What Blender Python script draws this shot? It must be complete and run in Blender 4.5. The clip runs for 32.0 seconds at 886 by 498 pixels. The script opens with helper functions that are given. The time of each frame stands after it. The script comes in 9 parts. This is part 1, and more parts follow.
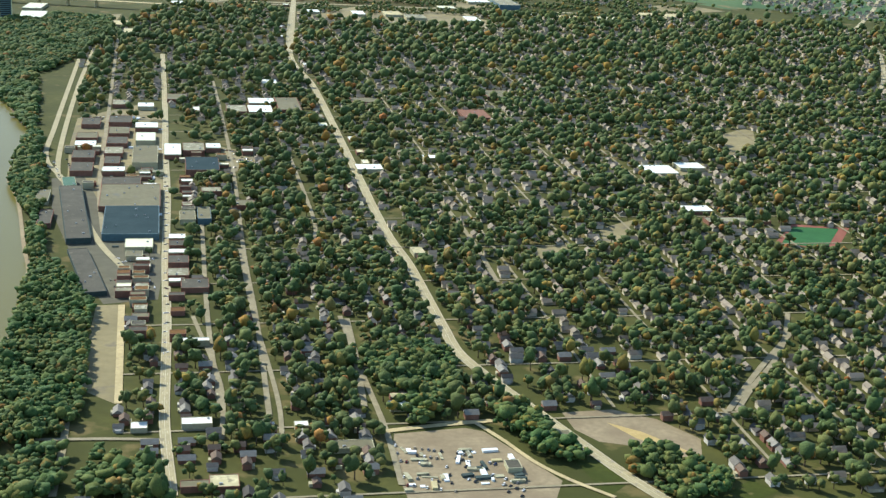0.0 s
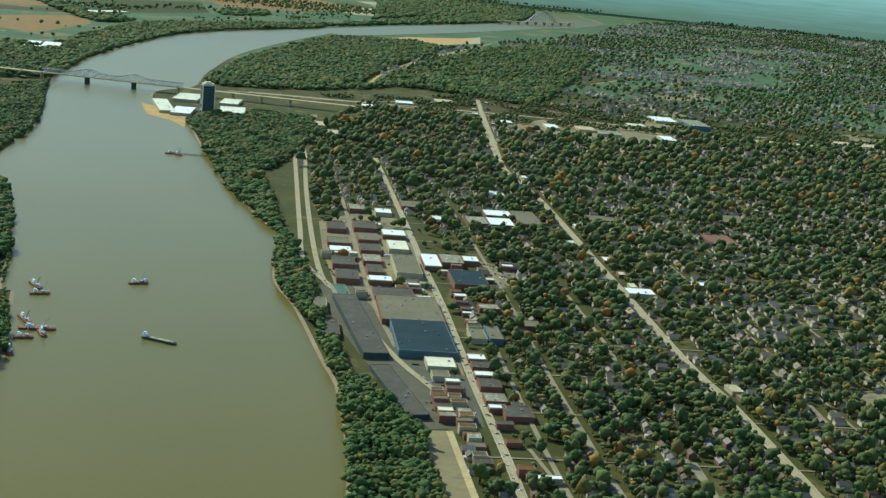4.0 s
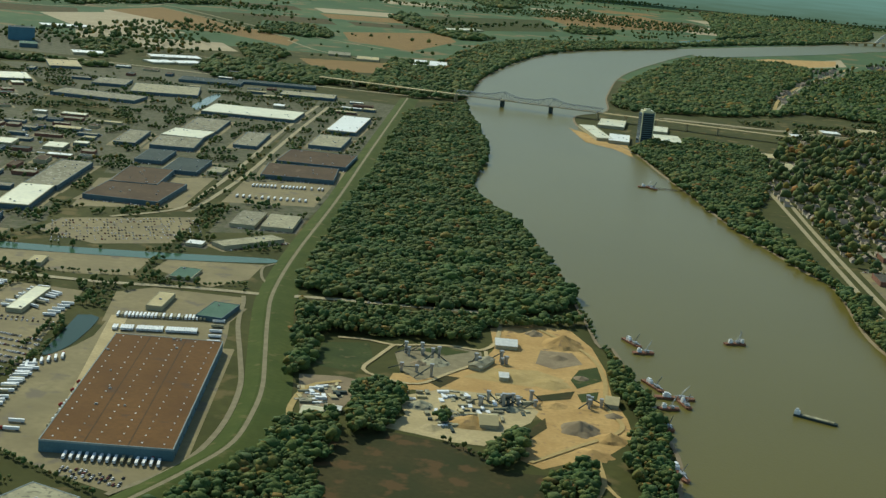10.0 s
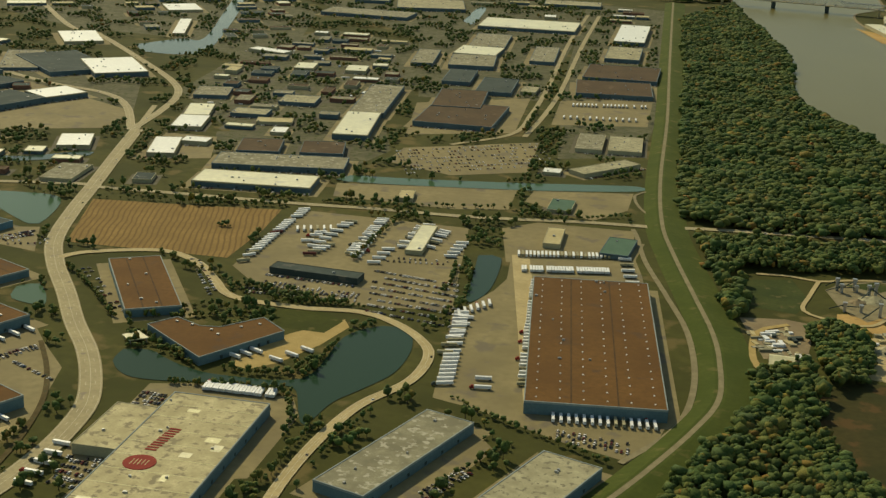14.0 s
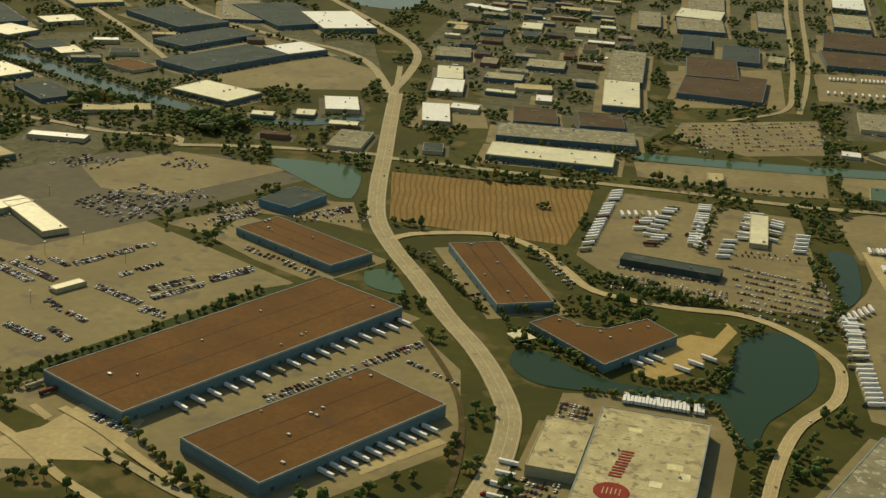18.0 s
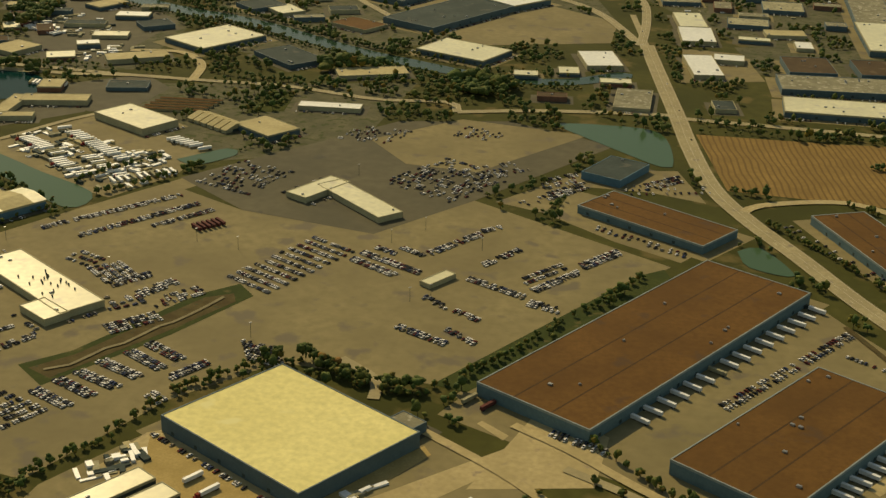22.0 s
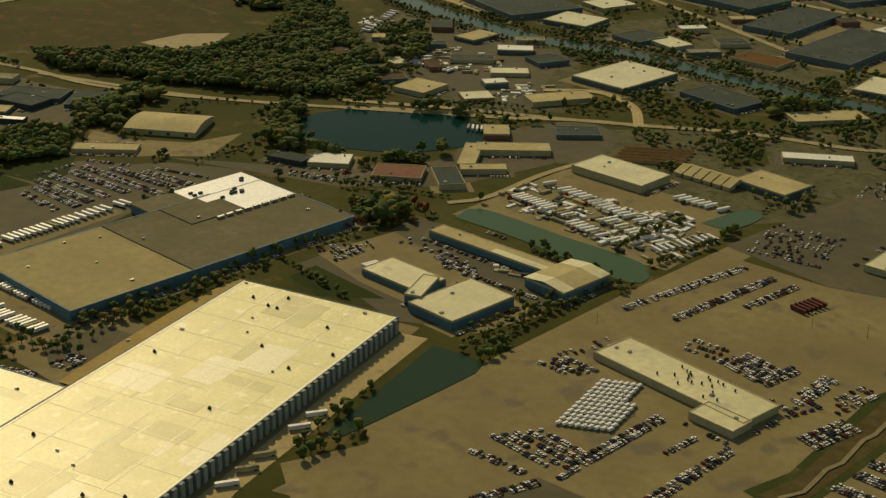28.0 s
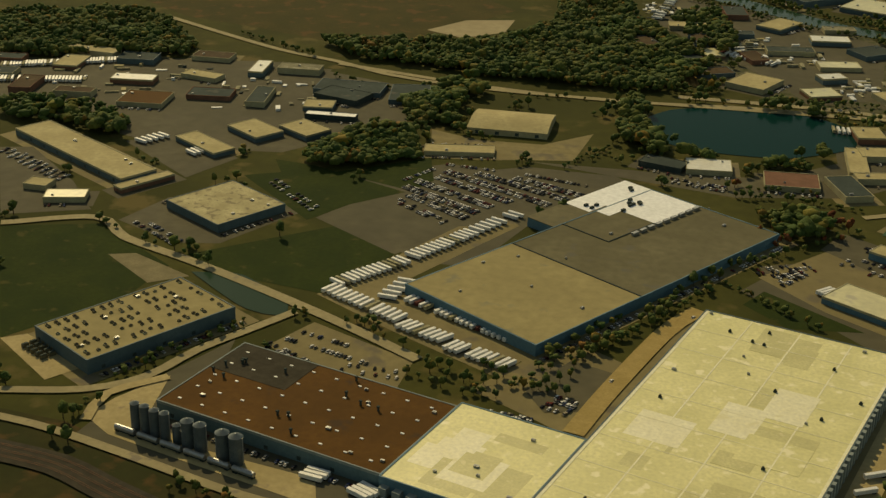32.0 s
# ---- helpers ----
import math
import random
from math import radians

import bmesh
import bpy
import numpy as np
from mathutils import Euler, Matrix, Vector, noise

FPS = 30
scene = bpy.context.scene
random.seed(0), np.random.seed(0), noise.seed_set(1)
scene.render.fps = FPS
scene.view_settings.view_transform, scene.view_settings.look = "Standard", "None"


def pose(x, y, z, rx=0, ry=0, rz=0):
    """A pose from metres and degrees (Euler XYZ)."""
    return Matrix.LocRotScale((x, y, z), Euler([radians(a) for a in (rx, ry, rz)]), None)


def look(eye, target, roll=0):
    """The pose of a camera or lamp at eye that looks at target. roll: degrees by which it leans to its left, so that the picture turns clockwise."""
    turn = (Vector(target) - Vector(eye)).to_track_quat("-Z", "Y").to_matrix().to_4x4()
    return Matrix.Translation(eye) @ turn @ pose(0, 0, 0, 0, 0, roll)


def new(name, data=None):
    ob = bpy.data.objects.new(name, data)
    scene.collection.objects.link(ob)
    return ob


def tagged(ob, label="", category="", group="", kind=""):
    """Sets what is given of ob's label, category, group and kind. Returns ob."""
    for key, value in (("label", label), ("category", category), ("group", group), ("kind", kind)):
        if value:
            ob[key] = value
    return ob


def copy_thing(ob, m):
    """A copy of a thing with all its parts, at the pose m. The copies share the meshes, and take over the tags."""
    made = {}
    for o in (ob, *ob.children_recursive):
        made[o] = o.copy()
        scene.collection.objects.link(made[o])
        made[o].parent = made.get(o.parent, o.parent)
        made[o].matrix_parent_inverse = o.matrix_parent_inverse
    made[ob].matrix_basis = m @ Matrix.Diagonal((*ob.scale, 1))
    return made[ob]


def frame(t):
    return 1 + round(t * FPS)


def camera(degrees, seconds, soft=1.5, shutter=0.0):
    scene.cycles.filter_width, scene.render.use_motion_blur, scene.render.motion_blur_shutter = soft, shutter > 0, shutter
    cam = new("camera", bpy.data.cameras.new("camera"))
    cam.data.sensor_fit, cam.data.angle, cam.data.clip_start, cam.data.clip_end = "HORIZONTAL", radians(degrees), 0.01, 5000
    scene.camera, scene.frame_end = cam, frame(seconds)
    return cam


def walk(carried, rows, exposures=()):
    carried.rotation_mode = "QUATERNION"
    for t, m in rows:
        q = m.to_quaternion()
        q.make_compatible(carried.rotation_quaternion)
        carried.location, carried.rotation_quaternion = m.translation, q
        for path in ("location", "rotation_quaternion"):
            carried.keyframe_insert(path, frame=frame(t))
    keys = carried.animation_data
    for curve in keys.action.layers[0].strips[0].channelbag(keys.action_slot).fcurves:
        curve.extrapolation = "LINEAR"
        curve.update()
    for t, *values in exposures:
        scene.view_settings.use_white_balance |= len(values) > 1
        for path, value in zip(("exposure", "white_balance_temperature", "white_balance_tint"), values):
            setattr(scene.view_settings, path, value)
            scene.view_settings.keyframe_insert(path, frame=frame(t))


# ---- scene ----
# One metre of the real place is K metres here, as the aeroplane is faster than the camera may go.
K = 0.4
cam = camera(34.77, 32.0, soft=1.4)
PATH = [
    (0, (282.16, -140.51, 231.63), (332.21, 142.25, 144.78), 2.80),
    (0.5, (267.81, -132.82, 230.27), (314.22, 151.73, 147.34), 2.96),
    (1, (252.88, -124.91, 228.83), (299.12, 161.43, 152.20), 4.49),
    (1.5, (238.10, -116.92, 227.02), (281.90, 170.62, 153.51), 4.57),
    (2, (223.36, -108.78, 225.23), (260.24, 179.15, 149.50), 4.28),
    (2.5, (209.00, -100.67, 223.68), (243.26, 186.91, 145.45), 4.44),
    (3, (194.37, -92.40, 222.27), (226.84, 195.97, 146.18), 4.52),
    (3.5, (179.65, -84.44, 220.91), (211.39, 205.08, 149.02), 4.92),
    (4, (164.62, -76.75, 219.57), (197.51, 214.08, 153.72), 5.41),
    (4.5, (149.13, -69.07, 218.21), (184.19, 222.93, 159.02), 6.10),
    (6.5, (81.66, -36.10, 215.30), (111.63, 257.33, 160.48), 4.20),
    (7, (64.97, -28.28, 214.07), (95.92, 264.28, 155.33), 4.02),
    (7.5, (48.51, -20.82, 212.70), (81.49, 269.88, 146.32), 4.07),
    (8, (32.22, -13.59, 211.33), (63.93, 276.65, 142.41), 5.24),
    (8.5, (16.08, -6.60, 209.83), (26.51, 287.71, 152.62), 4.27),
    (9, (0.01, 0.00, 208.03), (-0.04, 295.62, 156.95), 4.24),
    (9.5, (-15.63, 6.29, 206.04), (-26.10, 301.63, 154.41), 4.84),
    (10, (-31.07, 12.48, 204.37), (-50.46, 304.13, 136.82), 5.28),
    (10.5, (-46.51, 18.55, 203.42), (-71.62, 306.83, 124.27), 5.49),
    (11, (-62.32, 24.04, 202.79), (-97.04, 312.09, 126.47), 3.00),
    (11.5, (-77.85, 28.42, 201.46), (-120.31, 316.80, 130.54), 3.01),
    (12, (-93.26, 31.95, 200.16), (-144.66, 318.84, 129.05), 2.98),
    (12.5, (-108.17, 35.09, 199.28), (-162.53, 319.26, 119.94), 3.01),
    (13, (-123.61, 37.55, 199.40), (-177.79, 318.90, 110.49), 2.59),
    (13.5, (-138.94, 39.98, 200.10), (-191.98, 320.79, 108.82), 2.25),
    (15.5, (-203.97, 47.61, 202.50), (-248.91, 332.61, 120.33), 2.96),
    (16, (-220.60, 49.74, 202.74), (-271.93, 332.62, 117.02), 3.06),
    (16.5, (-237.58, 51.74, 202.66), (-291.59, 333.22, 114.03), 3.35),
    (17, (-254.81, 53.53, 202.38), (-311.31, 334.24, 112.90), 3.19),
    (17.5, (-271.92, 55.24, 201.96), (-330.55, 334.04, 107.97), 3.38),
    (18, (-289.11, 57.50, 201.69), (-349.74, 333.11, 99.89), 3.69),
    (18.5, (-306.10, 59.90, 201.54), (-366.80, 333.36, 94.12), 3.32),
    (19, (-323.29, 62.04, 201.44), (-388.86, 333.44, 91.70), 2.40),
    (19.5, (-339.94, 63.39, 201.20), (-408.89, 334.63, 93.14), 1.03),
    (20, (-356.47, 64.91, 200.76), (-426.32, 335.23, 90.98), 0.78),
    (20.5, (-372.99, 67.12, 200.15), (-440.80, 336.72, 87.37), 1.13),
    (21, (-389.57, 69.43, 199.37), (-458.34, 337.90, 84.50), 1.31),
    (21.5, (-405.93, 71.44, 198.65), (-473.53, 339.58, 82.33), 1.47),
    (22, (-422.54, 73.42, 197.84), (-488.53, 342.40, 82.53), 1.48),
    (22.5, (-438.99, 75.22, 196.74), (-503.07, 344.43, 80.88), 2.08),
    (23, (-455.64, 77.18, 195.78), (-523.59, 344.74, 78.33), 1.89),
    (23.5, (-472.12, 78.86, 195.09), (-543.13, 345.34, 76.98), 1.84),
    (24, (-489.22, 80.43, 194.64), (-559.87, 347.11, 76.80), 1.48),
    (24.5, (-506.09, 81.67, 194.26), (-577.22, 349.20, 78.63), 1.04),
    (26.5, (-573.17, 85.99, 194.11), (-643.06, 356.18, 84.06), 2.60),
    (27, (-590.03, 87.04, 193.93), (-662.38, 356.83, 84.49), 2.28),
    (27.5, (-606.66, 87.96, 193.72), (-680.98, 356.13, 81.64), 2.08),
    (28, (-623.48, 88.92, 193.43), (-700.27, 355.42, 79.06), 1.08),
    (28.5, (-640.35, 89.87, 193.09), (-716.67, 357.17, 80.27), 1.38),
    (29, (-657.52, 90.80, 192.68), (-735.18, 359.14, 83.30), 1.33),
    (29.5, (-674.89, 91.68, 192.11), (-752.09, 360.98, 84.81), 1.56),
    (30, (-692.38, 92.53, 191.45), (-771.81, 361.75, 85.56), 1.67),
    (30.5, (-709.49, 93.07, 190.95), (-790.71, 359.96, 80.60), 2.09),
    (31, (-726.43, 93.83, 190.81), (-809.91, 357.23, 73.96), 2.29),
    (31.5, (-743.42, 94.77, 190.60), (-827.97, 356.80, 71.47), 1.87),
    (32, (-760.80, 95.84, 190.13), (-846.87, 356.68, 69.48), 0.96),
]
walk(cam, [(t, look(eye, target, roll)) for t, eye, target, roll in PATH], [(0, 0.86, 5950, 2), (1, 0.8, 5600, 0), (2, 0.7, 5650, -3), (3, 0.52, 5850, -4), (4.5, 0.25, 5800, -11), (7, 0.06, 5850, -12), (8, 0.02, 6000, -10), (9, -0.03, 5850, -15), (10.2, -0.12, 6600, -7), (12, -0.18, 7500, -8), (13, -0.25, 8800, -3), (16, -0.32, 9300, -4), (19, -0.35, 10400, 1), (23, -0.56, 11900, 2), (26.8, -0.74, 12000, 1), (28, -0.88, 12200, 1), (30.5, -0.93, 12500, 0), (32, -0.92, 12700, -1)])

# ---- daylight ----
SUN_AZ, SUN_EL = 39.0, 38.0  # degrees to the left of +y, and above the horizon
world = bpy.data.worlds.new("sky")
scene.world = world
world.use_nodes = True
wn = world.node_tree.nodes
sky = wn.new("ShaderNodeTexSky")
sky.sky_type, sky.sun_disc = "NISHITA", False
sky.sun_elevation, sky.sun_rotation = radians(SUN_EL), radians(-SUN_AZ)
sky.air_density, sky.dust_density, sky.ozone_density = 1.0, 0.5, 1.0
world.node_tree.links.new(sky.outputs[0], wn["Background"].inputs[0])
wn["Background"].inputs[1].default_value = 0.15
sun = new("sun", bpy.data.lights.new("sun", "SUN"))
sun.data.energy, sun.data.angle, sun.data.color = 4.3, radians(0.53), (1.0, 0.93, 0.80)
sun.matrix_world = look((0, 0, 0), (math.sin(radians(SUN_AZ)), -math.cos(radians(SUN_AZ)), -math.tan(radians(SUN_EL))))

# ---- materials ----
MATS = {}


def mat(name, dark, light, size, rough=0.85, metal=0.0, bump=0.0, fine=7.0, spots=None, spot_at=0.62, island=False, stripes=None):
    """A surface of two tones at two scales, in world metres; spots: a third tone in patches; stripes: (turn, width, tone)."""
    m = bpy.data.materials.new(name)
    m.use_nodes = True
    nt = m.node_tree
    bsdf = nt.nodes["Principled BSDF"]
    bsdf.inputs["Roughness"].default_value, bsdf.inputs["Metallic"].default_value = rough, metal
    if rough >= 0.8:
        bsdf.inputs["Specular IOR Level"].default_value = 0.12
    geo = nt.nodes.new("ShaderNodeNewGeometry")

    def cloud(scale, detail=5.0):
        n = nt.nodes.new("ShaderNodeTexNoise")
        n.inputs["Scale"].default_value, n.inputs["Detail"].default_value = scale, detail
        nt.links.new(geo.outputs["Position"], n.inputs["Vector"])
        return n.outputs["Fac"]

    def mix(fac, a, b):
        x = nt.nodes.new("ShaderNodeMix")
        x.data_type = "RGBA"
        for k, v in ((0, fac), (6, a), (7, b)):
            if hasattr(v, "is_linked"):
                nt.links.new(v, x.inputs[k])
            elif k == 0:
                x.inputs[0].default_value = v
            else:
                x.inputs[k].default_value = (*v, 1)
        return x.outputs[2]

    def ramp(v, lo, hi):
        r = nt.nodes.new("ShaderNodeMapRange")
        r.inputs[1].default_value, r.inputs[2].default_value = lo, hi
        nt.links.new(v, r.inputs[0])
        return r.outputs[0]

    base = mix(ramp(cloud(1 / size), 0.35, 0.65), dark, light)
    small = cloud(fine / size, 3.0)
    mid = tuple((a + b) / 2 for a, b in zip(dark, light))
    base = mix(ramp(small, 0.3, 0.9), base, tuple(0.72 * v for v in mid))
    if island:
        base = mix(ramp(geo.outputs["Random Per Island"], 0, 1), base, light)
    if spots:
        base = mix(ramp(cloud(2.3 / size, 4.0), spot_at, spot_at + 0.08), base, spots)
    if stripes:
        mp = nt.nodes.new("ShaderNodeMapping")
        mp.inputs["Rotation"].default_value[2] = radians(stripes[0])
        nt.links.new(geo.outputs["Position"], mp.inputs["Vector"])
        wv = nt.nodes.new("ShaderNodeTexWave")
        wv.inputs["Scale"].default_value, wv.inputs["Distortion"].default_value = 0.314 / stripes[1], 5.0
        wv.inputs["Detail"].default_value, wv.inputs["Detail Scale"].default_value = 2.0, 0.3
        nt.links.new(mp.outputs[0], wv.inputs["Vector"])
        base = mix(ramp(wv.outputs["Fac"], 0.55, 0.95), base, stripes[2])
    nt.links.new(base, bsdf.inputs["Base Color"])
    if bump:
        bp = nt.nodes.new("ShaderNodeBump")
        bp.inputs["Strength"].default_value, bp.inputs["Distance"].default_value = 0.6, bump
        nt.links.new(small, bp.inputs["Height"])
        nt.links.new(bp.outputs[0], bsdf.inputs["Normal"])
    MATS[name] = m
    return m


mat("ground", (0.042, 0.046, 0.010), (0.076, 0.074, 0.018), 50, 0.95, fine=9, spots=(0.12, 0.094, 0.034), spot_at=0.58)
mat("meadow", (0.030, 0.036, 0.010), (0.056, 0.046, 0.014), 26, 0.95, fine=10, spots=(0.082, 0.050, 0.018), spot_at=0.54)
mat("midlot", (0.088, 0.08, 0.052), (0.125, 0.112, 0.07), 40, 0.85, spots=(0.10, 0.088, 0.06))
mat("far_land", (0.05, 0.095, 0.04), (0.09, 0.135, 0.055), 150, 0.95, fine=12, spots=(0.17, 0.13, 0.06), spot_at=0.57)
mat("levee_grass", (0.046, 0.066, 0.010), (0.072, 0.088, 0.017), 22, 0.95, fine=10, spots=(0.105, 0.098, 0.03), spot_at=0.62)
mat("lawn", (0.033, 0.043, 0.006), (0.056, 0.064, 0.010), 18, 0.95, fine=9, spots=(0.105, 0.09, 0.03), spot_at=0.62)
mat("turf", (0.03, 0.095, 0.03), (0.04, 0.12, 0.038), 8, 0.9)
mat("track", (0.20, 0.075, 0.05), (0.25, 0.09, 0.06), 8, 0.9)
mat("drygrass", (0.046, 0.046, 0.012), (0.080, 0.062, 0.018), 20, 0.95, fine=10, spots=(0.105, 0.060, 0.022), spot_at=0.56)
mat("rough_grass", (0.030, 0.048, 0.012), (0.058, 0.070, 0.018), 14, 0.95, fine=9, spots=(0.095, 0.082, 0.03), spot_at=0.6)
mat("stubble", (0.21, 0.13, 0.045), (0.28, 0.175, 0.06), 18, 0.95, stripes=(-13, 2.7, (0.145, 0.09, 0.032)))
mat("park_lawn", (0.018, 0.034, 0.005), (0.032, 0.048, 0.007), 16, 0.95, fine=9, spots=(0.062, 0.058, 0.016), spot_at=0.62)
mat("palefield", (0.34, 0.28, 0.17), (0.42, 0.35, 0.22), 40, 0.95)
mat("plain_cream", (0.72, 0.635, 0.275), (0.79, 0.70, 0.315), 26, 0.6, fine=14, spots=(0.69, 0.63, 0.31))
mat("silo_steel", (0.075, 0.105, 0.115), (0.125, 0.155, 0.165), 2, 0.5, 0.3)
mat("sand", (0.38, 0.235, 0.085), (0.50, 0.325, 0.125), 14, 0.95, bump=0.3, spots=(0.24, 0.16, 0.08))
mat("dirt", (0.20, 0.15, 0.09), (0.28, 0.22, 0.13), 16, 0.95, bump=0.2)
mat("lot", (0.190, 0.155, 0.078), (0.262, 0.214, 0.106), 30, 0.85, fine=8, spots=(0.150, 0.126, 0.082), spot_at=0.58)
mat("darklot", (0.090, 0.082, 0.052), (0.125, 0.110, 0.067), 40, 0.85, spots=(0.07, 0.065, 0.05))
mat("road", (0.297, 0.248, 0.139), (0.374, 0.314, 0.176), 12, 0.8, spots=(0.22, 0.185, 0.13))
mat("concrete", (0.374, 0.297, 0.148), (0.473, 0.374, 0.194), 12, 0.85, spots=(0.28, 0.22, 0.14))
mat("gravel", (0.190, 0.160, 0.092), (0.270, 0.230, 0.134), 4, 0.95)
mat("sandroad", (0.360, 0.260, 0.101), (0.440, 0.320, 0.134), 5, 0.95)
mat("brown", (0.108, 0.052, 0.015), (0.152, 0.074, 0.021), 22, 0.9, fine=12, spots=(0.09, 0.05, 0.024))
mat("stained_cream", (0.36, 0.31, 0.17), (0.55, 0.48, 0.28), 6, 0.85, fine=9, spots=(0.24, 0.205, 0.125), spot_at=0.55)
mat("darkgrey", (0.135, 0.12, 0.07), (0.175, 0.155, 0.092), 20, 0.9, spots=(0.13, 0.12, 0.09))
mat("tar_grey", (0.066, 0.060, 0.044), (0.098, 0.088, 0.064), 8, 0.9, spots=(0.14, 0.12, 0.085))
mat("ballast", (0.04, 0.035, 0.024), (0.07, 0.06, 0.042), 3, 0.95)
mat("roof_stain", (0.055, 0.032, 0.014), (0.09, 0.05, 0.02), 6, 0.9)
mat("lane_line", (0.5, 0.44, 0.3), (0.6, 0.54, 0.4), 2, 0.8)
mat("rust_brown", (0.100, 0.046, 0.011), (0.140, 0.064, 0.015), 20, 0.9, fine=12, spots=(0.07, 0.04, 0.02))
mat("dark_brown", (0.07, 0.045, 0.024), (0.10, 0.066, 0.034), 18, 0.9, spots=(0.12, 0.085, 0.05))
mat("yard", (0.072, 0.074, 0.038), (0.135, 0.122, 0.068), 9, 0.9, fine=9, spots=(0.055, 0.065, 0.02), spot_at=0.54)
mat("street", (0.21, 0.175, 0.105), (0.29, 0.245, 0.15), 8, 0.85)
mat("house_wall", (0.40, 0.36, 0.29), (0.52, 0.48, 0.40), 3, 0.85)
mat("grey", (0.170, 0.155, 0.100), (0.29, 0.27, 0.175), 6, 0.9, fine=8, spots=(0.37, 0.345, 0.26), spot_at=0.57)
mat("lightgrey", (0.270, 0.245, 0.150), (0.43, 0.395, 0.250), 5, 0.9, fine=8, spots=(0.17, 0.155, 0.105), spot_at=0.56)
mat("cream", (0.605, 0.550, 0.314), (0.726, 0.660, 0.388), 18, 0.6, spots=(0.47, 0.42, 0.28))
mat("white", (0.76, 0.73, 0.62), (0.82, 0.79, 0.68), 12, 0.5)
mat("snow_strip", (0.84, 0.83, 0.78), (0.88, 0.87, 0.83), 8, 0.5)
mat("tan", (0.400, 0.330, 0.168), (0.500, 0.420, 0.227), 12, 0.8)
mat("dark", (0.040, 0.056, 0.050), (0.064, 0.084, 0.074), 14, 0.9, spots=(0.090, 0.094, 0.076))
mat("olive", (0.31, 0.255, 0.125), (0.37, 0.305, 0.15), 25, 0.85, spots=(0.23, 0.21, 0.13))
mat("green", (0.06, 0.12, 0.08), (0.08, 0.15, 0.10), 6, 0.8)
mat("blue", (0.075, 0.145, 0.160), (0.100, 0.180, 0.195), 6, 0.75)
mat("bluepaint", (0.055, 0.150, 0.200), (0.075, 0.185, 0.24), 6, 0.7)
mat("darkblue", (0.055, 0.100, 0.112), (0.078, 0.132, 0.146), 6, 0.75)
mat("beige", (0.360, 0.320, 0.193), (0.430, 0.390, 0.244), 5, 0.85)
mat("cornice", (0.22, 0.26, 0.25), (0.28, 0.32, 0.30), 6, 0.8)
mat("brick", (0.17, 0.085, 0.055), (0.24, 0.12, 0.08), 3, 0.9)
mat("steel", (0.30, 0.31, 0.31), (0.42, 0.43, 0.42), 3, 0.45, 0.7)
mat("trailer_white", (0.70, 0.70, 0.67), (0.80, 0.80, 0.77), 3, 0.45)
mat("red_paint", (0.22, 0.03, 0.022), (0.28, 0.042, 0.03), 3, 0.85)
mat("maroon", (0.10, 0.032, 0.028), (0.14, 0.045, 0.038), 3, 0.85)
mat("tyre", (0.02, 0.02, 0.02), (0.035, 0.035, 0.035), 1, 0.9)
mat("dark_glass", (0.015, 0.02, 0.025), (0.03, 0.035, 0.04), 2, 0.15)
mat("asphalt_shingle", (0.085, 0.068, 0.05), (0.25, 0.205, 0.15), 3, 0.9, island=True)
mat("siding", (0.26, 0.21, 0.14), (0.54, 0.46, 0.34), 4, 0.85, island=True)
mat("bark", (0.06, 0.045, 0.03), (0.10, 0.075, 0.05), 1, 0.95)


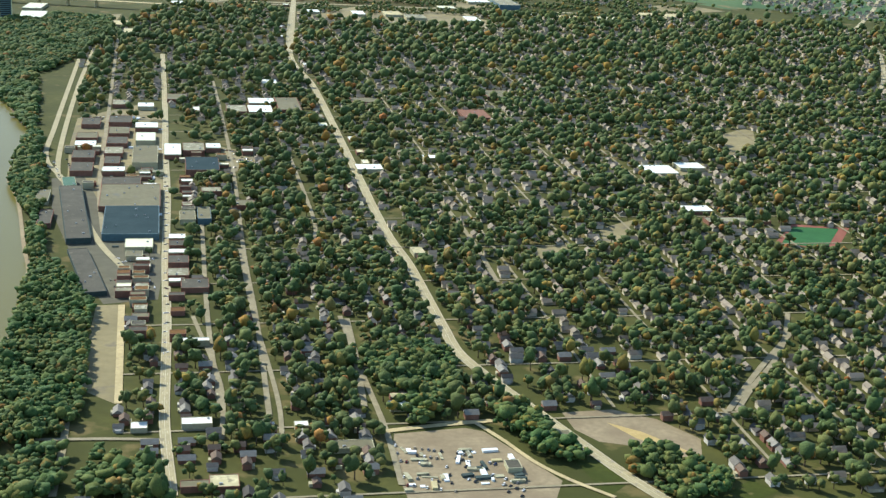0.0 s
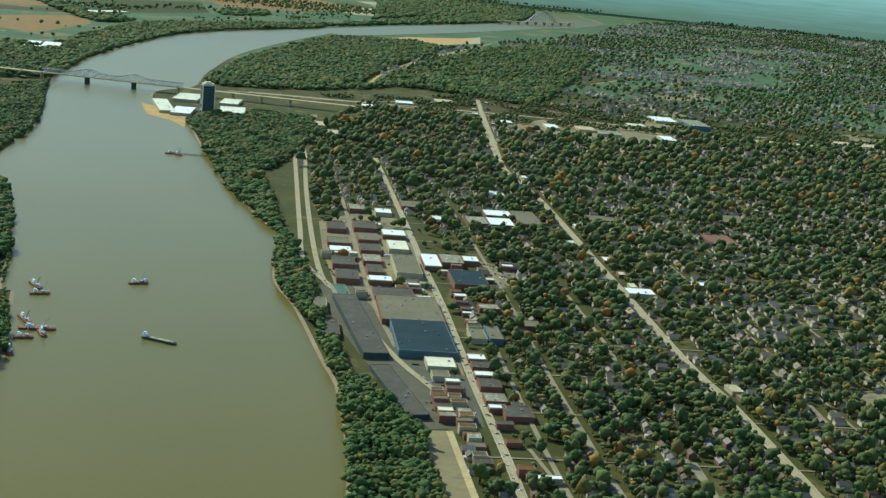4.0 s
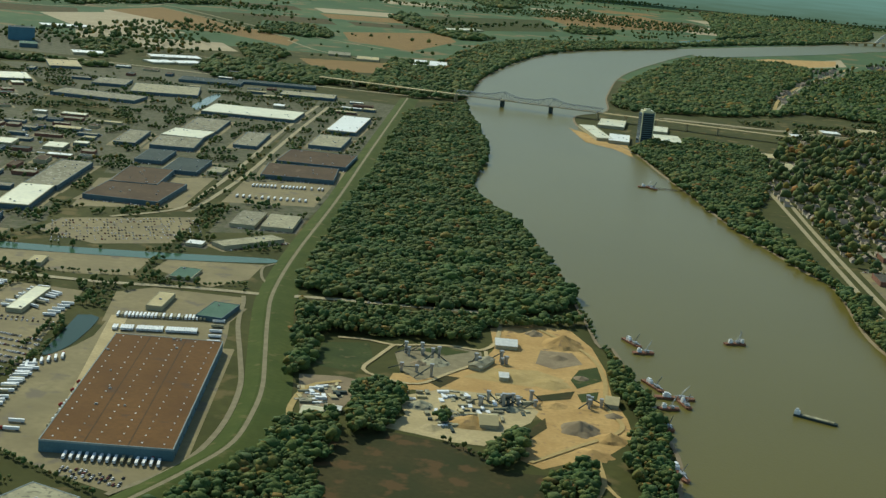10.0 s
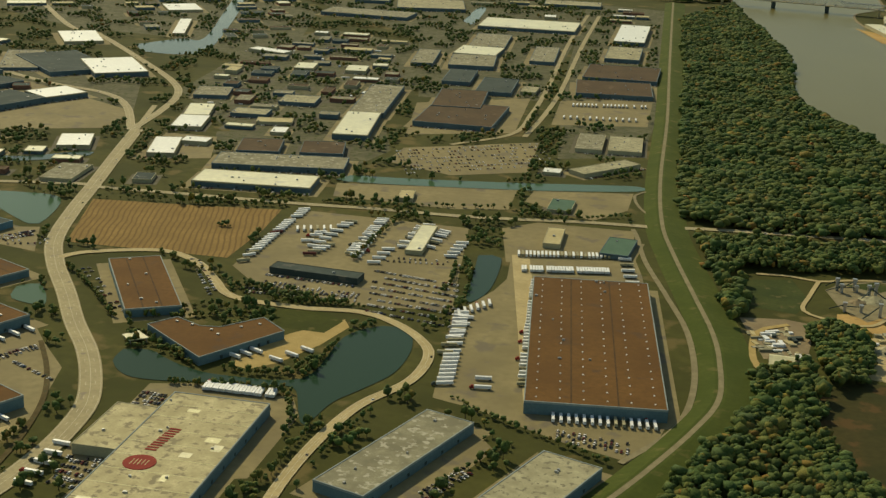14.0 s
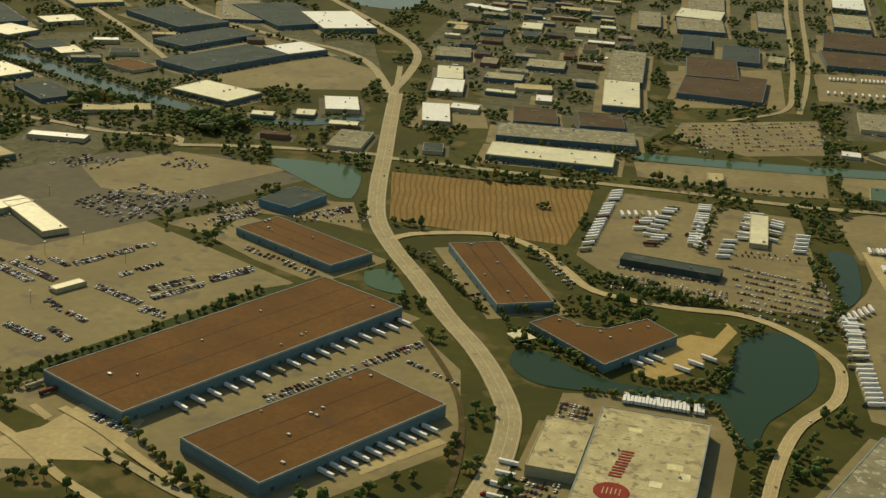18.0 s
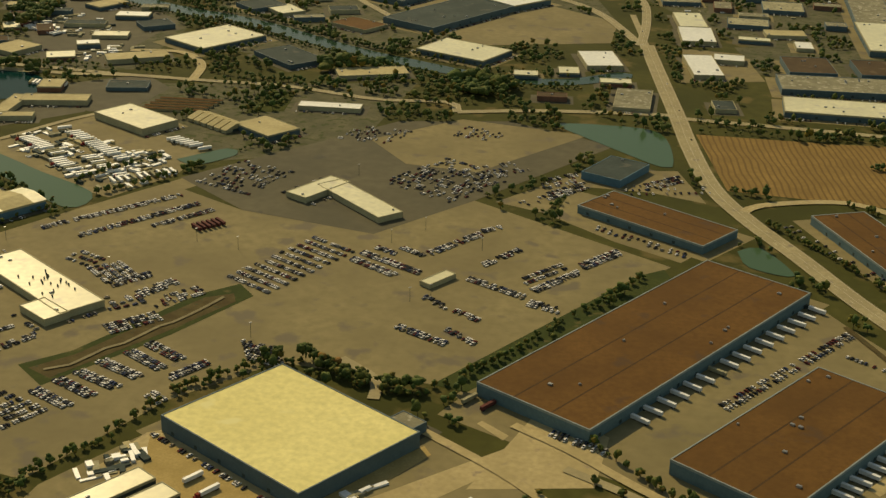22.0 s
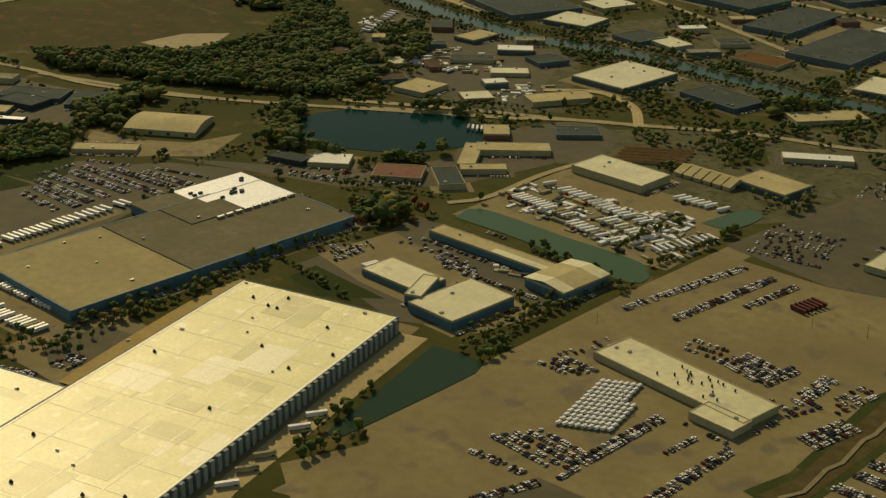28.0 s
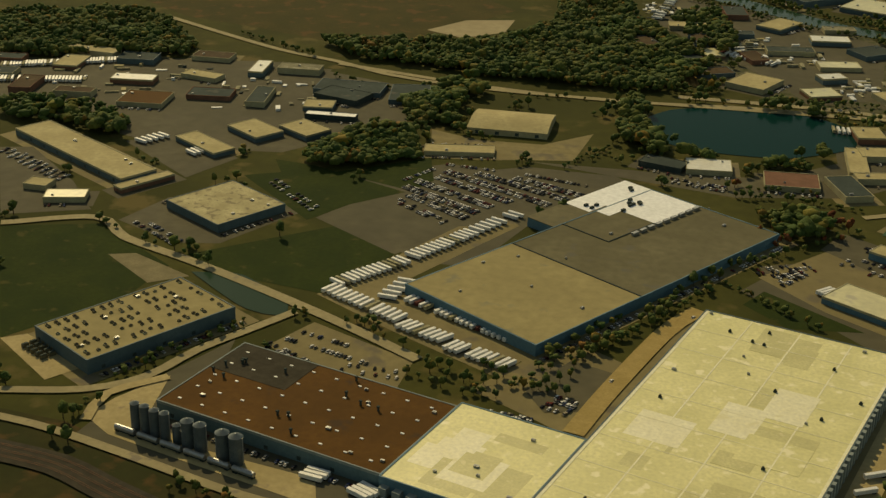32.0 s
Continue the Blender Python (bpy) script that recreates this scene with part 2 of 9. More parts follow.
def scatter_colour(name, stops, rough, coat=0.0):
    """One colour for each loose island, taken from stops of (position, colour)."""
    m = bpy.data.materials.new(name)
    m.use_nodes = True
    nt = m.node_tree
    bsdf = nt.nodes["Principled BSDF"]
    bsdf.inputs["Roughness"].default_value, bsdf.inputs["Coat Weight"].default_value = rough, coat
    if not coat:
        bsdf.inputs["Specular IOR Level"].default_value = 0.15
    geo = nt.nodes.new("ShaderNodeNewGeometry")
    cr = nt.nodes.new("ShaderNodeValToRGB")
    cr.color_ramp.interpolation = "LINEAR" if not coat else "CONSTANT"
    while len(cr.color_ramp.elements) < len(stops):
        cr.color_ramp.elements.new(0.5)
    for e, (p, c) in zip(cr.color_ramp.elements, stops):
        e.position, e.color = p, (*c, 1)
    nt.links.new(geo.outputs["Random Per Island"], cr.inputs[0])
    out = cr.outputs[0]
    if not coat:
        n = nt.nodes.new("ShaderNodeTexNoise")
        n.inputs["Scale"].default_value, n.inputs["Detail"].default_value = 2.0, 4.0
        nt.links.new(geo.outputs["Position"], n.inputs["Vector"])
        hs = nt.nodes.new("ShaderNodeHueSaturation")
        mr = nt.nodes.new("ShaderNodeMapRange")
        mr.inputs[1].default_value, mr.inputs[2].default_value, mr.inputs[3].default_value, mr.inputs[4].default_value = 0.3, 0.7, 0.76, 1.24
        nt.links.new(n.outputs["Fac"], mr.inputs[0])
        nt.links.new(mr.outputs[0], hs.inputs["Value"])
        drift = nt.nodes.new("ShaderNodeTexNoise")
        drift.inputs["Scale"].default_value, drift.inputs["Detail"].default_value = 0.045, 3.0
        nt.links.new(geo.outputs["Position"], drift.inputs["Vector"])
        dr = nt.nodes.new("ShaderNodeMapRange")
        dr.inputs[1].default_value, dr.inputs[2].default_value, dr.inputs[3].default_value, dr.inputs[4].default_value = 0.3, 0.7, 0.53, 0.47
        nt.links.new(drift.outputs["Fac"], dr.inputs[0])
        nt.links.new(dr.outputs[0], hs.inputs["Hue"])
        nt.links.new(out, hs.inputs["Color"])
        out = hs.outputs[0]
        bp = nt.nodes.new("ShaderNodeBump")
        bp.inputs["Strength"].default_value, bp.inputs["Distance"].default_value = 0.8, 0.3
        nt.links.new(n.outputs["Fac"], bp.inputs["Height"])
        nt.links.new(bp.outputs[0], bsdf.inputs["Normal"])
    nt.links.new(out, bsdf.inputs["Base Color"])
    MATS[name] = m
    return m


scatter_colour("leaves", [(0, (0.050, 0.072, 0.022)), (0.5, (0.068, 0.089, 0.025)), (0.85, (0.098, 0.106, 0.027)), (0.96, (0.17, 0.124, 0.026)), (1, (0.25, 0.12, 0.024))], 0.85)
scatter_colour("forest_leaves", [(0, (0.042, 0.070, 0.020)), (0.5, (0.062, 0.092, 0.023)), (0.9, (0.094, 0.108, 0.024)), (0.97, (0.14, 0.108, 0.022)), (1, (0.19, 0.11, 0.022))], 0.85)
mat("black", (0.012, 0.030, 0.034), (0.022, 0.042, 0.046), 10, 0.9)


def water(name, colour, rough, ripple, size):
    m = bpy.data.materials.new(name)
    m.use_nodes = True
    nt = m.node_tree
    bsdf = nt.nodes["Principled BSDF"]
    bsdf.inputs["Base Color"].default_value, bsdf.inputs["Roughness"].default_value, bsdf.inputs["IOR"].default_value = (*colour, 1), rough, 1.33
    geo = nt.nodes.new("ShaderNodeNewGeometry")
    n = nt.nodes.new("ShaderNodeTexNoise")
    n.inputs["Scale"].default_value, n.inputs["Detail"].default_value = 1 / size, 4.0
    nt.links.new(geo.outputs["Position"], n.inputs["Vector"])
    bp = nt.nodes.new("ShaderNodeBump")
    bp.inputs["Strength"].default_value, bp.inputs["Distance"].default_value = 1.0, ripple
    nt.links.new(n.outputs["Fac"], bp.inputs["Height"])
    nt.links.new(bp.outputs[0], bsdf.inputs["Normal"])
    big = nt.nodes.new("ShaderNodeTexNoise")
    big.inputs["Scale"].default_value, big.inputs["Detail"].default_value = 0.006, 4.0
    nt.links.new(geo.outputs["Position"], big.inputs["Vector"])
    mx = nt.nodes.new("ShaderNodeMix")
    mx.data_type = "RGBA"
    mx.inputs[6].default_value, mx.inputs[7].default_value = (*[0.88 * c for c in colour], 1), (*[1.12 * c for c in colour], 1)
    nt.links.new(big.outputs["Fac"], mx.inputs[0])
    nt.links.new(mx.outputs[2], bsdf.inputs["Base Color"])
    MATS[name] = m


water("river_water", (0.116, 0.099, 0.024), 0.3, 0.05, 1.5)
MATS["river_water"].node_tree.nodes["Principled BSDF"].inputs["Specular IOR Level"].default_value = 0.1
mat("ditch", (0.07, 0.05, 0.02), (0.11, 0.085, 0.035), 5, 0.95, spots=(0.05, 0.06, 0.03))
water("pond_water", (0.022, 0.048, 0.028), 0.12, 0.03, 1.2)
scatter_colour("red_leaves", [(0, (0.10, 0.03, 0.015)), (0.5, (0.15, 0.045, 0.02)), (0.8, (0.18, 0.08, 0.02)), (0.9, (0.2, 0.1, 0.02)), (1, (0.16, 0.05, 0.02))], 0.85)
water("lake_water", (0.002, 0.030, 0.027), 0.12, 0.03, 1.2)
water("green_water", (0.050, 0.098, 0.050), 0.15, 0.03, 1.2)
water("canal_water", (0.022, 0.050, 0.030), 0.14, 0.03, 1.2)
for nm, gloss in (("lake_water", 0.03), ("green_water", 0.1), ("canal_water", 0.1), ("pond_water", 0.07)):
    MATS[nm].node_tree.nodes["Principled BSDF"].inputs["Specular IOR Level"].default_value = gloss

# ---- building blocks ----
rng = np.random.default_rng(7)


def link(name, bm, material, parent=None, label=""):
    me = bpy.data.meshes.new(name)
    bm.to_mesh(me)
    bm.free()
    for x in material if isinstance(material, (list, tuple)) else [material]:
        me.materials.append(MATS[x])
    ob = new(name, me)
    ob.parent = parent
    return tagged(ob, label)


def part(name, bm, material, parent, label=""):
    return link(name, bm, material, parent, label)


def box(bm, x0, y0, z0, x1, y1, z1, top=True, mi=0):
    v = [bm.verts.new(p) for p in ((x0, y0, z0), (x1, y0, z0), (x1, y1, z0), (x0, y1, z0), (x0, y0, z1), (x1, y0, z1), (x1, y1, z1), (x0, y1, z1))]
    quads = [(0, 1, 5, 4), (1, 2, 6, 5), (2, 3, 7, 6), (3, 0, 4, 7)] + ([(4, 5, 6, 7), (3, 2, 1, 0)] if top else [])
    for q in quads:
        bm.faces.new([v[i] for i in q]).material_index = mi
    return v


def boxes(*specs):
    bm = bmesh.new()
    for s in specs:
        box(bm, *s)
    return bm


def smooth_line(pts, step=8.0):
    """A Catmull-Rom line through the given points, resampled evenly enough."""
    p = np.array(pts, float)
    p = np.vstack([2 * p[0] - p[1], p, 2 * p[-1] - p[-2]])
    out = []
    for i in range(1, len(p) - 2):
        n = max(1, int(np.linalg.norm(p[i + 1] - p[i]) / step))
        for s in np.arange(n) / n:
            a, b, c, d = p[i - 1 : i + 3]
            out.append(0.5 * (2 * b + (c - a) * s + (2 * a - 5 * b + 4 * c - d) * s * s + (3 * b - a - 3 * c + d) * s**3))
    out.append(p[-2])
    return np.array(out)


def mesh_from(name, verts, faces, materials, mi=None, soft=False):
    """One mesh from arrays of vertices and triangles."""
    me = bpy.data.meshes.new(name)
    verts, faces = np.asarray(verts, np.float32), np.asarray(faces, np.int32)
    me.vertices.add(len(verts))
    me.vertices.foreach_set("co", verts.ravel())
    me.loops.add(faces.size)
    me.loops.foreach_set("vertex_index", faces.ravel())
    me.polygons.add(len(faces))
    me.polygons.foreach_set("loop_start", np.arange(0, faces.size, 3, dtype=np.int32))
    for x in materials:
        me.materials.append(MATS[x])
    if mi is not None:
        me.polygons.foreach_set("material_index", np.asarray(mi, np.int32))
    me.polygons.foreach_set("use_smooth", np.full(len(faces), soft))
    me.update(calc_edges=True)
    return new(name, me)


ROAD_LINES, SOLID = [], []
WORDS = dict(
    lot="sun-bleached asphalt parking lot", darklot="dark sealed asphalt lot", concrete="pale concrete apron",
    lawn="mown green grass", park_lawn="lush dark green grass between the lots", turf="green artificial sports turf", track="red running track", drygrass="dry brownish meadow grass", rough_grass="rough green grass with dry tufts",
    far_land="distant green pasture", meadow="dark rough meadow grass", yard="patched yard of asphalt and weeds", street="narrow grey town street", ballast="dark railway ballast", midlot="worn grey asphalt lot", stubble="harvested tan field with curved rows", palefield="pale bare farm field", sand="open sandy yard with wheel ruts", dirt="bare earth yard",
    ditch="muddy drainage ditch", road="pale worn asphalt road", gravel="grey gravel track", sandroad="sandy dirt track")


PAVED, LAID = [], []


def patch(material, layer, pts):
    """A flat piece of ground, a little above the one below it."""
    bm = bmesh.new()
    line = np.array(pts, float)
    lo, hi, z = line.min(0), line.max(0), 0.04 * layer + 0.004
    near = sorted(q[2] for q in LAID if (q[0] < hi).all() and (q[1] > lo).all())
    while any(abs(z - q) < 0.0045 for q in near):
        z += 0.005
    LAID.append((lo, hi, z))
    if material in ("lot", "darklot", "midlot", "concrete", "sand", "dirt", "turf", "track", "stubble", "gravel"):
        PAVED.append(np.array(pts, float))
    bm.faces.new([bm.verts.new((x, y, z)) for x, y in line])
    bmesh.ops.triangulate(bm, faces=bm.faces)
    bmesh.ops.recalc_face_normals(bm, faces=bm.faces)
    if sum(f.normal.z for f in bm.faces) < 0:
        bmesh.ops.reverse_faces(bm, faces=bm.faces)
    ob = link("pavement" if material in ("lot", "darklot", "midlot", "concrete", "track") else "ground_field", bm, material)
    return tagged(ob, WORDS[material], "ground", kind="structure")


def pond(pts, material="pond_water"):
    c = smooth_line(pts + pts[:1], 4.0)[:-1]
    bm = bmesh.new()
    bm.faces.new([bm.verts.new((x, y, 0.2 + 0.0015 * len(SOLID))) for x, y in c])
    bmesh.ops.triangulate(bm, faces=bm.faces)
    if sum(f.normal.z for f in bm.faces) < 0:
        bmesh.ops.reverse_faces(bm, faces=bm.faces)
    ob = tagged(link("water", bm, material), {"lake_water": "deep teal lake water beside trees", "green_water": "milky green pond water between lots", "canal_water": "dark green canal water between wooded banks"}.get(material, "still dark green pond water with grassy banks"), "pond", kind="structure")
    SOLID.append(("poly", np.array(c)))
    return ob


def ribbon(name, line, w0, w1, z0, z1, material):
    """A strip along a line from the offset w0 to w1, at heights z0 and z1."""
    d = np.gradient(line, axis=0)
    n = np.stack([-d[:, 1], d[:, 0]], 1) / np.linalg.norm(d, axis=1)[:, None]
    a, b = line + n * w1, line + n * w0
    k = len(line)
    verts = np.vstack([np.c_[a, np.full(k, z1)], np.c_[b, np.full(k, z0)]])
    i = np.arange(k - 1)
    faces = np.vstack([np.c_[i, i + k, i + k + 1], np.c_[i, i + k + 1, i + 1]])
    return mesh_from(name, verts, faces, [material])


ROAD_LEVEL = [0]


def road(width, material, pts):
    line = smooth_line(pts, 5.0)
    ROAD_LINES.append((line, width))
    ROAD_LEVEL[0] += 1
    z = 0.31 + 0.005 * (ROAD_LEVEL[0] % 23)
    ob = tagged(ribbon("road", line, -width / 2, width / 2, z, z, material), WORDS[material], "road", kind="structure")
    if width > 4.2 and material in ("road", "concrete"):
        d = np.gradient(line, axis=0)
        n = np.stack([-d[:, 1], d[:, 0]], 1) / np.linalg.norm(d, axis=1)[:, None]
        vs, fs = [], []
        for off, dash in ((-0.43, 1), (0.43, 1), (-0.2, 2), (0.2, 2), (0.0, 1)):
            a, b = line + n * (off * width - 0.07), line + n * (off * width + 0.07)
            for i in range(0, len(line) - 1, dash):
                e0, e1 = (a[i + 1], b[i + 1]) if dash == 1 else ((a[i] + a[i + 1]) / 2, (b[i] + b[i + 1]) / 2)
                k = len(vs)
                vs += [(*a[i], z + 0.02), (*b[i], z + 0.02), (*e1, z + 0.02), (*e0, z + 0.02)]
                fs += [(k, k + 2, k + 1), (k, k + 3, k + 2)]
        tagged(mesh_from("road_marking", vs, fs, ["lane_line"]), "worn pale lane lines painted on the road", "road marking", kind="structure")
    return ob


def inside(poly, p):
    poly, p = np.asarray(poly, float), np.asarray(p, float)
    r = np.zeros(len(p), bool)
    for (x0, y0), (x1, y1) in zip(poly, np.roll(poly, -1, 0)):
        hit = (y0 > p[:, 1]) != (y1 > p[:, 1])
        r ^= hit & (p[:, 0] < (x1 - x0) * (p[:, 1] - y0) / (y1 - y0 + 1e-12) + x0)
    return r


def clear(p, gap=1.5):
    """Which of the points lie off the roads, the buildings and the water."""
    ok = np.ones(len(p), bool)
    for line, w in ROAD_LINES:
        lo, hi = line.min(0) - w - gap, line.max(0) + w + gap
        near = np.where(ok & (p > lo).all(1) & (p < hi).all(1))[0]
        if len(near):
            d = np.sqrt(((p[near, None] - line[None, ::1]) ** 2).sum(-1)).min(1)
            ok[near] &= d > w / 2 + gap
    for kind, s in SOLID:
        if kind == "poly":
            lo, hi = s.min(0), s.max(0)
            near = np.where(ok & (p > lo).all(1) & (p < hi).all(1))[0]
            if len(near):
                ok[near] &= ~inside(s, p[near])
        else:
            x, y, l, w, a = s
            q = p - (x, y)
            u, v = q[:, 0] * math.cos(a) + q[:, 1] * math.sin(a), -q[:, 0] * math.sin(a) + q[:, 1] * math.cos(a)
            ok &= (abs(u) > l / 2 + gap) | (abs(v) > w / 2 + gap)
    return ok


ICO_V, ICO_F = None, None


def ico():
    global ICO_V, ICO_F
    bm = bmesh.new()
    bmesh.ops.create_icosphere(bm, subdivisions=1, radius=1)
    ICO_V, ICO_F = np.array([v.co[:] for v in bm.verts]), np.array([[v.index for v in f.verts] for f in bm.faces])
    bm.free()


ico()


def crown(seed, clumps, tall=1.0):
    """A crown of jagged leaf clumps about (0, 0, 1), one metre in radius."""
    r = np.random.default_rng(seed)
    vs, fs = [], []
    for i in range(clumps):
        a, h = r.uniform(0, 2 * math.pi), r.uniform(-0.45, 0.5)
        d = 0 if i == 0 else r.uniform(0.4, 0.75) * math.sqrt(1 - h * h)
        s = 0.72 if i == 0 else r.uniform(0.32, 0.52)
        v = ICO_V * s * r.uniform(0.6, 1.32, (len(ICO_V), 1)) + (d * math.cos(a), d * math.sin(a), h if i else 0)
        fs.append(ICO_F + len(ICO_V) * i)
        vs.append(v)
    v = np.vstack(vs)
    v[:, 2] = v[:, 2] * 0.85 * tall + 1.05 * tall
    return v, np.vstack(fs)


FULL = [crown(i, 7, 1.0 + 0.12 * (i % 3)) for i in range(10)]
NEAR = [crown(20 + i, 4, 1.0 + 0.12 * (i % 3)) for i in range(10)]
FAR = [crown(40 + i, 2) for i in range(8)]
FARTHEST = [crown(60 + i, 1) for i in range(8)]


def foliage(name, pos, radius, kinds, label, trunk=True, leaf="leaves", tall=None):
    """Many trees as one thing of kind stuff: pos (n, 2), radius (n,)."""
    vs, fs, mi, at = [], [], [], 0
    turn, pick = rng.uniform(0, 2 * math.pi, len(pos)), rng.integers(0, len(kinds), len(pos))
    for k, (v, f) in enumerate(kinds):
        idx = np.where(pick == k)[0]
        if not len(idx):
            continue
        c, s, r = np.cos(turn[idx])[:, None], np.sin(turn[idx])[:, None], radius[idx][:, None]
        stretch = rng.uniform(0.75, 1.45, (len(idx), 1))
        x = (v[:, 0] * c - v[:, 1] * s) * r + pos[idx, :1]
        y = (v[:, 0] * s + v[:, 1] * c) * r + pos[idx, 1:2]
        z = v[:, 2][None] * r * stretch + 0.02 * r if tall is None else np.where(v[:, 2][None] > 1, tall[idx][:, None] - (2.0 - v[:, 2][None]) * 0.85 * r, v[:, 2][None] * (tall[idx][:, None] - 0.85 * r))
        w = np.stack([x, y, z], -1).reshape(-1, 3)
        ff = (f[None] + (np.arange(len(idx)) * len(v))[:, None, None]).reshape(-1, 3) + at
        vs.append(w), fs.append(ff), mi.append(np.zeros(len(ff), int))
        at += len(w)
        if trunk:
            tv = np.array([(math.cos(a) * q, math.sin(a) * q, h) for h, q in ((0, 0.09), (1.0, 0.05)) for a in (0, 2.1, 4.2)])
            tf = np.array([(0, 1, 4), (0, 4, 3), (1, 2, 5), (1, 5, 4), (2, 0, 3), (2, 3, 5)])
            w = (tv[None] * r[:, None] + np.c_[pos[idx], np.zeros(len(idx))][:, None]).reshape(-1, 3)
            ff = (tf[None] + (np.arange(len(idx)) * 6)[:, None, None]).reshape(-1, 3) + at
            vs.append(w), fs.append(ff), mi.append(np.ones(len(ff), int))
            at += len(w)
    ob = mesh_from(name, np.vstack(vs), np.vstack(fs), [leaf, "bark"], np.concatenate(mi), True)
    return tagged(ob, label, "trees", kind="stuff")


def scatter(poly, gap):
    """Points about gap apart inside a polygon."""
    poly = np.asarray(poly, float)
    lo, hi = poly.min(0), poly.max(0)
    gx, gy = np.meshgrid(np.arange(lo[0], hi[0], gap), np.arange(lo[1], hi[1], gap))
    p = np.c_[gx.ravel(), gy.ravel()] + rng.uniform(-0.48, 0.48, (gx.size, 2)) * gap
    return p[inside(poly, p)]


def wood(kind, density, pts):
    area_y = np.mean([y for _, y in pts])
    gap = (2.5 if area_y < 900 else 3.2 if area_y < 1500 else 5.2 if area_y < 2600 else 8.0) / math.sqrt(density)
    p = scatter(smooth_line(pts + pts[:1], 10.0)[:-1], gap)
    p = p[clear(p, 0.5 if area_y < 1500 else 5.0)]
    if len(p):
        size = gap * rng.choice((0.5, 0.75, 0.95, 1.25, 1.6), len(p), p=(0.2, 0.28, 0.26, 0.18, 0.08)) * rng.uniform(0.85, 1.15, len(p))
        rise = np.array([noise.noise(Vector((x / 22, y / 22, 0.0))) for x, y in p])
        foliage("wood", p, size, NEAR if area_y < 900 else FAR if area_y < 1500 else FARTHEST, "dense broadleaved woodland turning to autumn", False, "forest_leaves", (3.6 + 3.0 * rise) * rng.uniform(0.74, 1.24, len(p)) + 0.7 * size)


def strut(b, p, q, w):
    d = q - p
    m = Matrix.Translation((p + q) / 2) @ d.to_track_quat("Z", "Y").to_matrix().to_4x4()
    bmesh.ops.create_cube(b, size=1, matrix=m @ Matrix.Diagonal((w, w, d.length, 1)))


def shift(x, y, angle):
    return pose(x, y, 0, 0, 0, angle)


DOCKS = dict(blue=True, darkblue=True)


TOWN_ROOF = dict(dark="tar_grey", grey="darkgrey", lightgrey="grey", tan="stained_cream", black="black")


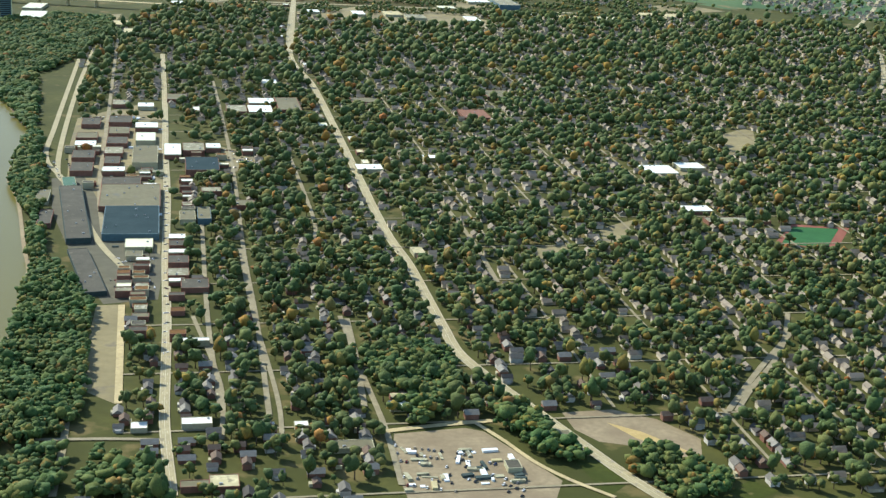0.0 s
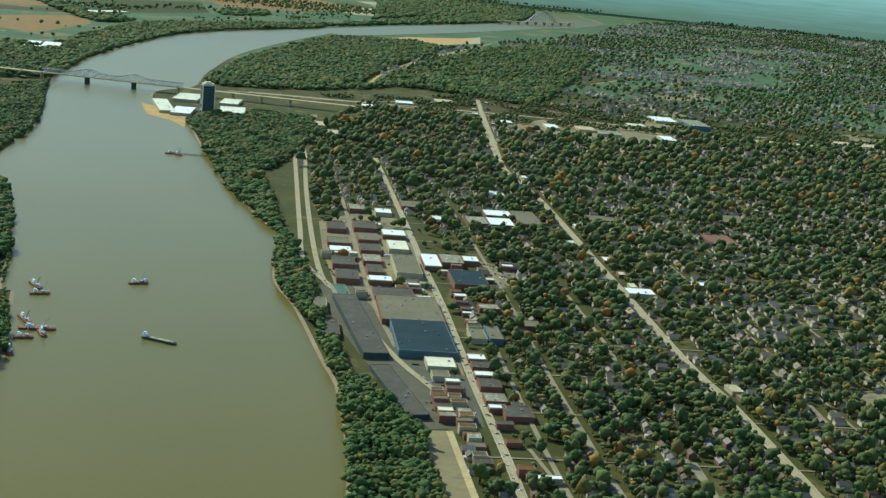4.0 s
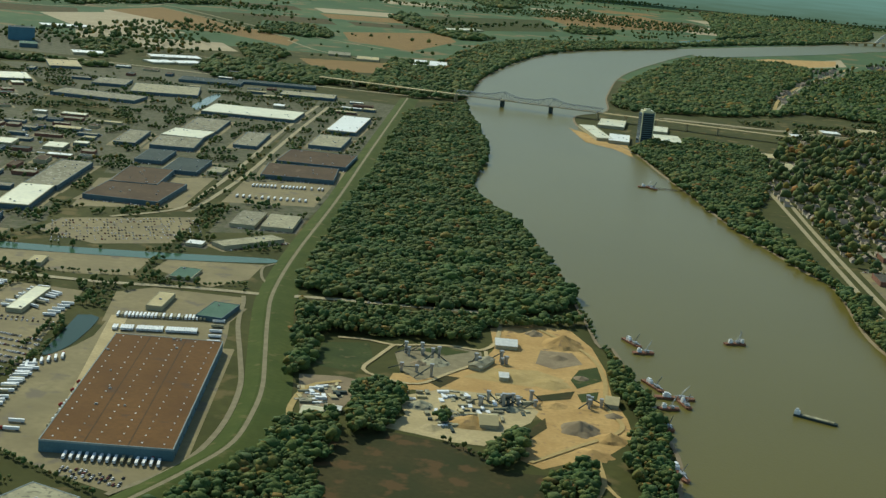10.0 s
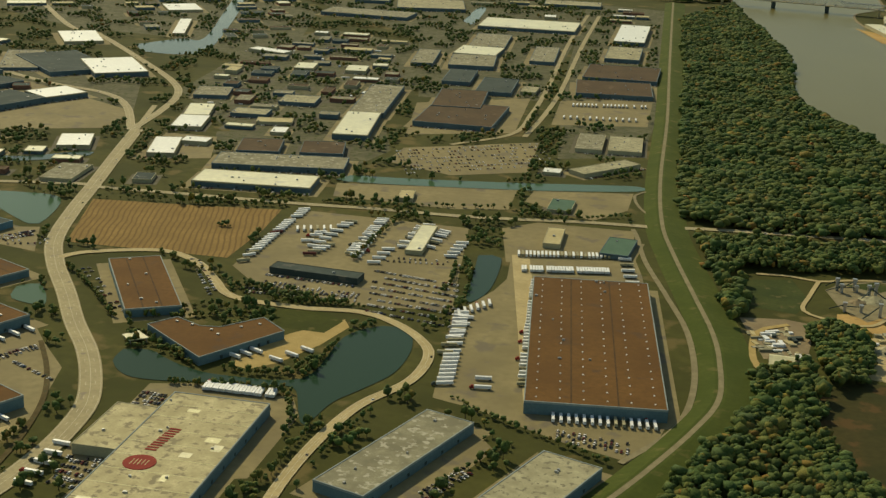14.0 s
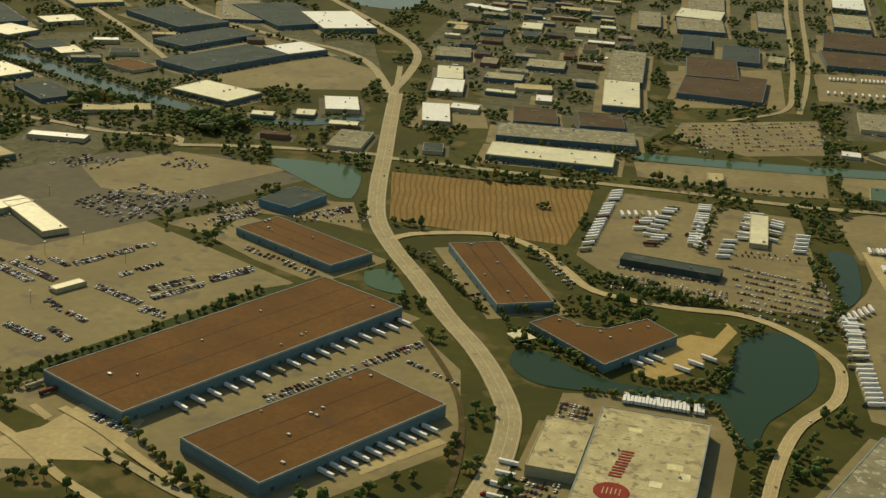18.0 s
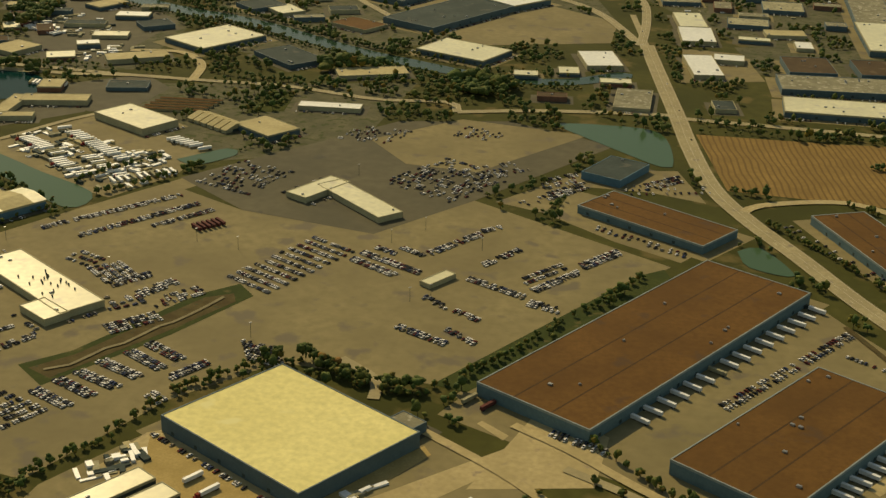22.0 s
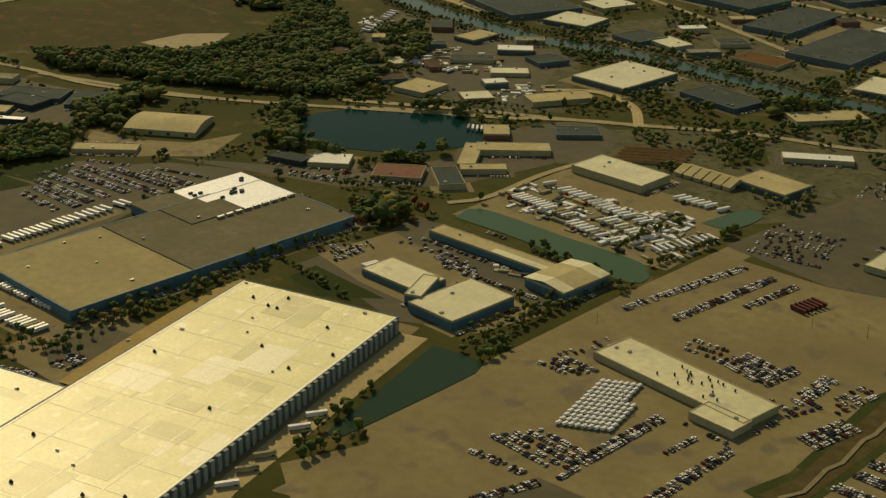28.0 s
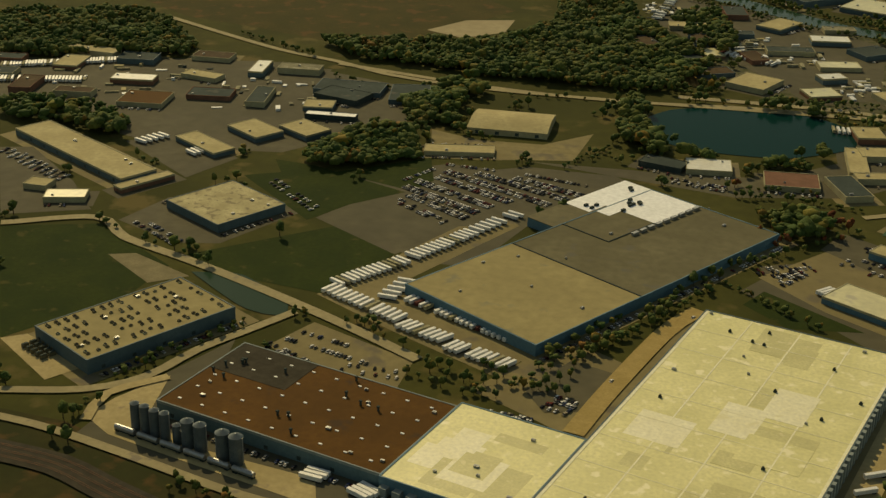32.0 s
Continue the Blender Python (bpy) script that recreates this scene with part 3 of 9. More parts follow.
def building(x, y, l, w, angle, h, roof, wall):
    """A flat-roofed hall: walls with a paler top band, parapet, roof, rooftop units and dock doors."""
    big = l * w > 900
    h += 0.017 * (len(SOLID) % 9)
    if x > 0 and y < 1400:
        roof = TOWN_ROOF.get(roof, roof)
    ROOF_AT[0] = h - 0.02
    ob = new("warehouse" if big else "shop_building" if x > 0 else "commercial_building")
    tagged(ob, f"{'large ' if big else 'small '}flat-roofed hall with {WORD_ROOF[roof]} roof and {WORD_WALL[wall]} walls", "building")
    a, b = l / 2, w / 2
    wall_ob = part("wall", boxes((-a, -b, 0, a, b, h - 0.25, True)), wall, ob)
    edge = bmesh.new()
    t = 0.35 if big else 0.22
    for s in ((-a - 0.05, -b - 0.05, a + 0.05, -b + t), (-a - 0.05, b - t, a + 0.05, b + 0.05), (-a - 0.05, -b + t, -a + t, b - t), (a - t, -b + t, a + 0.05, b - t)):
        box(edge, s[0], s[1], h - 0.62, s[2], s[3], h + 0.14)
    part("parapet", edge, "cornice" if wall == "blue" else "beige" if roof in ("cream", "white", "tan") else wall, ob)
    roof_ob = part("roof", boxes((-a + t, -b + t, h - 0.25, a - t, b - t, h - 0.02)), roof, ob)
    if roof == "brown" and big:
        for q in (-0.17, 0.16):
            s = (-a + t, q * w - 0.3, h - 0.05, a - t, q * w + 0.3, h - 0.012) if l > w else (q * l - 0.3, -b + t, h - 0.05, q * l + 0.3, b - t, h - 0.012)
            part("roof_seam", boxes(s), "roof_stain", roof_ob, "dark stained roof seam")
        rows_u, rows_v = max(3, int(l / 7.5)), max(3, int(w / 7.5))
        if l * w > 2500 and x > -260:
            for i in range(rows_u):
                for j in range(rows_v):
                    u, v = -a + l * (i + 0.5) / rows_u, -b + w * (j + 0.5) / rows_v + 0.6
                    part("skylight", boxes((u - 0.28, v - 0.28, h - 0.03, u + 0.28, v + 0.28, h + 0.2)), "trailer_white", roof_ob, "small white roof skylight")
    n = int(min(8, max(1 if l * w > 75 else 0, l * w / 260)))
    for _ in range(0 if roof in ("plain_cream", "snow_white") else n):
        u, v, s = rng.uniform(-a + 1.5, a - 1.5), rng.uniform(-b + 1.5, b - 1.5), rng.uniform(0.35, 0.7)
        part("rooftop_unit", boxes((u - s, v - 0.7 * s, h - 0.02, u + s, v + 0.7 * s, h + 0.5), (u - 0.6 * s, v - 0.4 * s, h + 0.5, u + 0.6 * s, v + 0.4 * s, h + 0.62)), "steel", roof_ob)
    if DOCKS.get(wall) and big:
        long_x = l > w
        span = l if long_x else w
        for side in (-1, 1):
            for i in range(int(span / 10)):
                u = -span / 2 + 5 + 10 * i
                e = (b if long_x else a) * side
                s = (u - 0.6, e - 0.06, 0.5, u + 0.6, e + 0.06, 1.6) if long_x else (e - 0.06, u - 0.6, 0.5, e + 0.06, u + 0.6, 1.6)
                part("dock_door", boxes(s), "dark", wall_ob, "dark loading door")
    ob.matrix_basis = shift(x, y, angle)
    SOLID.append(("rect", (x, y, l, w, radians(angle))))
    if x < -100 and y < 1500:
        pad, t = 5.0 if big else 3.2, radians(angle)
        quad = [(x + u * math.cos(t) - v * math.sin(t), y + u * math.sin(t) + v * math.cos(t)) for u, v in ((-a - pad, -b - pad), (a + pad, -b - pad), (a + pad, b + pad), (-a - pad, b + pad))]
        patch("lot" if big or len(SOLID) % 3 == 0 else "midlot", 0.3, quad)
        if l > 14:
            side = -1 if math.cos(t) > 0 else 1
            if l > 24:
                ASIDE.append([(x + u * math.cos(t) - v * math.sin(t), y + u * math.sin(t) + v * math.cos(t)) for u, v in ((-a * 0.9, -side * (b + 4.2)), (a * 0.9, -side * (b + 4.2)))])
            ASIDE.append([(x + u * math.cos(t) - v * math.sin(t), y + u * math.sin(t) + v * math.cos(t)) for u, v in ((-a, side * (b + 3)), (a, side * (b + 3)))])
    return ob


ASIDE, ROOF_AT = [], [0]


def vents(ob, l, w, n):
    """Dark pipes and hoods standing in a cluster on a roof."""
    for i in range(n):
        u, v = float(rng.uniform(-0.35, 0.35)) * l, float(rng.uniform(-0.3, 0.15)) * w
        part("vent_pipe", boxes((u - 0.2, v - 0.2, ROOF_AT[0], u + 0.2, v + 0.2, ROOF_AT[0] + 0.9)), "dark", ob, "dark roof vent")
    return ob


WORD_ROOF = dict(brown="brown gravel", grey="weathered grey", lightgrey="mottled pale grey", cream="cream-coloured", white="bright white", tan="tan metal", dark="dark bitumen", olive="dull olive", green="green metal")
WORD_ROOF.update(brick="reddish", black="black tarred", darkgrey="dark grey", plain_cream="plain cream", dark_brown="dark brown", rust_brown="rust-brown", tar_grey="dark tarred", bright_cream="bright patched cream", stained_cream="stained cream", snow_strip="long white", snow_white="white membrane")
WORD_WALL = dict(blue="pale blue-grey", bluepaint="blue painted", darkblue="slate-blue", beige="beige", dark="dark", brick="red brick")


# ---- ground, river and distance ----
bm = bmesh.new()
rings = [0, 300, 700, 1200, 2000, 3200, 4900]
rows = [[bm.verts.new((-60 + r * math.cos(a), 100 + r * math.sin(a), 0)) for a in np.linspace(0, 2 * math.pi, 96, endpoint=False)] for r in rings[1:]]
centre = bm.verts.new((-60, 100, 0))
for i in range(96):
    j = (i + 1) % 96
    bm.faces.new((centre, rows[0][i], rows[0][j]))
    for k in range(len(rows) - 1):
        bm.faces.new((rows[k][i], rows[k + 1][i], rows[k + 1][j], rows[k][j])).material_index = 1 if k > 2 else 0
tagged(link("ground", bm, ["ground", "far_land"]), "grassy river plain with fields reaching the horizon", "ground", kind="structure")

RIVER_EAST = [(38, 273), (36, 382), (36, 476), (35, 525), (37, 565), (25, 644), (14, 712), (8, 710), (2, 751), (-6, 803), (-16, 855), (-31, 930), (-48, 998), (-70, 1053), (-86, 1122), (-85, 1200), (-84, 1313), (-97, 1420), (-129, 1654), (-126, 1915), (-93, 2201), (-26, 2482), (79, 2679), (195, 2831), (387, 3113), (602, 3437), (765, 3779), (880, 4315)]
RIVER_WEST = [(185, 315), (189, 402), (180, 373), (187, 390), (195, 459), (193, 565), (185, 619), (171, 712), (157, 781), (159, 897), (147, 937), (128, 1009), (110, 1081), (91, 1191), (72, 1291), (51, 1408), (7, 1516), (-3, 1633), (35, 1716), (41, 1893), (82, 2237), (217, 2723), (252, 2715), (499, 3049), (675, 3327), (985, 3827), (1002, 4290)]


def river():
    e, w = smooth_line(RIVER_EAST, 10.0), smooth_line(RIVER_WEST, 10.0)
    outline = np.vstack([e, w[::-1]])
    b = bmesh.new()
    b.faces.new([b.verts.new((x, y, 0.12)) for x, y in outline])
    bmesh.ops.triangulate(b, faces=b.faces)
    if sum(f.normal.z for f in b.faces) < 0:
        bmesh.ops.reverse_faces(b, faces=b.faces)
    tagged(link("water", b, "river_water"), "wide muddy brown river with a smooth surface", "river", kind="structure")
    SOLID.append(("poly", outline))
    for line, s in ((e, 1), (w, -1)):
        tagged(ribbon("ground_bank", line, 0 if s > 0 else -2.2, 2.2 if s > 0 else 0, 0.1 if s > 0 else 0.5, 0.5 if s > 0 else 0.1, "dirt"), "bare muddy river bank", "river bank", kind="structure")


river()

# far country along the horizon: haze painted into a glowing ring, paler upward
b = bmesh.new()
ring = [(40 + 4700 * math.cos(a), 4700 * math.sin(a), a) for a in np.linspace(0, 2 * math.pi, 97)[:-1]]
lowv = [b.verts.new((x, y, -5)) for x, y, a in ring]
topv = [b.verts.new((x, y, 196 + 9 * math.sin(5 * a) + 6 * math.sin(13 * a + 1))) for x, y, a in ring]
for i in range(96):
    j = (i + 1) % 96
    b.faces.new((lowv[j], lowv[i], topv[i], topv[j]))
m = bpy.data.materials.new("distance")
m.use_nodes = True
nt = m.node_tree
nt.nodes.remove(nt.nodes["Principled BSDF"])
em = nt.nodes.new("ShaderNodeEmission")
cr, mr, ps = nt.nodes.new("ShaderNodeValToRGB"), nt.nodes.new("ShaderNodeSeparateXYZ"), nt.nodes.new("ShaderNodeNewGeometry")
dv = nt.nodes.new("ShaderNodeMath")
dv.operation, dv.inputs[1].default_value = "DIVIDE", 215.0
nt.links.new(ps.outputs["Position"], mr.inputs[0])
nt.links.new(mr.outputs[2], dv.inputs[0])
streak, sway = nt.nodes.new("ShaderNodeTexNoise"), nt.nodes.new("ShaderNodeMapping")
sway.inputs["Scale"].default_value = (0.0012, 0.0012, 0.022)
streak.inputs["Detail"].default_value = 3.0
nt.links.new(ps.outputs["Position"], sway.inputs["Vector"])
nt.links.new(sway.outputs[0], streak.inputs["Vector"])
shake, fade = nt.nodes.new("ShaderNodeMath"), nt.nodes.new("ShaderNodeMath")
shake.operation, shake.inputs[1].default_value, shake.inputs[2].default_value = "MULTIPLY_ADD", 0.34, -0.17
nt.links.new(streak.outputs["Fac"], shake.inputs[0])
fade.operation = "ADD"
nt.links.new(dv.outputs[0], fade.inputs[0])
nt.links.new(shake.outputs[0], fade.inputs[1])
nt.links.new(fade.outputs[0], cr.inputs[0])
# emitted haze tones, from dull green at the foot to pale at the top
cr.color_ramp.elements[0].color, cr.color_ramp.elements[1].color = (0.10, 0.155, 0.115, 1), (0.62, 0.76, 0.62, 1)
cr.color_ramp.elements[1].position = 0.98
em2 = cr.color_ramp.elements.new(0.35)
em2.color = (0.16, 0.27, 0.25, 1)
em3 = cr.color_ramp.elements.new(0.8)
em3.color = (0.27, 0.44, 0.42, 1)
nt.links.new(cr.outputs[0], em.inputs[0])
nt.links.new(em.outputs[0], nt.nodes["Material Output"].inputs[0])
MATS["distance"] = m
tagged(link("backdrop", b, "distance"), "glowing backdrop painted with blue haze, for the country along the horizon", "distance", kind="structure")


# ---- the levee: a long grassed bank with a gravel path on its crest ----
LEVEE = [(-196, 1640), (-194, 1567), (-184, 1228), (-177, 1008), (-174, 838), (-169, 744), (-161, 690), (-150, 632), (-142, 589), (-139, 557), (-139, 521), (-147, 492), (-162, 454), (-177, 421)]
line = smooth_line(LEVEE, 6.0)
for w0, w1, z0, z1 in ((-8.5, -2.2, 0.13, 1.7), (-2.2, 2.2, 1.7, 1.7), (2.2, 13, 1.7, 0.13)):
    tagged(ribbon("ground_levee", line, w0, w1, z0, z1, "levee_grass"), "long grassed flood levee", "levee", kind="structure")
tagged(ribbon("road_levee_path", line, -1.0, 1.0, 1.73, 1.73, "gravel"), "pale gravel path on the levee crest", "path", kind="structure")
ROAD_LINES.append((line, 20.0))

# ---- lots, fields and ponds ----
patch("yard", 0.2, [(-522, 988), (-527, 1133), (-502, 1306), (-405, 1257), (-364, 1086), (-364, 961), (-386, 899), (-435, 862), (-471, 913)])
patch("yard", 0.2, [(-976, 1465), (-798, 1589), (-648, 1470), (-545, 1441), (-499, 1207), (-527, 1133), (-619, 1206), (-713, 1222), (-869, 1331)])
patch("yard", 0.2, [(-673, 1615), (-332, 1784), (-275, 1473), (-269, 1044), (-355, 1025), (-410, 1287), (-535, 1447)])
patch("yard", 0.2, [(-287, 1597), (-180, 1570), (-181, 1084), (-188, 891), (-237, 871), (-262, 1136)])
patch("yard", 0.2, [(-452, 871), (-353, 914), (-337, 858), (-352, 797), (-436, 817)])
patch("yard", 0.2, [(-683, 1053), (-583, 1077), (-518, 893), (-607, 853), (-667, 880), (-765, 1065)])
patch("yard", 0.2, [(-902, 870), (-816, 887), (-757, 813), (-747, 719), (-797, 701), (-843, 758)])
patch("yard", 0.2, [(-769, 905), (-603, 1017), (-602, 835), (-672, 766), (-741, 773)])
patch("yard", 0.2, [(-722, 700), (-602, 743), (-601, 629), (-656, 597), (-730, 640)])
patch("lot", 1, [(-536, 587), (-454, 543), (-513, 433), (-561, 433), (-583, 402), (-601, 352), (-749, 372), (-723, 423), (-700, 466), (-681, 504), (-655, 566), (-619, 549)])
patch("darklot", 2, [(-657, 576), (-630, 619), (-593, 678), (-544, 694), (-492, 673), (-536, 587), (-564, 541), (-619, 549)])
patch("lot", 3, [(-598, 648), (-566, 690), (-506, 684), (-543, 620), (-574, 621)])
patch("lot", 1, [(-507, 416), (-501, 434), (-464, 415), (-405, 527), (-392, 509), (-375, 488), (-366, 449), (-365, 429), (-396, 384), (-413, 382), (-462, 398)])
patch("lot", 1, [(-503, 579), (-501, 612), (-489, 607), (-445, 560), (-451, 548), (-477, 561)])
patch("lot", 1, [(-528, 588), (-499, 637), (-462, 648), (-447, 612), (-470, 618), (-502, 616), (-507, 582)])
patch("lot", 1, [(-355, 619), (-353, 716), (-306, 713), (-263, 710), (-249, 588), (-288, 584), (-313, 591), (-342, 603)])
patch("lot", 1, [(-233, 637), (-237, 684), (-183, 706), (-174, 658), (-155, 503), (-163, 462), (-192, 474), (-222, 492), (-239, 498), (-248, 584), (-236, 620)])
patch("concrete", 2, [(-207, 502), (-236, 673), (-228, 675), (-199, 505)])
patch("sandroad", 1, [(-320, 517), (-306, 544), (-289, 566), (-285, 558), (-291, 536), (-301, 514), (-310, 505), (-318, 508)])
patch("lot", 1, [(-339, 458), (-339, 483), (-325, 487), (-286, 484), (-280, 470), (-282, 421), (-340, 402)])
patch("lot", 1, [(-256, 401), (-262, 428), (-244, 417), (-220, 475), (-211, 461), (-225, 422), (-230, 408)])
patch("lot", 1, [(-243, 769), (-241, 792), (-187, 804), (-188, 768), (-204, 743)])
patch("lot", 1, [(-343, 747), (-348, 774), (-250, 791), (-249, 750), (-277, 742)])
patch("lot", 1, [(-334, 831), (-331, 868), (-253, 911), (-250, 832), (-291, 811)])
patch("lot", 1, [(-255, 1050), (-190, 1076), (-189, 982), (-252, 966)])
patch("lot", 1, [(-247, 715), (-231, 731), (-182, 730), (-180, 686), (-237, 661)])
patch("lot", 1, [(-352, 1005), (-277, 1050), (-272, 932), (-338, 904)])
patch("midlot", 1, [(-949, 563), (-922, 584), (-872, 582), (-871, 558), (-883, 496), (-905, 494)])
patch("midlot", 1, [(-947, 517), (-921, 585), (-866, 587), (-868, 562), (-887, 540), (-910, 497)])
patch("lot", 1, [(-922, 460), (-890, 548), (-878, 535), (-901, 475), (-848, 448), (-854, 428), (-890, 444)])
patch("lot", 1, [(-922, 423), (-915, 442), (-879, 429), (-878, 412)])
patch("lot", 1, [(-859, 419), (-842, 458), (-820, 447), (-829, 405), (-839, 410)])
patch("rough_grass", 2, [(-513, 433), (-464, 532), (-456, 540), (-453, 533), (-502, 431)])
patch("meadow", 0.4, [(-1004, 360), (-985, 367), (-953, 367), (-900, 352), (-870, 346), (-870, 296), (-1004, 296)])
patch("concrete", 2, [(-746, 469), (-737, 468), (-757, 369), (-759, 335), (-769, 342)])
patch("lot", 1, [(-794, 521), (-775, 550), (-707, 496), (-724, 476), (-771, 502)])
patch("lot", 1, [(-760, 574), (-730, 640), (-660, 615), (-660, 578), (-674, 546)])
patch("midlot", 1, [(-777, 551), (-771, 568), (-714, 538), (-700, 522), (-708, 500)])
patch("lot", 1, [(-539, 366), (-580, 385), (-596, 351), (-597, 328), (-531, 339)])
patch("lot", 1, [(-509, 347), (-522, 368), (-507, 403), (-473, 384), (-493, 347)])
patch("midlot", 1, [(-891, 599), (-811, 589), (-769, 604), (-736, 645), (-744, 683), (-770, 680), (-774, 645), (-800, 614), (-834, 606)])
patch("midlot", 1, [(-888, 831), (-887, 892), (-809, 860), (-768, 822), (-766, 732), (-792, 713), (-845, 781)])
patch("midlot", 1, [(-780, 671), (-737, 713), (-715, 694), (-718, 652), (-734, 646)])
patch("lot", 1, [(-940, 622), (-932, 596), (-905, 596), (-876, 606), (-876, 640), (-892, 620), (-918, 616)])
patch("midlot", 1, [(-1161, 640), (-1115, 669), (-1038, 689), (-976, 675), (-953, 628), (-986, 574), (-1030, 564), (-1126, 589)])
patch("midlot", 1, [(-1092, 540), (-1080, 545), (-1045, 518), (-1024, 496), (-1051, 481)])
patch("midlot", 1, [(-1010, 491), (-1004, 516), (-966, 530), (-952, 524), (-968, 485), (-982, 480)])
patch("midlot", 1, [(-1035, 577), (-999, 562), (-1008, 536), (-1050, 564)])
patch("midlot", 1, [(-947, 362), (-945, 387), (-932, 424), (-923, 386), (-862, 368), (-800, 356), (-806, 330), (-867, 345), (-890, 352), (-933, 358)])
patch("lot", 1, [(-682, 933), (-633, 979), (-523, 908), (-520, 857), (-594, 825)])
patch("lot", 1, [(-474, 787), (-480, 858), (-447, 857), (-432, 804)])
patch("lot", 1, [(230, 419), (231, 522), (242, 523), (247, 401)])
patch("stubble", 1, [(-440, 630), (-459, 702), (-404, 707), (-361, 713), (-359, 674), (-361, 629)])
patch("meadow", 1, [(-104, 540), (-85, 557), (-74, 554), (-54, 550), (-41, 543), (-33, 526), (-17, 528), (-9, 512), (-14, 470), (-60, 452), (-102, 460), (-108, 505)])
patch("sand", 1, [(-50, 724), (-28, 740), (-8, 736), (3, 708), (9, 672), (11, 632), (17, 604), (19, 580), (9, 560), (-6, 546), (-19, 534), (-28, 541), (-28, 563), (-20, 590), (-30, 610), (-78, 612), (-92, 606), (-90, 632), (-66, 640), (-53, 654), (-46, 688)])
patch("concrete", 2, [(-84, 600), (-65, 618), (-30, 617), (-22, 601), (-25, 586), (-38, 563), (-43, 552), (-56, 552), (-72, 557), (-85, 560), (-78, 578)])
patch("gravel", 2, [(-93, 664), (-84, 677), (-66, 684), (-52, 680), (-50, 664), (-64, 641), (-78, 625), (-88, 640)])
patch("rough_grass", 3, [(-84, 673), (-69, 682), (-57, 678), (-69, 667)])
patch("rough_grass", 1, [(-128, 668), (-107, 675), (-101, 648), (-107, 627), (-130, 632)])
patch("dirt", 1, [(-131, 616), (-112, 619), (-90, 612), (-102, 598), (-105, 577), (-122, 570)])
patch("dirt", 3, [(-23, 694), (-7, 695), (-2, 678), (-16, 665), (-25, 671)])
patch("rough_grass", 3, [(-4, 668), (5, 676), (7, 655), (-5, 639), (-8, 651)])
patch("meadow", 3, [(-24, 622), (-6, 635), (-8, 623), (-22, 615)])
patch("rough_grass", 3, [(-5, 631), (5, 638), (4, 626), (-3, 620)])
patch("meadow", 3, [(-72, 624), (-68, 637), (-59, 636), (-67, 618)])
patch("meadow", 3, [(-28, 569), (-19, 594), (-18, 581), (-26, 563)])
patch("sandroad", 2, [(-58, 638), (-26, 634), (-10, 650), (-24, 660), (-46, 656)])
patch("drygrass", 1, [(-1160, 772), (-1133, 805), (-1074, 840), (-1034, 876), (-993, 852), (-962, 826), (-974, 798), (-998, 743), (-1030, 730), (-1076, 742), (-1121, 749)])
patch("park_lawn", 1, [(-1045, 472), (-1014, 486), (-975, 463), (-976, 440), (-991, 410), (-996, 401)])
patch("park_lawn", 1, [(-974, 473), (-938, 512), (-910, 497), (-921, 461), (-951, 463)])
patch("park_lawn", 1, [(-989, 546), (-966, 561), (-933, 549), (-949, 514)])
patch("park_lawn", 1, [(-796, 499), (-791, 511), (-759, 492), (-781, 487)])
patch("lawn", 1, [(-334, 559), (-305, 577), (-289, 564), (-293, 549), (-311, 550)])
patch("lawn", 2, [(-670, 701), (-654, 707), (-649, 676), (-665, 666)])
patch("yard", 0.2, [(-970, 2016), (-772, 2025), (-640, 1880), (-600, 1740), (-865, 1745)])
patch("palefield", 1, [(-878, 2293), (-755, 2500), (-643, 2275), (-745, 2102)])
patch("lawn", 1, [(-560, 1760), (-420, 1760), (-420, 1850), (-540, 1880)])
patch("stubble", 1, [(-823, 2471), (-772, 2641), (-438, 2245), (-434, 2136)])
patch("stubble", 1, [(-404, 2479), (-242, 2673), (-206, 2503), (-257, 2245), (-369, 2322)])
patch("palefield", 1, [(-789, 2206), (-741, 2341), (-602, 2178), (-699, 1954)])
patch("lawn", 1, [(-757, 2664), (-580, 2645), (-534, 2391), (-579, 2377)])
patch("stubble", 1, [(-79, 3457), (176, 3959), (328, 3560), (16, 3163)])
patch("lawn", 1, [(-330, 3095), (-77, 3347), (-32, 3011), (-229, 2768)])
patch("palefield", 1, [(303, 2595), (548, 2984), (527, 2806), (317, 2541)])
patch("stubble", 1, [(633, 6147), (1139, 6270), (1316, 5467), (1015, 5034), (671, 5462)])
patch("palefield", 1, [(-1194, 3348), (-1118, 3677), (-1050, 3501), (-1089, 3052)])
patch("lawn", 1, [(-1122, 3145), (-939, 3309), (-742, 3151), (-927, 2594)])
patch("lawn", 1, [(113, 1118), (129, 1137), (152, 949), (140, 967)])
patch("dirt", 1, [(428, 383), (450, 385), (466, 374), (478, 354), (473, 338), (460, 338), (449, 349), (436, 354), (429, 366)])
patch("sandroad", 2, [(444, 372), (456, 362), (466, 348), (470, 341), (462, 345), (452, 356)])
patch("lawn", 1, [(335, 462), (345, 461), (343, 437), (335, 438)])
patch("turf", 3, [(623, 625), (644, 659), (672, 654), (645, 611)])
patch("track", 1, [(620, 627), (646, 665), (680, 656), (648, 605)])
patch("lawn", 1, [(531, 360), (565, 370), (552, 343), (535, 341)])
patch("drygrass", 1, [(499, 1389), (525, 1360), (589, 1345), (569, 1287), (510, 1285)])
patch("dirt", 1, [(356, 366), (385, 370), (392, 366), (403, 343), (413, 321), (407, 306), (354, 306), (352, 344)])
patch("drygrass", 1, [(279, 1664), (408, 1862), (588, 1740), (553, 1643), (402, 1684)])
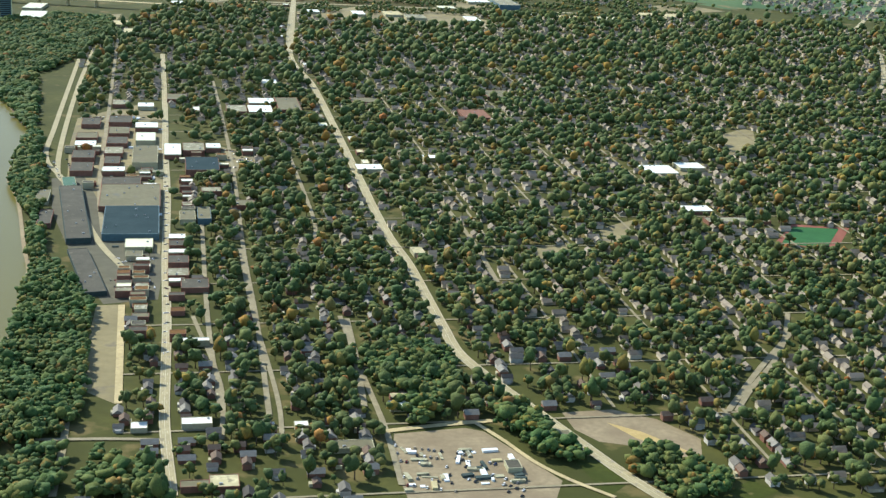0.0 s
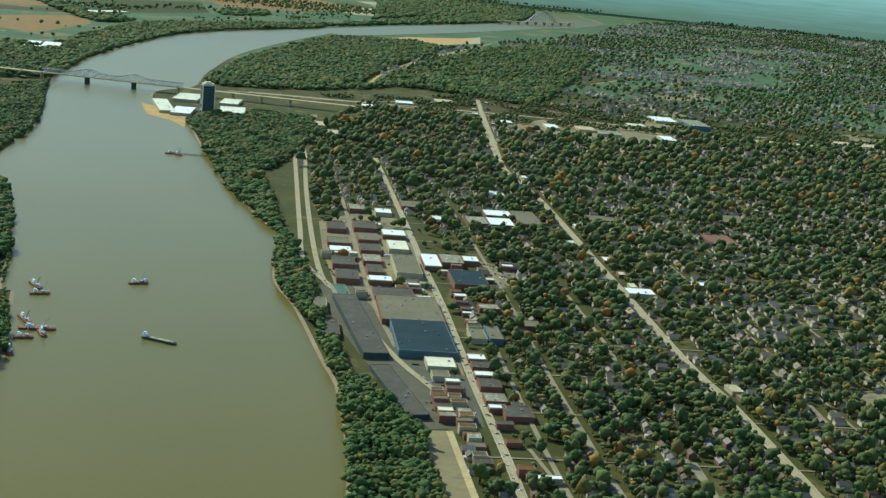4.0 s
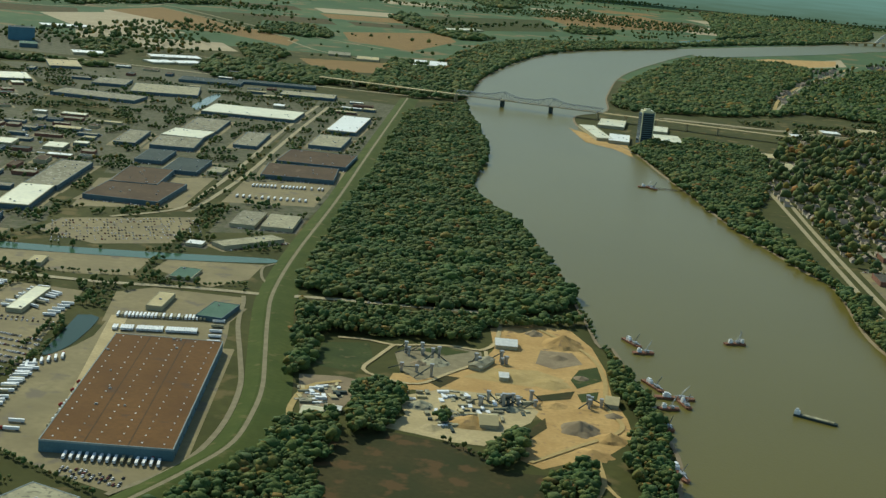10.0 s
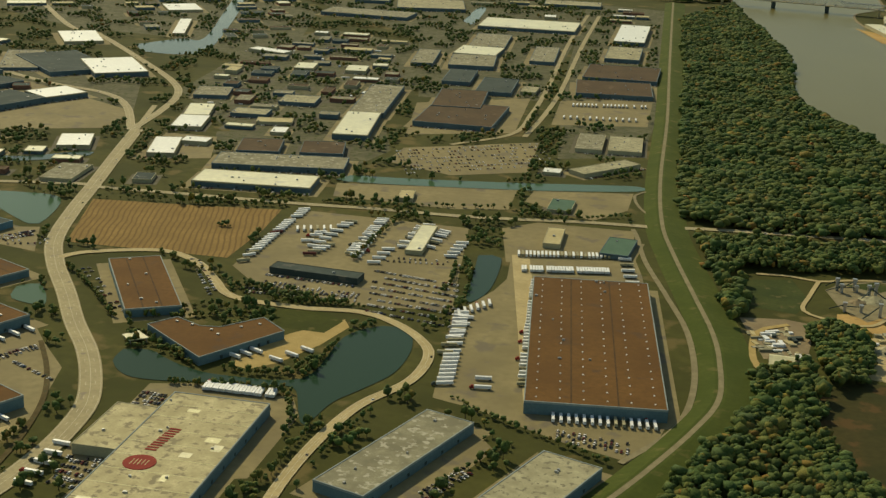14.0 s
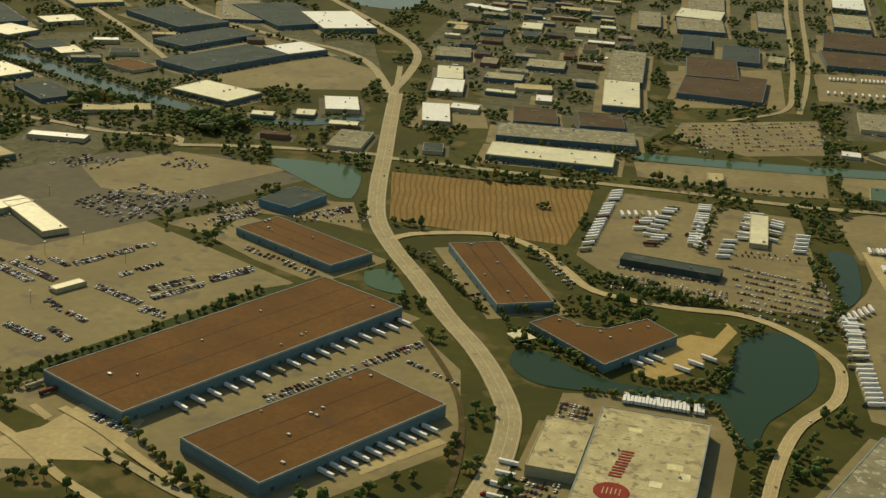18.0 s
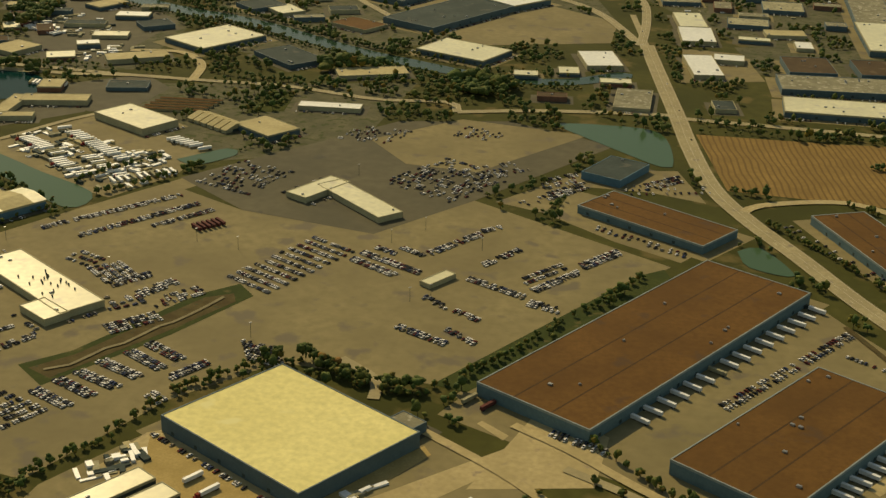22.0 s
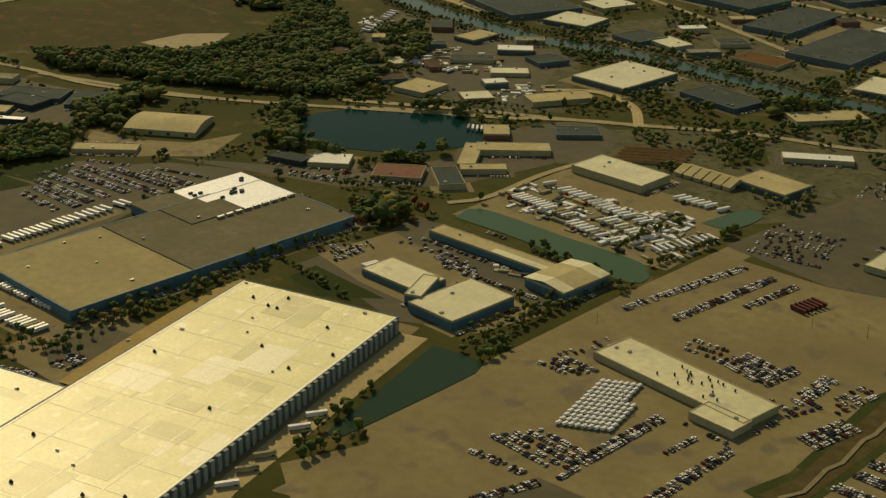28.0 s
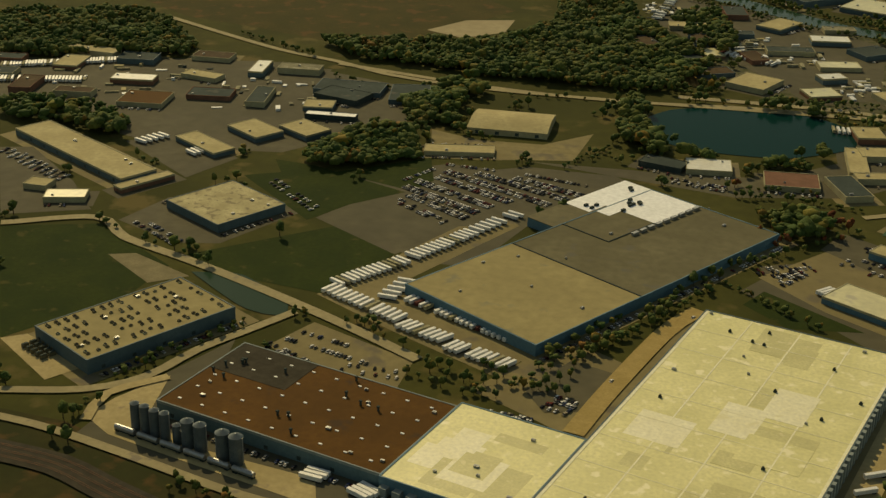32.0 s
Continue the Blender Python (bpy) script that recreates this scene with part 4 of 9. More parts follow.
pond([(-526, 697), (-504, 702), (-476, 699), (-465, 661), (-469, 651), (-496, 672)], "green_water")
pond([(-361, 511), (-351, 513), (-340, 505), (-325, 498), (-311, 497), (-296, 498), (-286, 507), (-284, 547), (-272, 563), (-261, 559), (-256, 542), (-257, 517), (-265, 498), (-272, 484), (-276, 463), (-281, 473), (-289, 493), (-302, 491), (-321, 489), (-339, 486), (-351, 488), (-360, 499)])
pond([(-345, 792), (-302, 797), (-247, 807), (-186, 820), (-185, 809), (-249, 791), (-343, 778)], "green_water")
pond([(-861, 667), (-849, 686), (-823, 695), (-797, 697), (-777, 684), (-773, 662), (-787, 646), (-800, 638), (-821, 635), (-840, 637), (-853, 647)], "lake_water")
pond([(-734, 464), (-716, 457), (-717, 450), (-742, 402), (-746, 403), (-741, 428)])
pond([(-758, 571), (-751, 583), (-714, 565), (-682, 548), (-685, 531), (-729, 557)], "green_water")
pond([(-668, 596), (-653, 616), (-646, 610), (-657, 592)], "green_water")
pond([(-966, 461), (-953, 465), (-944, 462), (-927, 450), (-927, 442), (-938, 443), (-950, 450)], "canal_water")
pond([(-625, 1155), (-601, 1199), (-584, 1209), (-627, 1391), (-656, 1516), (-636, 1478), (-589, 1293), (-561, 1144), (-600, 1124)])
pond([(-391, 1406), (-393, 1510), (-384, 1507), (-378, 1394)])
pond([(-1240, 4080), (-1239, 4496), (-946, 4238), (-673, 3759), (-692, 3546), (-967, 3787)])
pond([(258, 6496), (592, 7122), (413, 5460), (324, 5809)])
pond([(-1057, 5312), (-986, 5385), (-935, 5053), (-985, 4969)])
pond([(203, 3037), (464, 3523), (455, 3435), (257, 3033)])
pond([(-251, 667), (-240, 666), (-238, 619), (-245, 601), (-248, 632)])
pond([(-432, 565), (-424, 571), (-411, 548), (-427, 551)], "green_water")
patch("lot", 1, [(393, 1556), (470, 1662), (573, 1669), (640, 1538), (599, 1485), (500, 1520)])
patch("lot", 1, [(586, 1766), (695, 1858), (711, 1714), (615, 1662)])
patch("drygrass", 1, [(283, 1732), (406, 1848), (425, 1753), (398, 1656), (285, 1641)])
patch("dirt", 1, [(320, 1745), (398, 1843), (407, 1788), (331, 1695)])
patch("lot", 1, [(187, 958), (206, 984), (241, 1026), (257, 914), (259, 711), (259, 600), (238, 560), (223, 636), (198, 740), (189, 862)])
patch("lot", 1, [(294, 866), (318, 845), (317, 805), (299, 786)])
patch("lot", 1, [(234, 611), (251, 640), (261, 563), (257, 529), (238, 535)])
patch("midlot", 1, [(186, 770), (206, 775), (236, 640), (262, 600), (260, 530), (234, 524), (214, 596), (194, 690)])
patch("darklot", 2, [(237, 552), (258, 554), (258, 535), (237, 532)])
patch("lot", 1, [(601, 807), (645, 834), (638, 791), (600, 777)])
patch("lot", 1, [(690, 923), (732, 957), (704, 873), (670, 844)])
patch("lot", 1, [(467, 614), (490, 625), (486, 598), (467, 588)])
patch("lot", 1, [(518, 655), (545, 674), (524, 625), (513, 625)])
patch("lawn", 1, [(473, 308), (485, 317), (492, 307), (478, 299)])
patch("lawn", 1, [(427, 307), (420, 346), (433, 350), (440, 320)])
patch("rough_grass", 2, [(-635, 409), (-624, 422), (-604, 472), (-594, 484), (-586, 476), (-600, 441), (-622, 399)])
patch("ditch", 3, [(-631, 408), (-622, 420), (-601, 470), (-593, 476), (-590, 470), (-603, 441), (-622, 404)])
patch("lot", 1, [(-752, 385), (-704, 428), (-624, 405), (-635, 347), (-636, 307), (-694, 289)])
patch("darklot", 3, [(-719, 364), (-686, 399), (-672, 393), (-652, 379), (-665, 348), (-677, 337)])
patch("sand", 2, [(291, 2671), (377, 2813), (529, 2927), (502, 2790), (339, 2558)])
patch("drygrass", 2, [(655, 2540), (710, 2296), (623, 2150)])
patch("lawn", 2, [(525, 1494), (562, 1525), (545, 1425), (513, 1410)])
patch("lawn", 2, [(494, 1365), (510, 1379), (507, 1262), (494, 1244)])
patch("lawn", 2, [(548, 1337), (589, 1355), (574, 1289), (541, 1276)])
patch("lot", 2, [(172, 1534), (189, 1544), (183, 1400), (176, 1377)])
patch("lot", 2, [(109, 1288), (137, 1305), (131, 1241), (113, 1208)])
patch("lot", 2, [(490, 1609), (621, 1627), (611, 1558), (526, 1516), (476, 1533)])
patch("lot", 2, [(867, 1721), (945, 1727), (925, 1679), (856, 1672)])
patch("lawn", 2, [(796, 1140), (881, 1163), (873, 1104), (814, 1072), (778, 1091)])
patch("lawn", 2, [(475, 1374), (525, 1381), (535, 1289), (475, 1281)])
patch("sand", 5, [(-9, 1532), (8, 1507), (28, 1460), (50, 1449), (53, 1367), (36, 1409), (8, 1439)])
patch("stubble", 2, [(-78, 3390), (105, 3673), (328, 3560), (153, 3419)])
patch("midlot", 1, [(-932, 564), (-891, 593), (-857, 595), (-837, 581), (-852, 569), (-890, 530), (-936, 513), (-928, 548)])
patch("park_lawn", 2, [(-985, 566), (-968, 565), (-926, 551), (-945, 527), (-963, 532)])
patch("park_lawn", 2, [(-958, 561), (-929, 589), (-920, 566), (-924, 553)])
patch("palefield", 2, [(-994, 770), (-981, 796), (-957, 806), (-955, 780), (-972, 762)])
patch("drygrass", 1, [(-1077, 925), (-1044, 932), (-1000, 900), (-971, 862), (-986, 849), (-1030, 879), (-1069, 882)])
patch("rough_grass", 1, [(-1089, 949), (-1091, 1002), (-1052, 1032), (-994, 1036), (-951, 954), (-968, 910), (-1008, 928), (-1044, 933)])
patch("lot", 2, [(-1179, 961), (-1115, 998), (-1099, 955), (-1112, 922), (-1162, 947)])
patch("stubble", 2, [(-870, 718), (-860, 748), (-841, 760), (-847, 721)])
patch("concrete", 3, [(-953, 1023), (-926, 984), (-887, 946), (-840, 908), (-812, 893), (-816, 900), (-842, 919), (-887, 960), (-927, 999), (-950, 1032)])
patch("sandroad", 3, [(-580, 384), (-531, 357), (-506, 398), (-503, 394), (-521, 355), (-547, 345), (-574, 366)])
patch("concrete", 2, [(-479, 430), (-458, 417), (-458, 390), (-490, 380), (-486, 397)])
patch("concrete", 2, [(-581, 383), (-573, 389), (-522, 383), (-512, 366), (-557, 352), (-586, 362)])
patch("concrete", 3, [(-949, 371), (-947, 382), (-939, 398), (-934, 376), (-916, 367), (-881, 364), (-876, 353), (-919, 361), (-939, 365)])
patch("gravel", 2, [(-998, 464), (-990, 468), (-965, 458), (-975, 449)])
patch("concrete", 3, [(-996, 401), (-990, 406), (-964, 394), (-970, 384)])
patch("darklot", 3, [(-845, 424), (-837, 445), (-822, 441), (-827, 418), (-837, 414)])
patch("concrete", 3, [(-389, 410), (-370, 437), (-367, 435), (-386, 407)])
patch("concrete", 3, [(-495, 414), (-494, 416), (-485, 410), (-486, 407)])
patch("concrete", 3, [(-463, 424), (-460, 421), (-465, 408), (-469, 409)])
patch("concrete", 2, [(-564, 372), (-531, 356), (-532, 334), (-553, 328), (-581, 371)])
patch("concrete", 2, [(-521, 359), (-482, 406), (-476, 410), (-476, 403), (-503, 364)])
patch("lot", 1, [(-636, 343), (-627, 407), (-600, 381), (-611, 355), (-618, 328)])
patch("lot", 0.6, [(-740, 414), (-711, 468), (-685, 521), (-654, 579), (-646, 571), (-679, 502), (-700, 463), (-722, 421), (-731, 398)])
patch("midlot", 0.6, [(-798, 509), (-789, 528), (-775, 550), (-767, 541), (-774, 511), (-785, 497)])
patch("midlot", 0.6, [(-795, 530), (-763, 548), (-716, 500), (-721, 479), (-752, 477), (-784, 505)])

CANAL = np.array([(-1000, 1090), (-970, 1037), (-938, 978), (-901, 931), (-858, 896), (-827, 876), (-802, 859), (-775, 848), (-744, 840), (-715, 828), (-691, 814), (-651, 792), (-617, 779), (-582, 767), (-554, 764), (-528, 770), (-503, 792)], float)
d_ = np.gradient(CANAL, axis=0)
n_ = np.stack([-d_[:, 1], d_[:, 0]], 1) / np.linalg.norm(d_, axis=1)[:, None]
half = np.linspace(9.0, 5.5, len(CANAL))[:, None]
pond([tuple(q) for q in np.vstack([CANAL + n_ * half, (CANAL - n_ * half)[::-1]])], "canal_water")

# ---- roads ----
road(4.4, "road", [(-830, 1070), (-786, 1022), (-727, 960), (-678, 903), (-636, 853), (-618, 838)])
road(3.6, "road", [(-517, 930), (-470, 727)])
road(8.4, "road", [(-500, 858), (-486, 796), (-470, 727), (-459, 678), (-446, 631), (-430, 598), (-409, 564), (-391, 533), (-374, 507), (-362, 484), (-353, 461), (-350, 439), (-350, 419), (-353, 392), (-361, 362)])
road(5.6, "road", [(-503, 857), (-534, 922), (-565, 957), (-615, 977), (-668, 1009), (-714, 1050), (-774, 1121), (-887, 1234)])
road(5.6, "road", [(-503, 857), (-507, 916), (-516, 970), (-537, 1014), (-583, 1077), (-674, 1192), (-723, 1234), (-897, 1491)])
road(4.8, "road", [(-571, 700), (-541, 712), (-508, 721), (-474, 727), (-469, 724), (-424, 725), (-358, 726), (-315, 729), (-283, 729), (-253, 731), (-210, 738), (-167, 741), (-138, 746), (-34, 753)])
road(4.4, "road", [(-571, 700), (-579, 714), (-614, 708), (-662, 715), (-707, 711), (-751, 708), (-794, 708), (-852, 703)])
road(4.4, "concrete", [(-432, 607), (-426, 616), (-405, 627), (-388, 629), (-370, 617), (-356, 598), (-341, 579), (-311, 574), (-285, 576), (-268, 567), (-254, 551), (-248, 535), (-250, 510), (-262, 485), (-268, 457), (-271, 425), (-271, 393)])
road(3.6, "road", [(-266, 1503), (-264, 1298), (-259, 1095), (-260, 996), (-264, 922)])
road(3.6, "road", [(-278, 1504), (-277, 1308), (-270, 1103), (-269, 992), (-273, 928), (-305, 885)])
road(6.4, "road", [(-1300, 1770), (-990, 1727), (-848, 1708), (-734, 1702), (-576, 1704), (-400, 1684), (-217, 1672), (-165, 1685)])
road(4.4, "road", [(-900, 1712), (-985, 1800), (-1010, 1920), (-1003, 2069), (-1040, 2250)])
road(4.0, "road", [(-1078, 2481), (-913, 2437), (-805, 2700), (-540, 2420), (-300, 2230)])
road(5.6, "road", [(79, 1695), (214, 1686), (451, 1652)])
road(3.6, "road", [(-1129, 744), (-1054, 710), (-1014, 699), (-980, 687), (-933, 683), (-874, 688), (-826, 694), (-763, 702)])
road(3.6, "road", [(-1012, 696), (-935, 686), (-876, 687), (-818, 698), (-770, 702), (-731, 710), (-710, 709)])
road(4.8, "concrete", [(-710, 709), (-718, 739), (-738, 758), (-765, 753)])
road(4.0, "road", [(-1046, 474), (-1018, 490), (-1000, 478), (-972, 469), (-947, 460), (-922, 450), (-899, 440), (-878, 430)])
road(3.4, "road", [(-985, 372), (-978, 375), (-957, 383), (-945, 395), (-939, 414), (-932, 428), (-923, 446)])
road(3.0, "road", [(-985, 363), (-969, 363), (-953, 362), (-925, 357), (-900, 352), (-880, 350)])
road(3.2, "concrete", [(-948, 369), (-950, 383), (-939, 397)])
road(9.0, "ballast", [(-990, 350), (-964, 349), (-943, 348), (-927, 343), (-910, 338), (-893, 332)])
road(6.0, "sandroad", [(-827, 406), (-823, 432), (-815, 472), (-808, 490)])
road(3.2, "concrete", [(-509, 406), (-484, 391), (-465, 377), (-446, 367)])
road(3.2, "road", [(-467, 397), (-449, 389), (-429, 379), (-412, 376)])
road(3.6, "road", [(-544, 441), (-530, 431), (-527, 419)])
road(3.2, "road", [(-765, 585), (-752, 596), (-737, 630), (-719, 659)])
road(1.6, "gravel", [(-171, 752), (-182, 775), (-186, 800), (-178, 812)])
road(2.4, "gravel", [(-183, 733), (-180, 719), (-174, 681), (-162, 633), (-152, 590), (-148, 545), (-150, 510), (-156, 488), (-170, 462)])
road(2.0, "sandroad", [(3, 550), (5, 526), (2, 506), (9, 488), (4, 460)])
road(1.8, "sandroad", [(5, 526), (11, 512), (20, 509)])
road(2.8, "sandroad", [(-120, 549), (-126, 568), (-124, 599), (-111, 612)])
road(4.4, "road", [(243, 1266), (252, 995), (256, 841), (260, 724), (262, 600), (265, 499), (266, 433), (267, 378), (271, 318)])
road(5.6, "road", [(406, 1817), (369, 1308), (379, 1100), (384, 833), (387, 658), (392, 586), (394, 522), (395, 485), (397, 450), (408, 412), (418, 383), (429, 350), (439, 321), (450, 296)])
road(3.6, "road", [(166, 1257), (173, 934), (177, 826), (197, 754), (223, 636), (241, 579)])
road(3.6, "road", [(176, 1295), (177, 1096), (182, 897), (188, 789), (197, 754)])
road(2.8, "street", [(195, 1358), (208, 1006), (217, 757), (226, 647)])
road(2.4, "street", [(290, 1142), (297, 963), (302, 787), (304, 605), (307, 495), (308, 386)])
road(2.4, "street", [(281, 677), (284, 501), (289, 390)])
road(2.8, "street", [(350, 499), (349, 444), (347, 393)])
road(2.4, "street", [(342, 841), (347, 675), (343, 625)])
road(3.2, "road", [(168, 1675), (245, 1697), (413, 1774), (582, 1710)])
road(3.6, "road", [(1054, 1524), (1044, 1352)])
road(4.0, "road", [(260, 1885), (379, 2354), (554, 2832)])
road(3.2, "road", [(-891, 2494), (-764, 2614), (-438, 2245)])
road(3.2, "road", [(-758, 5452), (-498, 4566), (-391, 3952), (-258, 3647)])
road(3.2, "road", [(-815, 2574), (-720, 3059), (-580, 3170)])
road(7.2, "road", [(104, 1702), (245, 1691), (402, 1684), (573, 1669), (717, 1658), (916, 1656)])
road(3.2, "road", [(401, 1738), (384, 1485), (370, 1292)])
road(3.2, "road", [(606, 1624), (619, 1487), (636, 1411)])
road(2.8, "street", [(430, 733), (435, 637), (435, 553)])
road(2.6, "street", [(503, 380), (518, 403), (542, 436), (559, 465), (575, 500)])
road(2.8, "street", [(495, 374), (528, 422), (565, 472)])
road(2.4, "street", [(347, 503), (350, 430), (353, 371), (353, 321)])
road(2.0, "street", [(302, 615), (305, 521), (312, 407), (312, 362)])
road(2.0, "street", [(277, 505), (289, 420), (289, 364)])
road(3.2, "concrete", [(352, 368), (371, 372), (397, 376)])
road(2.0, "concrete", [(390, 374), (398, 357), (406, 337), (416, 321), (429, 306)])
road(2.8, "gravel", [(229, 388), (230, 357), (230, 320)])
road(3.2, "concrete", [(243, 522), (248, 401)])
road(2.4, "street", [(219, 368), (248, 367), (267, 365)])
road(1.3, "gravel", [(-626, 408), (-620, 413), (-615, 426), (-611, 431), (-606, 445), (-603, 449), (-598, 462), (-595, 472)])
road(2.4, "concrete", [(-123, 678), (-108, 679), (-95, 675), (-80, 681), (-64, 684), (-53, 682), (-46, 697), (-45, 730)])
road(2.0, "concrete", [(-95, 675), (-100, 654), (-104, 632), (-92, 622), (-77, 620), (-65, 640), (-50, 666), (-50, 682)])
road(2.2, "sandroad", [(-26, 733), (0, 696), (8, 659), (8, 618), (14, 590), (-6, 562), (-24, 539)])
road(4.8, "road", [(-1135, 800), (-1108, 849), (-1086, 887), (-1099, 936)])
road(4.0, "sandroad", [(-1086, 887), (-1055, 879), (-1033, 874)])
road(4.8, "sandroad", [(260, 1893), (293, 2064), (363, 2313), (440, 2515), (513, 2736)])
road(5.6, "road", [(1019, 3443), (1226, 3354), (1333, 3244)])
road(3.2, "sandroad", [(651, 2515), (703, 2335), (700, 2271), (628, 2154)])
road(5.6, "road", [(955, 1596), (1030, 1594), (1065, 1517), (1206, 1733), (1347, 1990)])
road(4.8, "road", [(1065, 1517), (1058, 1414), (1002, 1273), (921, 1122), (847, 1085), (778, 1023)])
road(3.6, "road", [(-883, 2470), (-805, 2609), (-788, 2696)])
road(3.6, "road", [(-453, 2228), (-387, 2113), (-318, 2054)])
road(3.2, "gravel", [(-576, 1864), (-520, 1884), (-460, 1832)])
road(2.0, "ditch", [(-394, 510), (-380, 486), (-369, 461), (-362, 431), (-359, 403)])
road(3.2, "concrete", [(-485, 416), (-468, 407), (-447, 393), (-430, 383)])

# ---- halls and shops ----
building(-188.3, 564.0, 49.8, 137.5, 6.0, 4.8, "brown", "blue")
building(-240.0, 445.0, 65.1, 18.6, 69.2, 4.0, "grey", "blue")
building(-197.2, 421.9, 21.0, 67.1, -22.0, 4.0, "lightgrey", "blue")
building(-380.2, 577.6, 22.8, 67.5, 28.9, 3.6, "brown", "blue")
building(-452.3, 477.4, 40.3, 126.5, -26.9, 4.4, "brown", "blue")
building(-405.9, 427.3, 35.6, 76.5, -29.3, 4.4, "brown", "blue")
building(-463.9, 582.5, 57.8, 23.3, -28.8, 3.2, "brown", "blue")
building(-486.7, 634.6, 18.2, 25.9, -20.6, 3.2, "dark", "bluepaint")
building(-542.2, 391.0, 56.3, 43.9, -28.6, 4.8, "plain_cream", "darkblue")
vents(building(-657.3, 462.3, 16.2, 56.5, 57.4, 2.4, "cream", "beige"), 16.2, 56.5, 20)
building(-644.4, 442.3, 15.0, 9.1, -30.2, 2.4, "cream", "beige")
building(-578.8, 570.1, 11.4, 44.0, 50.5, 2.4, "cream", "beige")
building(-598.0, 577.1, 25.6, 10.7, 65.2, 2.4, "cream", "beige")
building(-513.0, 404.5, 9.0, 7.0, -28.6, 3.2, "grey", "darkblue")
building(-530.2, 506.0, 13.4, 4.8, 61.8, 1.6, "cream", "beige")
works_long = building(-735.3, 540.4, 54.2, 7.8, -26.0, 2.8, "tan", "bluepaint")
part("roof_section", boxes((2, -3.7, ROOF_AT[0] - 0.05, 26.8, 0, ROOF_AT[0] + 0.05)), "cream", works_long, "new cream roof section")
works_end = building(-704.5, 522.5, 23.4, 17.4, 60.5, 3.2, "tan", "bluepaint")
for u0, u1, tone in ((-12, -6.6, "cream"), (-6.6, 6.4, "tan"), (6.4, 12, "cream")):
    for e in (-1, 1):
        b = bmesh.new()
        quad = [b.verts.new((u, e * v, ROOF_AT[0] + z)) for z0 in (0, 0.16) for u, v, z in ((u0, 9.0, 0.16 + z0), (u1, 9.0, 0.16 + z0), (u1, 0, 1.3 + z0), (u0, 0, 1.3 + z0))]
        for q in ((3, 2, 1, 0), (4, 5, 6, 7), (0, 1, 5, 4), (1, 2, 6, 5), (2, 3, 7, 6), (3, 0, 4, 7)):
            b.faces.new([quad[i] for i in q])
        bmesh.ops.recalc_face_normals(b, faces=b.faces)
        part("roof_slope", b, tone, works_end)
for e in (-1, 1):
    b = bmesh.new()
    b.faces.new([b.verts.new((e * 11.6, v, ROOF_AT[0] + z)) for v, z in ((-8.9, 0), (8.9, 0), (0, 1.25))])
    part("gable", b, "bluepaint", works_end)
building(-733.3, 493.0, 28.7, 20.0, 61.0, 3.2, "cream", "bluepaint")
building(-758.3, 508.9, 14.5, 26.1, 62.3, 2.4, "cream", "bluepaint")
building(-748.3, 498.1, 17.4, 5.8, 86.2, 4.0, "cream", "bluepaint")
building(-979.5, 512.5, 29.0, 31.0, 62.5, 3.0, "stained_cream", "darkblue")
building(-1056.5, 544.0, 15.5, 77.0, 63.0, 2.8, "tan", "darkblue")
building(-1018.5, 524.0, 5.0, 23.0, -28.0, 2.0, "tan", "brick")
building(-824.8, 615.2, 17.4, 13.1, 10.9, 2.0, "white", "beige")
building(-841.8, 612.5, 17.4, 9.0, -11.4, 2.0, "dark", "dark")
building(-989.9, 647.2, 22.2, 13.7, -11.6, 2.4, "dark", "dark")
building(-1017.0, 569.0, 10.0, 27.0, 61.0, 2.0, "tan", "darkblue")
building(-1005.5, 591.0, 13.5, 20.5, 60.0, 2.4, "tan", "darkblue")
building(-987.0, 599.0, 13.0, 18.0, 62.0, 2.4, "tan", "darkblue")
building(-1127.7, 668.1, 26.2, 8.1, -0.2, 2.8, "tan", "beige")
building(-1061.2, 652.2, 18.5, 8.1, -7.0, 2.0, "tan", "beige")
building(-1068.1, 612.3, 20.1, 17.4, 10.1, 2.0, "brown", "beige")
building(-920.7, 599.2, 27.7, 8.7, 15.7, 1.6, "tan", "beige")
building(-1037.7, 501.9, 15.0, 8.3, 20.9, 2.0, "cream", "beige")
building(-1053.3, 508.7, 9.2, 7.4, 2.9, 2.0, "tan", "beige")
building(-755.7, 654.7, 31.4, 10.9, 16.7, 2.4, "tan", "beige")
building(-771.0, 639.9, 7.6, 29.2, 7.8, 2.4, "tan", "beige")
building(-761.4, 625.1, 19.1, 7.1, 19.3, 2.4, "tan", "beige")
building(-706.2, 637.7, 20.0, 35.7, 62.3, 3.2, "cream", "beige")
building(-629.5, 686.0, 30.0, 8.5, 8.0, 2.0, "white", "beige")
building(-645.5, 644.0, 18.0, 25.0, 58.0, 2.8, "tan", "darkblue")
building(-729.9, 786.7, 44.4, 33.3, 61.0, 2.8, "cream", "darkblue")
building(-753.4, 737.3, 13.8, 32.4, -56.0, 2.4, "tan", "beige")
building(-628.3, 749.4, 14.8, 36.2, -63.0, 2.0, "tan", "beige")
building(-593.0, 805.2, 29.9, 43.0, 70.3, 2.8, "cream", "darkblue")
building(-678.3, 764.0, 22.5, 35.2, 53.1, 2.4, "dark", "darkblue")
building(-621.3, 886.2, 78.1, 37.8, 65.1, 3.6, "dark", "darkblue")
building(-590.5, 934.8, 32.1, 28.2, 56.0, 3.6, "white", "darkblue")
building(-519.8, 812.8, 19.4, 30.6, 19.0, 2.4, "white", "beige")
building(-465.5, 817.7, 16.0, 41.2, 13.9, 2.4, "white", "beige")
building(-453.1, 837.8, 16.4, 12.7, 3.3, 2.4, "white", "beige")
